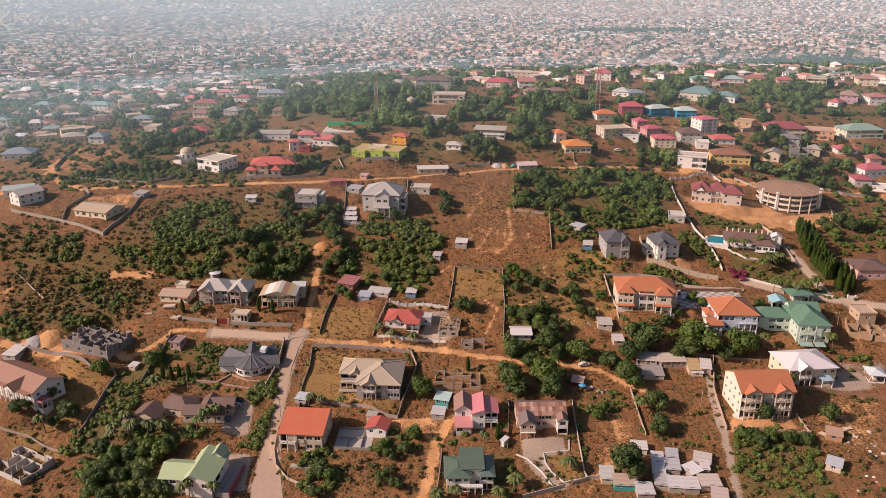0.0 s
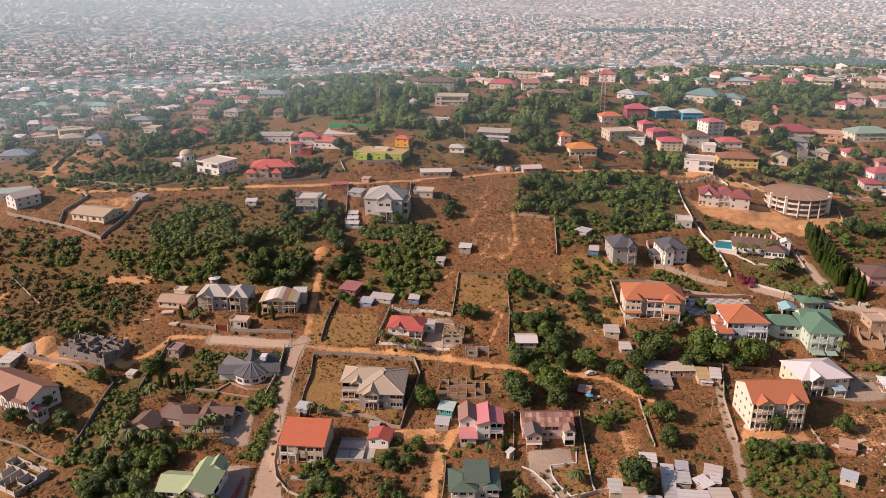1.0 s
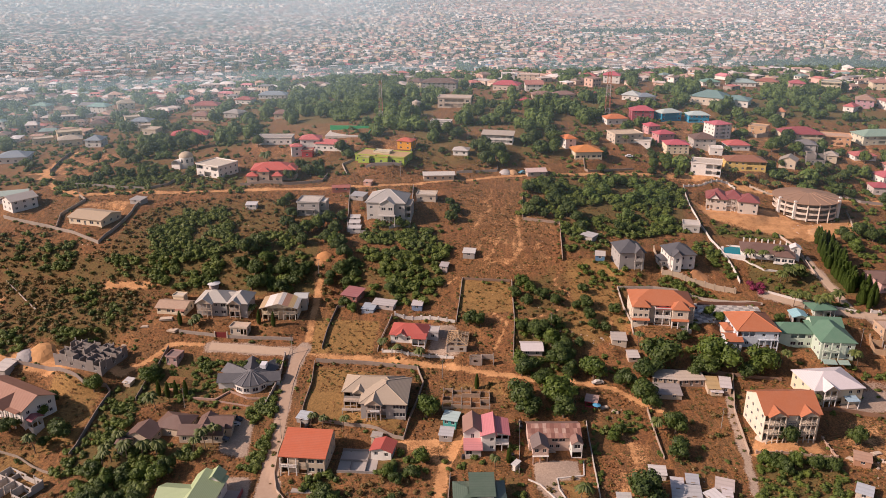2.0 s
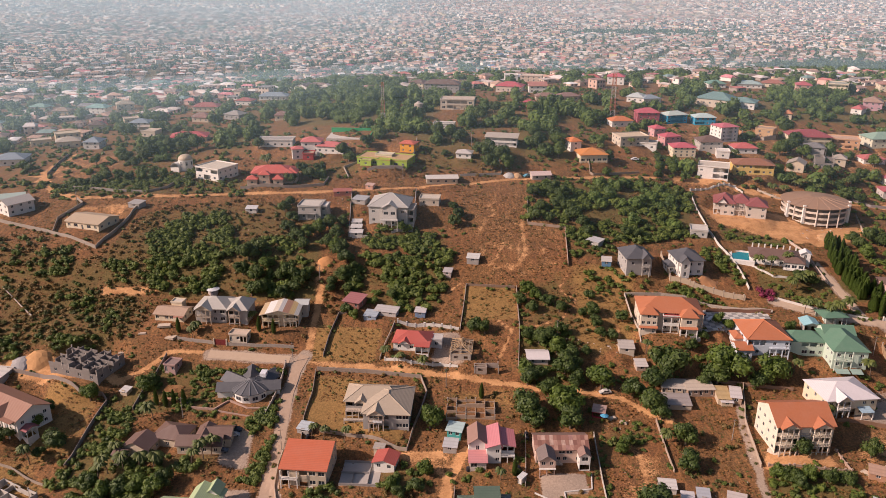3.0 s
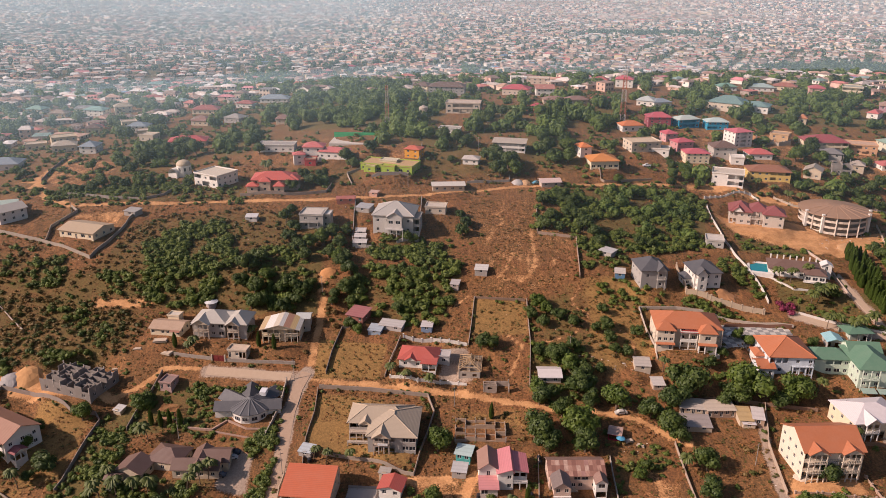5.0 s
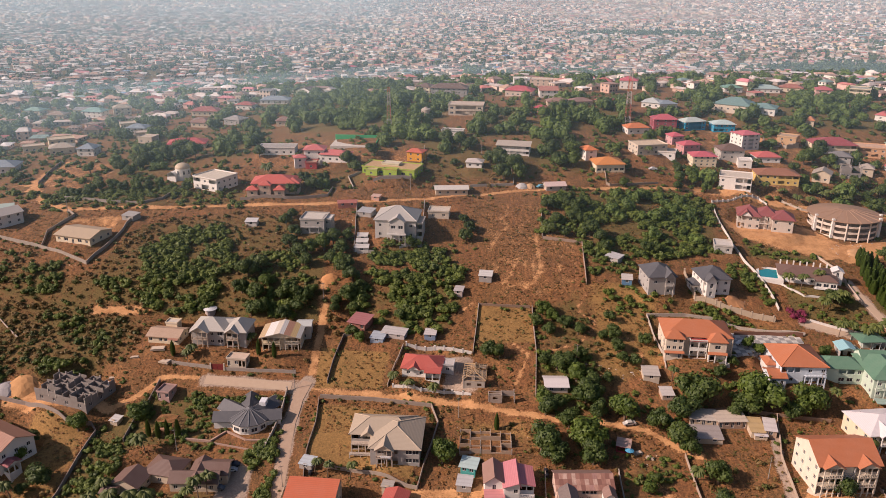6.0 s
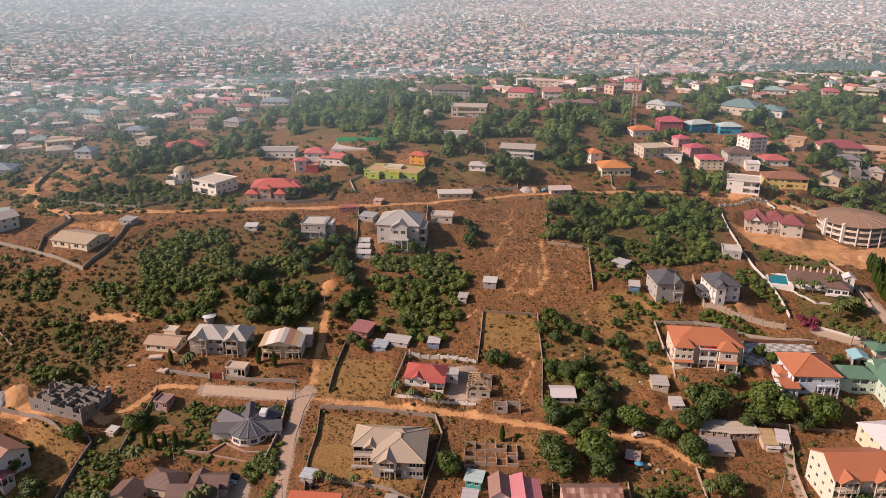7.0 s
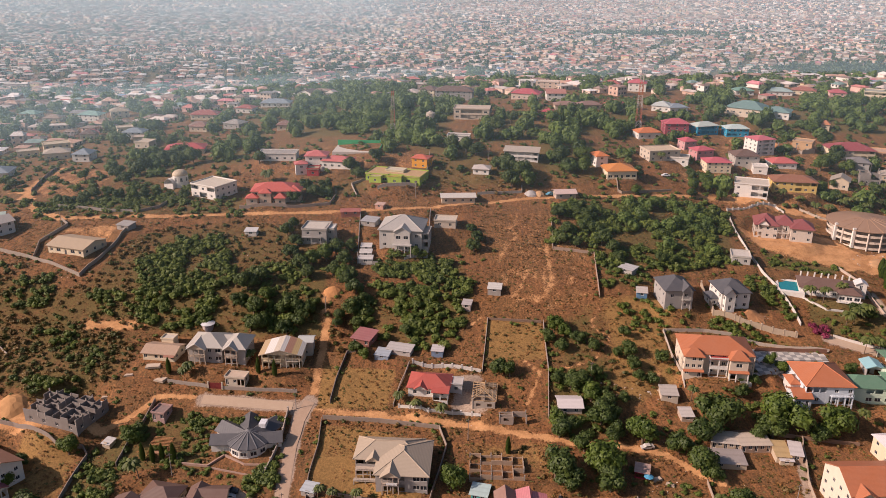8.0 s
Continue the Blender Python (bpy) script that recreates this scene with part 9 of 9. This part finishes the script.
# ---- growth along the walls and over the rough ground ----
def undergrowth():
    r = np.random.RandomState(21)
    rows = []
    for pts in WALLS:
        for (ax, ay), (bx, by) in zip(pts, pts[1:]):
            ln = math.hypot(bx - ax, by - ay)
            for _ in range(int(ln / 1.5)):
                if r.random_sample() < 0.62:
                    u, side = r.random_sample(), r.choice([-1, 1]) * r.uniform(0.6, 1.6)
                    rows.append((ax + (bx - ax) * u - (by - ay) / ln * side, ay + (by - ay) * u + (bx - ax) / ln * side, r.uniform(0.5, 1.4)))
    n = 6000
    x, y = r.uniform(-170, 210, n), r.uniform(188, 440, n)
    k = np.array([noise.noise((u * 0.035, v * 0.035, 4)) for u, v in zip(x, y)]) > r.uniform(-0.05, 0.4, n)
    x, y = x[k], y[k]
    s = soils(x, y)
    keep = (s[:, 0] < 0.2) & (s[:, 3] < 0.15) & (s[:, 2] < 0.4)
    for px, py, pr in PADS:
        keep &= np.hypot(x - px, y - py) > pr * 0.95
    rows += [(u, v, k_) for u, v, k_ in zip(x[keep], y[keep], r.uniform(0.4, 1.5, keep.sum()))]
    q = np.array(rows)
    half = r.random_sample(len(q)) < 0.34
    for kind, sel in (("bushes", half), ("scrub", ~half)):
        p = q[sel]
        CLUMPS[kind].append(np.stack([p[:, 0], p[:, 1], height(p[:, 0], p[:, 1]), p[:, 2], p[:, 2] * 0.8], 1))


undergrowth()

# ---- stones and rubble ----
def rubble(pts, per, size):
    x, y = scatter(pts, per, FIELD)
    s = FIELD.uniform(*size, len(x)) ** 1.4
    CLUMPS["rubble"].append(np.stack([x, y, height(x, y), s, s * 0.7], 1))


rubble([(134.4, 219.3), (148.4, 221.8), (131.1, 188.9), (120.2, 189.6)], 7, (0.4, 1.5))
rubble([(42.9, 286.5), (63.6, 285.2), (62.6, 279.5), (43.4, 280.6)], 22, (0.3, 1.0))
rubble([(88.4, 326.7), (105.9, 325.5), (117.3, 320.1), (92.1, 320.6)], 12, (0.3, 0.9))
rubble([(108.9, 303.5), (124.4, 302.9), (121.1, 300.1), (107.0, 300.9)], 14, (0.4, 1.1))
rubble([(21.2, 365.7), (48.2, 357.1), (44.1, 318.4), (21.5, 318.6)], 2, (0.2, 0.6))
rubble([(-168.8, 278.3), (-129.3, 281.2), (-122.1, 267.4), (-160.1, 268.2)], 4, (0.2, 0.7))
rubble([(-63.7, 375.2), (-49.6, 376.2), (-49.5, 361.7), (-62.1, 363.0)], 8, (0.3, 0.9))
rubble([(163.2, 368.6), (201.3, 383.3), (195.1, 363.3), (168.5, 353.5)], 6, (0.3, 1.0))
rubble([(68.5, 217.4), (93.0, 212.9), (87.7, 192.0), (61.0, 193.6)], 6, (0.2, 0.7))
rubble([(44.5, 246.6), (61.0, 246.4), (60.1, 241.9), (43.9, 242.2)], 10, (0.3, 0.8))
rubble([(-22.2, 293.8), (-21.1, 275.3), (-25.7, 276.8)], 8, (0.3, 0.7))
rubble([(-208.9, 343.2), (-62.4, 364.9), (-50.6, 277.3), (-179.0, 278.3)], 0.35, (0.3, 0.9))

rubble([(-173.1, 267.9), (-86.9, 277.7), (-18.8, 274.8), (25.2, 263.7), (169.3, 261.9), (131.1, 188.9), (-141.2, 203.4)], 0.9, (0.15, 0.55))
rubble([(-55.8, 316.2), (28.8, 315.2), (95.7, 285.5), (169.3, 261.9), (25.2, 263.7), (-50.6, 277.3)], 0.8, (0.15, 0.5))


def build_rubble():
    rows = np.concatenate(CLUMPS["rubble"])
    bm = bmesh.new()
    bmesh.ops.create_icosphere(bm, subdivisions=1, radius=0.5)
    v = np.array([q.co[:] for q in bm.verts])
    f = np.array([[q.index for q in p.verts] for p in bm.faces])
    bm.free()
    r = np.random.RandomState(4)
    k = r.uniform(0.6, 1.35, (len(rows), len(v), 1))
    V = v[None] * k * np.stack([rows[:, 3], rows[:, 3] * 0.8, rows[:, 4]], 1)[:, None] + rows[:, None, :3]
    L = (f[None] + (np.arange(len(rows)) * len(v))[:, None, None]).ravel()
    tagged(mass("rubble", "pale stones and rubble on the slope", V.reshape(-1, 3), np.full(len(rows) * len(f), 3), L, islands("rubble_stone", [(0, (0.46, 0.34, 0.25)), (0.4, (0.56, 0.45, 0.36)), (0.75, (0.34, 0.25, 0.19)), (0.9, (0.66, 0.6, 0.55))])), "", "stones")


# ---- pergola, steps and heaps ----
perg = thing("pergola", "orange brown timber pergola beside the garden", "pergola", -101.2, 262.5, 13.9, -6)
for u in (-2.6, 2.6):
    for v in (-1.8, 1.8):
        part("post", Geo().box(u - 0.1, v - 0.1, -0.5, u + 0.1, v + 0.1, 2.6), plain((0.36, 0.17, 0.07), 0.7), perg)
for k in range(7):
    part("rafter", Geo().box(-3.2, -2.3 + 0.72 * k, 2.6, 3.2, -2.15 + 0.72 * k, 2.78), plain((0.46, 0.22, 0.09), 0.7), perg)
part("deck", Geo().box(-3.4, -2.6, -1.5, 3.4, 2.4, -0.1), plaster((0.42, 0.24, 0.15)), perg)
compound_wall("low pinkish garden parapet", [(-98.6, 262.4), (-93.4, 255.6), (-84.6, 254.4), (-80.4, 258.9), (-73.0, 254.7), (-66.6, 254.5)], 0.9, (0.5, 0.34, 0.27), 0.5)
compound_wall("low pinkish garden parapet", [(-84.4, 253.8), (-69.9, 250.3), (-65.8, 250.8)], 0.8, (0.5, 0.34, 0.27), 0.4)


def heap(x, y, r, hgt, c, label):
    """A poured heap with an uneven foot."""
    rnd = random.Random(int(x * 7 + y))
    g, n = Geo(), 16
    rings = [[(x + r * k * (0.85 + 0.3 * rnd.random()) * math.cos(6.2832 * i / n), y + r * k * 0.8 * (0.85 + 0.3 * rnd.random()) * math.sin(6.2832 * i / n)) for i in range(n)] for k in (1, 0.7, 0.35)]
    hs = (-0.4, hgt * 0.45, hgt * 0.85)
    rings = [[(u, v, ground_z(u, v) + k) for u, v in ring_] for ring_, k in zip(rings, hs)]
    for p, q in zip(rings, rings[1:]):
        for i in range(n):
            j = (i + 1) % n
            g.face(p[i], p[j], q[j], q[i])
    for i in range(n):
        g.face(rings[2][i], rings[2][(i + 1) % n], (x, y, ground_z(x, y) + hgt))
    ob = part("mound", g, plaster(c, 0.8))
    tagged(ob, label, "mound")


heap(-163.1, 276.8, 4.5, 1.8, (0.36, 0.34, 0.34), "grey gravel heap on orange earth")
heap(-157.9, 278.3, 6.0, 2.2, (0.56, 0.3, 0.12), "orange sand heap beside the ruin")
heap(29.1, 403.6, 3.5, 1.8, (0.46, 0.44, 0.43), "pale gravel heap on ridge road")
heap(33.0, 403.7, 3.0, 1.6, (0.56, 0.36, 0.2), "sand heap on ridge road")
heap(102.5, 230.1, 3.0, 0.6, (0.6, 0.5, 0.4), "pale sand heap before the apartments")
heap(-55.0, 329.7, 4.0, 1.6, (0.56, 0.27, 0.1), "orange earth heap on the slope")
heap(107.1, 319.9, 5.0, 1.2, (0.5, 0.25, 0.11), "red earth bank below white house")
heap(177.0, 364.1, 6.0, 1.6, (0.5, 0.3, 0.15), "earth heap below round building")

def planks(x, y, rz, w, d, c, label):
    """Loose sheets and boards piled on the ground."""
    t = thing("board_pile", label, "board pile", x, y, ground_z(x, y), rz, "board piles")
    for k in range(4):
        part("board", Geo().box(-w / 2 + 0.25 * k, -d / 2 + 0.2 * ((k * 7) % 3), 0.05 + 0.09 * k - 0.4 * (k == 0), w / 2 - 0.1 * k, d / 2 - 0.15 * k, 0.12 + 0.09 * k), plaster(scaled(c, 0.85 + 0.1 * k), 0.7), t)


for x, y, rz, w, d in ((-113.5, 292.6, 8, 5.2, 3.0), (-109.8, 288.6, -20, 4.0, 3.2), (-121.6, 290.4, 5, 3.2, 1.6), (-19.5, 244.2, -4, 5.4, 2.4), (-128.0, 284.6, 12, 3.0, 1.6), (53.6, 247.6, 20, 3.0, 1.8), (57.2, 245.6, -30, 2.6, 1.4), (136.0, 222.6, 15, 3.4, 1.8), (127.2, 219.6, -60, 4.0, 2.0)):
    planks(x, y, rz, w, d, (0.56, 0.46, 0.36), "pile of pale boards on bare earth")

# ---- roadside stall, carport, parasol ----
shack(47.0, 247.4, 15.0, -17.2, 4.1, 4.0, 2.4, (0.45, 0.3, 0.25), (0.5, 0.03, 0.08), "red roadside stall with sheet roof", "O")
par = thing("parasol", "blue and yellow market parasol", "parasol", 50.7, 246.5, 14.6)
part("pole", Geo().bar((0, 0, -0.3), (0, 0, 2.3), 0.04), IRON, par)
part("canopy", Geo().tube(0, 0, 1.9, 2.5, 1.5, 0.05, 8), plain((0.08, 0.32, 0.5), 0.8), par)
simple("white_carport", "open white carport beside the court", 156.0, 248.4, 16.8, -9.2, 5.2, 6.0, 1, 3.0, WHITE, "hip", 1.2, (0.62, 0.66, 0.66), "O", "O", "O", category="carport")
shack(-26.9, 233.6, 9.4, -12.6, 3.3, 2.5, 2.2, (0.4, 0.36, 0.32), BEIGE, "small shed beside red hut")
shack(19.2, 219.8, 9.0, -42.7, 1.4, 2.5, 2.6, (0.6, 0.6, 0.6), WHITE, "narrow white gatekeeper hut")
shack(-129.0, 275.8, 18.6, -17.7, 3.2, 3.0, 1.6, (0.72, 0.7, 0.68), GREY, "low white hut beside ruin")
shack(-121.0, 262.0, 13.6, -18.0, 2.9, 3.0, 2.0, (0.62, 0.6, 0.58), BEIGE, "small pale hut above gully")
shack(-42.9, 384.4, 56.9, -17.6, 3.8, 3.0, 2.4, (0.6, 0.4, 0.33), (0.6, 0.36, 0.28), "small pink hut on ridge road")
simple("stable_row", "low pink block row beside villa", -107.7, 272.6, 18.0, -12.6, 4.4, 5.0, 1, 2.6, (0.46, 0.3, 0.27), "flat", 1, (0.3, 0.22, 0.2), "d.w", category="outbuilding")

# ---- dry grass over the open slope ----
def dry_grass():
    r = np.random.RandomState(9)
    n = 56000
    x, y = r.uniform(-205, 228, n), 188 + 235 * r.random_sample(n) ** 1.15
    keep = np.abs(x) < y * 0.6 + 12
    x, y = x[keep], y[keep]
    s = soils(x, y)
    keep = (s[:, 0] < 0.3 + 0.3 * r.random_sample(len(x))) & (s[:, 3] < 0.2)
    for px, py, pr in PADS:
        keep &= np.hypot(x - px, y - py) > pr * 0.85
    x, y = x[keep], y[keep]
    k = r.uniform(0.3, 0.8, len(x))
    CLUMPS["dry_grass"].append(np.stack([x, y, height(x, y) + 0.01, k, k * 0.34], 1))
    build_clumps("dry_grass", "dry straw and olive grass tufts", GRASS, 5, 0.6, 0)


# ---- the wide city on the plain ----
def city_spots(r, n, y0, y1, cell):
    """Places on turned street grids, district by district, clear of the hill's own houses."""
    y = y0 + (y1 - y0) * r.random_sample(n) ** 0.62
    x = r.uniform(-1, 1, n) * (y * 0.64 + 40)
    dx, dy = np.floor(x / 260), np.floor(y / 230)
    turn = np.radians((np.abs(np.sin(dx * 12.9898 + dy * 78.233) * 43758.5453) % 1) * 70 - 35)
    u, v = x * np.cos(turn) + y * np.sin(turn), -x * np.sin(turn) + y * np.cos(turn)
    gu, gv = np.round(u / cell[0]), np.round(v / cell[1])
    street = (gu % 9 == 0) | (gv % 5 == 0)
    key = np.unique(np.stack([gu, gv, dx * 97 + dy], 1), axis=0, return_index=True)[1]
    key = key[~street[key]]
    u, v, turn = gu[key] * cell[0] + r.uniform(-2, 2, len(key)), gv[key] * cell[1] + r.uniform(-2, 2, len(key)), turn[key]
    x, y = u * np.cos(turn) - v * np.sin(turn), u * np.sin(turn) + v * np.cos(turn)
    edge = np.where(x < -140, np.clip(470 + (x + 300) * 1.1, 440, 660), np.where(x > 190, 585, 600))
    keep = (y > edge) & (np.hypot((x - 420) / 130, (y - 1730) / 45) > 1) & (np.hypot((x - 560) / 120, (y - 1150) / 60) > 1)
    for a, b in FOOT:
        keep &= np.hypot(x - a - 5, y - b - 5) > 17
    return x[keep], y[keep], turn[keep]


def city():
    r = np.random.RandomState(3)
    x, y, a = [np.concatenate(q) for q in zip(city_spots(r, 150000, 640, 4300, (12.0, 11.0)), city_spots(r, 12000, 430, 760, (14.5, 13.5)), city_spots(r, 190000, 1900, 4400, (15.0, 14.0)))]
    k = r.random_sample(len(x)) < np.where(y < 700, 0.8, 0.92)
    x, y, a = x[k], y[k], a[k]
    z, m = height(x, y), len(x)
    w, d = r.uniform(3.4, 6.6, m), r.uniform(2.8, 5.2, m)
    hh = np.where(r.random_sample(m) < 0.14, 5.6, 2.8) * r.uniform(0.85, 1.15, m)
    rise = np.where(r.random_sample(m) < 0.25, 0.15, r.uniform(0.6, 2.0, m))
    a = a + np.radians(r.choice([0, 0, 90], m) + r.uniform(-5, 5, m))
    far = np.clip((y - 1500) / 1500, 0, 1)
    w, d, hh = w * (1 + 0.7 * far), d * (1 + 0.5 * far), hh * (1 + 1.3 * far)
    base = np.array([[-1, -1], [1, -1], [1, 1], [-1, 1]])

    def corners(sx, sy):
        px, py = base[None, :, 0] * sx[:, None], base[None, :, 1] * sy[:, None]
        return px * np.cos(a)[:, None] - py * np.sin(a)[:, None] + x[:, None], px * np.sin(a)[:, None] + py * np.cos(a)[:, None] + y[:, None]
    bx, by = corners(w, d)
    W = np.concatenate([np.stack([bx, by, np.repeat(z[:, None] - 2, 4, 1)], 2), np.stack([bx, by, np.repeat((z + hh)[:, None], 4, 1)], 2)], 1).reshape(-1, 3)
    q = np.array([[0, 1, 5, 4], [1, 2, 6, 5], [2, 3, 7, 6], [3, 0, 4, 7]])
    lw = (q[None] + (np.arange(m) * 8)[:, None, None]).ravel()
    walls = mass("city_walls", "crowded low houses of the plain", W, np.full(m * 4, 4), lw, islands("city_wall_paint", [(0, (0.72, 0.54, 0.42)), (0.25, (0.56, 0.33, 0.24)), (0.42, (0.88, 0.80, 0.72)), (0.64, (0.70, 0.40, 0.33)), (0.80, (0.72, 0.55, 0.30)), (0.88, (0.26, 0.20, 0.17))]))
    ex, ey = corners(w + 0.6, d + 0.6)
    rx = w * r.uniform(0.1, 0.9, m)
    r0 = np.stack([x - rx * np.cos(a), y - rx * np.sin(a), z + hh + rise], 1)
    r1 = np.stack([x + rx * np.cos(a), y + rx * np.sin(a), z + hh + rise], 1)
    R = np.concatenate([np.stack([ex, ey, np.repeat((z + hh)[:, None], 4, 1)], 2), r0[:, None], r1[:, None]], 1).reshape(-1, 3)
    f = np.array([0, 1, 5, 4, 2, 3, 4, 5, 1, 2, 5, 3, 0, 4])
    lr = (f[None] + (np.arange(m) * 6)[:, None]).ravel()
    roofs = mass("city_roofs", "rusty and pale sheet roofs across the plain", R, np.tile([4, 4, 3, 3], m), lr, islands("city_roof_sheets", [(0, (0.50, 0.27, 0.18)), (0.18, (0.20, 0.11, 0.08)), (0.30, (0.60, 0.50, 0.44)), (0.46, (0.30, 0.15, 0.11)), (0.56, (0.76, 0.67, 0.61)), (0.70, (0.54, 0.12, 0.10)), (0.79, (0.16, 0.15, 0.16)), (0.85, (0.88, 0.84, 0.81)), (0.94, (0.14, 0.27, 0.26)), (0.97, (0.10, 0.21, 0.40)), (0.985, (0.62, 0.16, 0.20))]))
    for o in (walls, roofs):
        tagged(o, "", "houses")
    near = (y < 1150) & (hh > 2)
    t = [np.stack([x + np.cos(a) * u * w + np.sin(a) * (d + 0.05), y + np.sin(a) * u * w - np.cos(a) * (d + 0.05), z, np.cos(a), np.sin(a), hh], 1)[near] for u in (-0.6, 0.0, 0.6)]
    t += [np.stack([x + np.cos(a) * (w + 0.05) * s - np.sin(a) * v * d, y + np.sin(a) * (w + 0.05) * s + np.cos(a) * v * d, z, -np.sin(a), np.cos(a), hh], 1)[near] for v in (-0.45, 0.45) for s in (-1, 1)]
    t = np.concatenate(t)
    t = t[r.random_sample(len(t)) < 0.75]
    rows = np.concatenate([np.concatenate([t[:, :2], t[:, 2:3] + 1.0, t[:, 3:5]], 1), np.concatenate([t[:, :2], t[:, 2:3] + 4.1, t[:, 3:5]], 1)[t[:, 5] > 5]])
    q = [rows[:, :3] + np.stack([rows[:, 3] * su * 0.65, rows[:, 4] * su * 0.65, np.full(len(rows), sv)], 1) for su, sv in ((-1, 0), (1, 0), (1, 1.25), (-1, 1.25))]
    tagged(mass("city_windows", "dark windows of the nearer city houses", np.stack(q, 1).reshape(-1, 3), np.full(len(rows), 4), np.arange(len(rows) * 4), GLASS), "", "windows")
    n = 30000
    ty = 560 + (4300 - 560) * r.random_sample(n) ** 0.66
    tx = r.uniform(-1, 1, n) * (ty * 0.64 + 40)
    near = np.array([noise.noise((u * 0.006, v * 0.006, 9)) for u, v in zip(tx, ty)])
    k = (near > r.uniform(-0.65, 0.3, n)) & (ty > np.where(np.abs(tx) > 180, 570, 655))
    tx, ty = tx[k], ty[k]
    bx, by = r.normal(420, 110, 500), r.normal(1730, 20, 500)
    cx, cy = r.normal(560, 60, 250), r.normal(1150, 28, 250)
    tx, ty = np.concatenate([tx, bx, cx]), np.concatenate([ty, by, cy])
    s = r.uniform(2.4, 6.0, len(tx))
    rows = np.stack([tx, ty, height(tx, ty) + 0.5, s, s * 1.15], 1)
    CLUMPS["city_trees"].append(rows[ty < 1250])
    CLUMPS["far_trees"].append(rows[(ty >= 1250) & ((ty < 2200) | (r.random_sample(len(ty)) < 0.5))])
    build_clumps("city_trees", "haze-greyed trees among the houses of the plain", CITY_LEAF, 18, 0.40, 0.85, 2)
    build_clumps("far_trees", "haze-greyed trees far across the plain", CITY_LEAF, 4, 0.6, 1.2, 1)


# ---- translucent sheets that imitate haze over the hilltop and the plain ----
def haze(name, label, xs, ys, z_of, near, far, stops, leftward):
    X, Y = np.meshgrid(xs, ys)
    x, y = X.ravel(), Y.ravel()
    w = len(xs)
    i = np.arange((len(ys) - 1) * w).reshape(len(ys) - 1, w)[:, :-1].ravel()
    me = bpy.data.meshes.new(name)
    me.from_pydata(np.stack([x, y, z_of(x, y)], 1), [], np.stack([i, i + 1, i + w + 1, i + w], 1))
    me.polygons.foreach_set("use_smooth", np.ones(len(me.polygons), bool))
    m, n, l = material("haze_sheet_mix")
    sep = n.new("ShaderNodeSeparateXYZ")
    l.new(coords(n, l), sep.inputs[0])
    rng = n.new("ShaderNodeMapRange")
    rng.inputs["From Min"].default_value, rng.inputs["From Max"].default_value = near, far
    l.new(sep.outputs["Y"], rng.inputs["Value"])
    # opacity set by distance, and higher to the left, to imitate haze
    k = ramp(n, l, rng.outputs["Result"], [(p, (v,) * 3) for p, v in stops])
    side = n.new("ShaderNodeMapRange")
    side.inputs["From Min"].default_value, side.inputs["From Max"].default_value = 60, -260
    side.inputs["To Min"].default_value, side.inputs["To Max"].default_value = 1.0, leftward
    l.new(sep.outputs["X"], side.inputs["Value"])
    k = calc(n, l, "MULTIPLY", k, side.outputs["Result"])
    clear, veil, lit = n.new("ShaderNodeBsdfTransparent"), n.new("ShaderNodeBsdfDiffuse"), n.new("ShaderNodeBsdfTranslucent")
    # bluish colour puts the haze tint into the sheet itself
    for s in (veil, lit):
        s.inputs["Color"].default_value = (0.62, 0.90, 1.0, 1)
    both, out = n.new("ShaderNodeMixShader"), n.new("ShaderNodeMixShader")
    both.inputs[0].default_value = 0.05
    l.new(veil.outputs[0], both.inputs[1])
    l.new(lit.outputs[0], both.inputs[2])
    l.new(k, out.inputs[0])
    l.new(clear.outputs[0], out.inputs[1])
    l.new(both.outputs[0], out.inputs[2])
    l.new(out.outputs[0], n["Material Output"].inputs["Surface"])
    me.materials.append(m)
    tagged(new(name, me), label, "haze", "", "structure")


def haze_sheets():
    haze("haze_layer", "translucent bluish sheet imitating haze over the far plain", np.linspace(-5500, 5500, 23), np.concatenate([np.linspace(700, 900, 5), 900 * 1.15 ** np.arange(1, 14)]),
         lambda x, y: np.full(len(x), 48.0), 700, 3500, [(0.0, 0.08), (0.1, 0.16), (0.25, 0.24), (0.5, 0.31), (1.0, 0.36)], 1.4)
    haze("hill_haze", "faint bluish sheet imitating haze over the hilltop", np.linspace(-620, 620, 60), np.linspace(200, 740, 50),
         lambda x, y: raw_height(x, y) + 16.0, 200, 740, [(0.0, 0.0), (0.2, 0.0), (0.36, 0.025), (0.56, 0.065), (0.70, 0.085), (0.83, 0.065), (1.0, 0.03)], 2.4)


city()
haze_sheets()
dry_grass()
build_clumps("woods", "close green woods on the hilltop", WOOD, 230, 0.125, 0.84, 6)
build_clumps("scrub", "green and browning scrub on the slope", SCRUB, 42, 0.22, 0.6, 2)
build_clumps("bushes", "dense dark green bushes on the slope", BUSH, 64, 0.18, 0.84)
build_clumps("hill_bushes", "green bushes over the hilltop", BUSH, 18, 0.32, 0.85, 2)
build_clumps("brown_scrub", "dry brown brushwood on cleared ground", STRAW, 50, 0.2, 0)
build_clumps("blossom", "magenta bougainvillea over the wall", BLOSSOM, 160, 0.11, 0.7)
build_rubble()
build_ground()
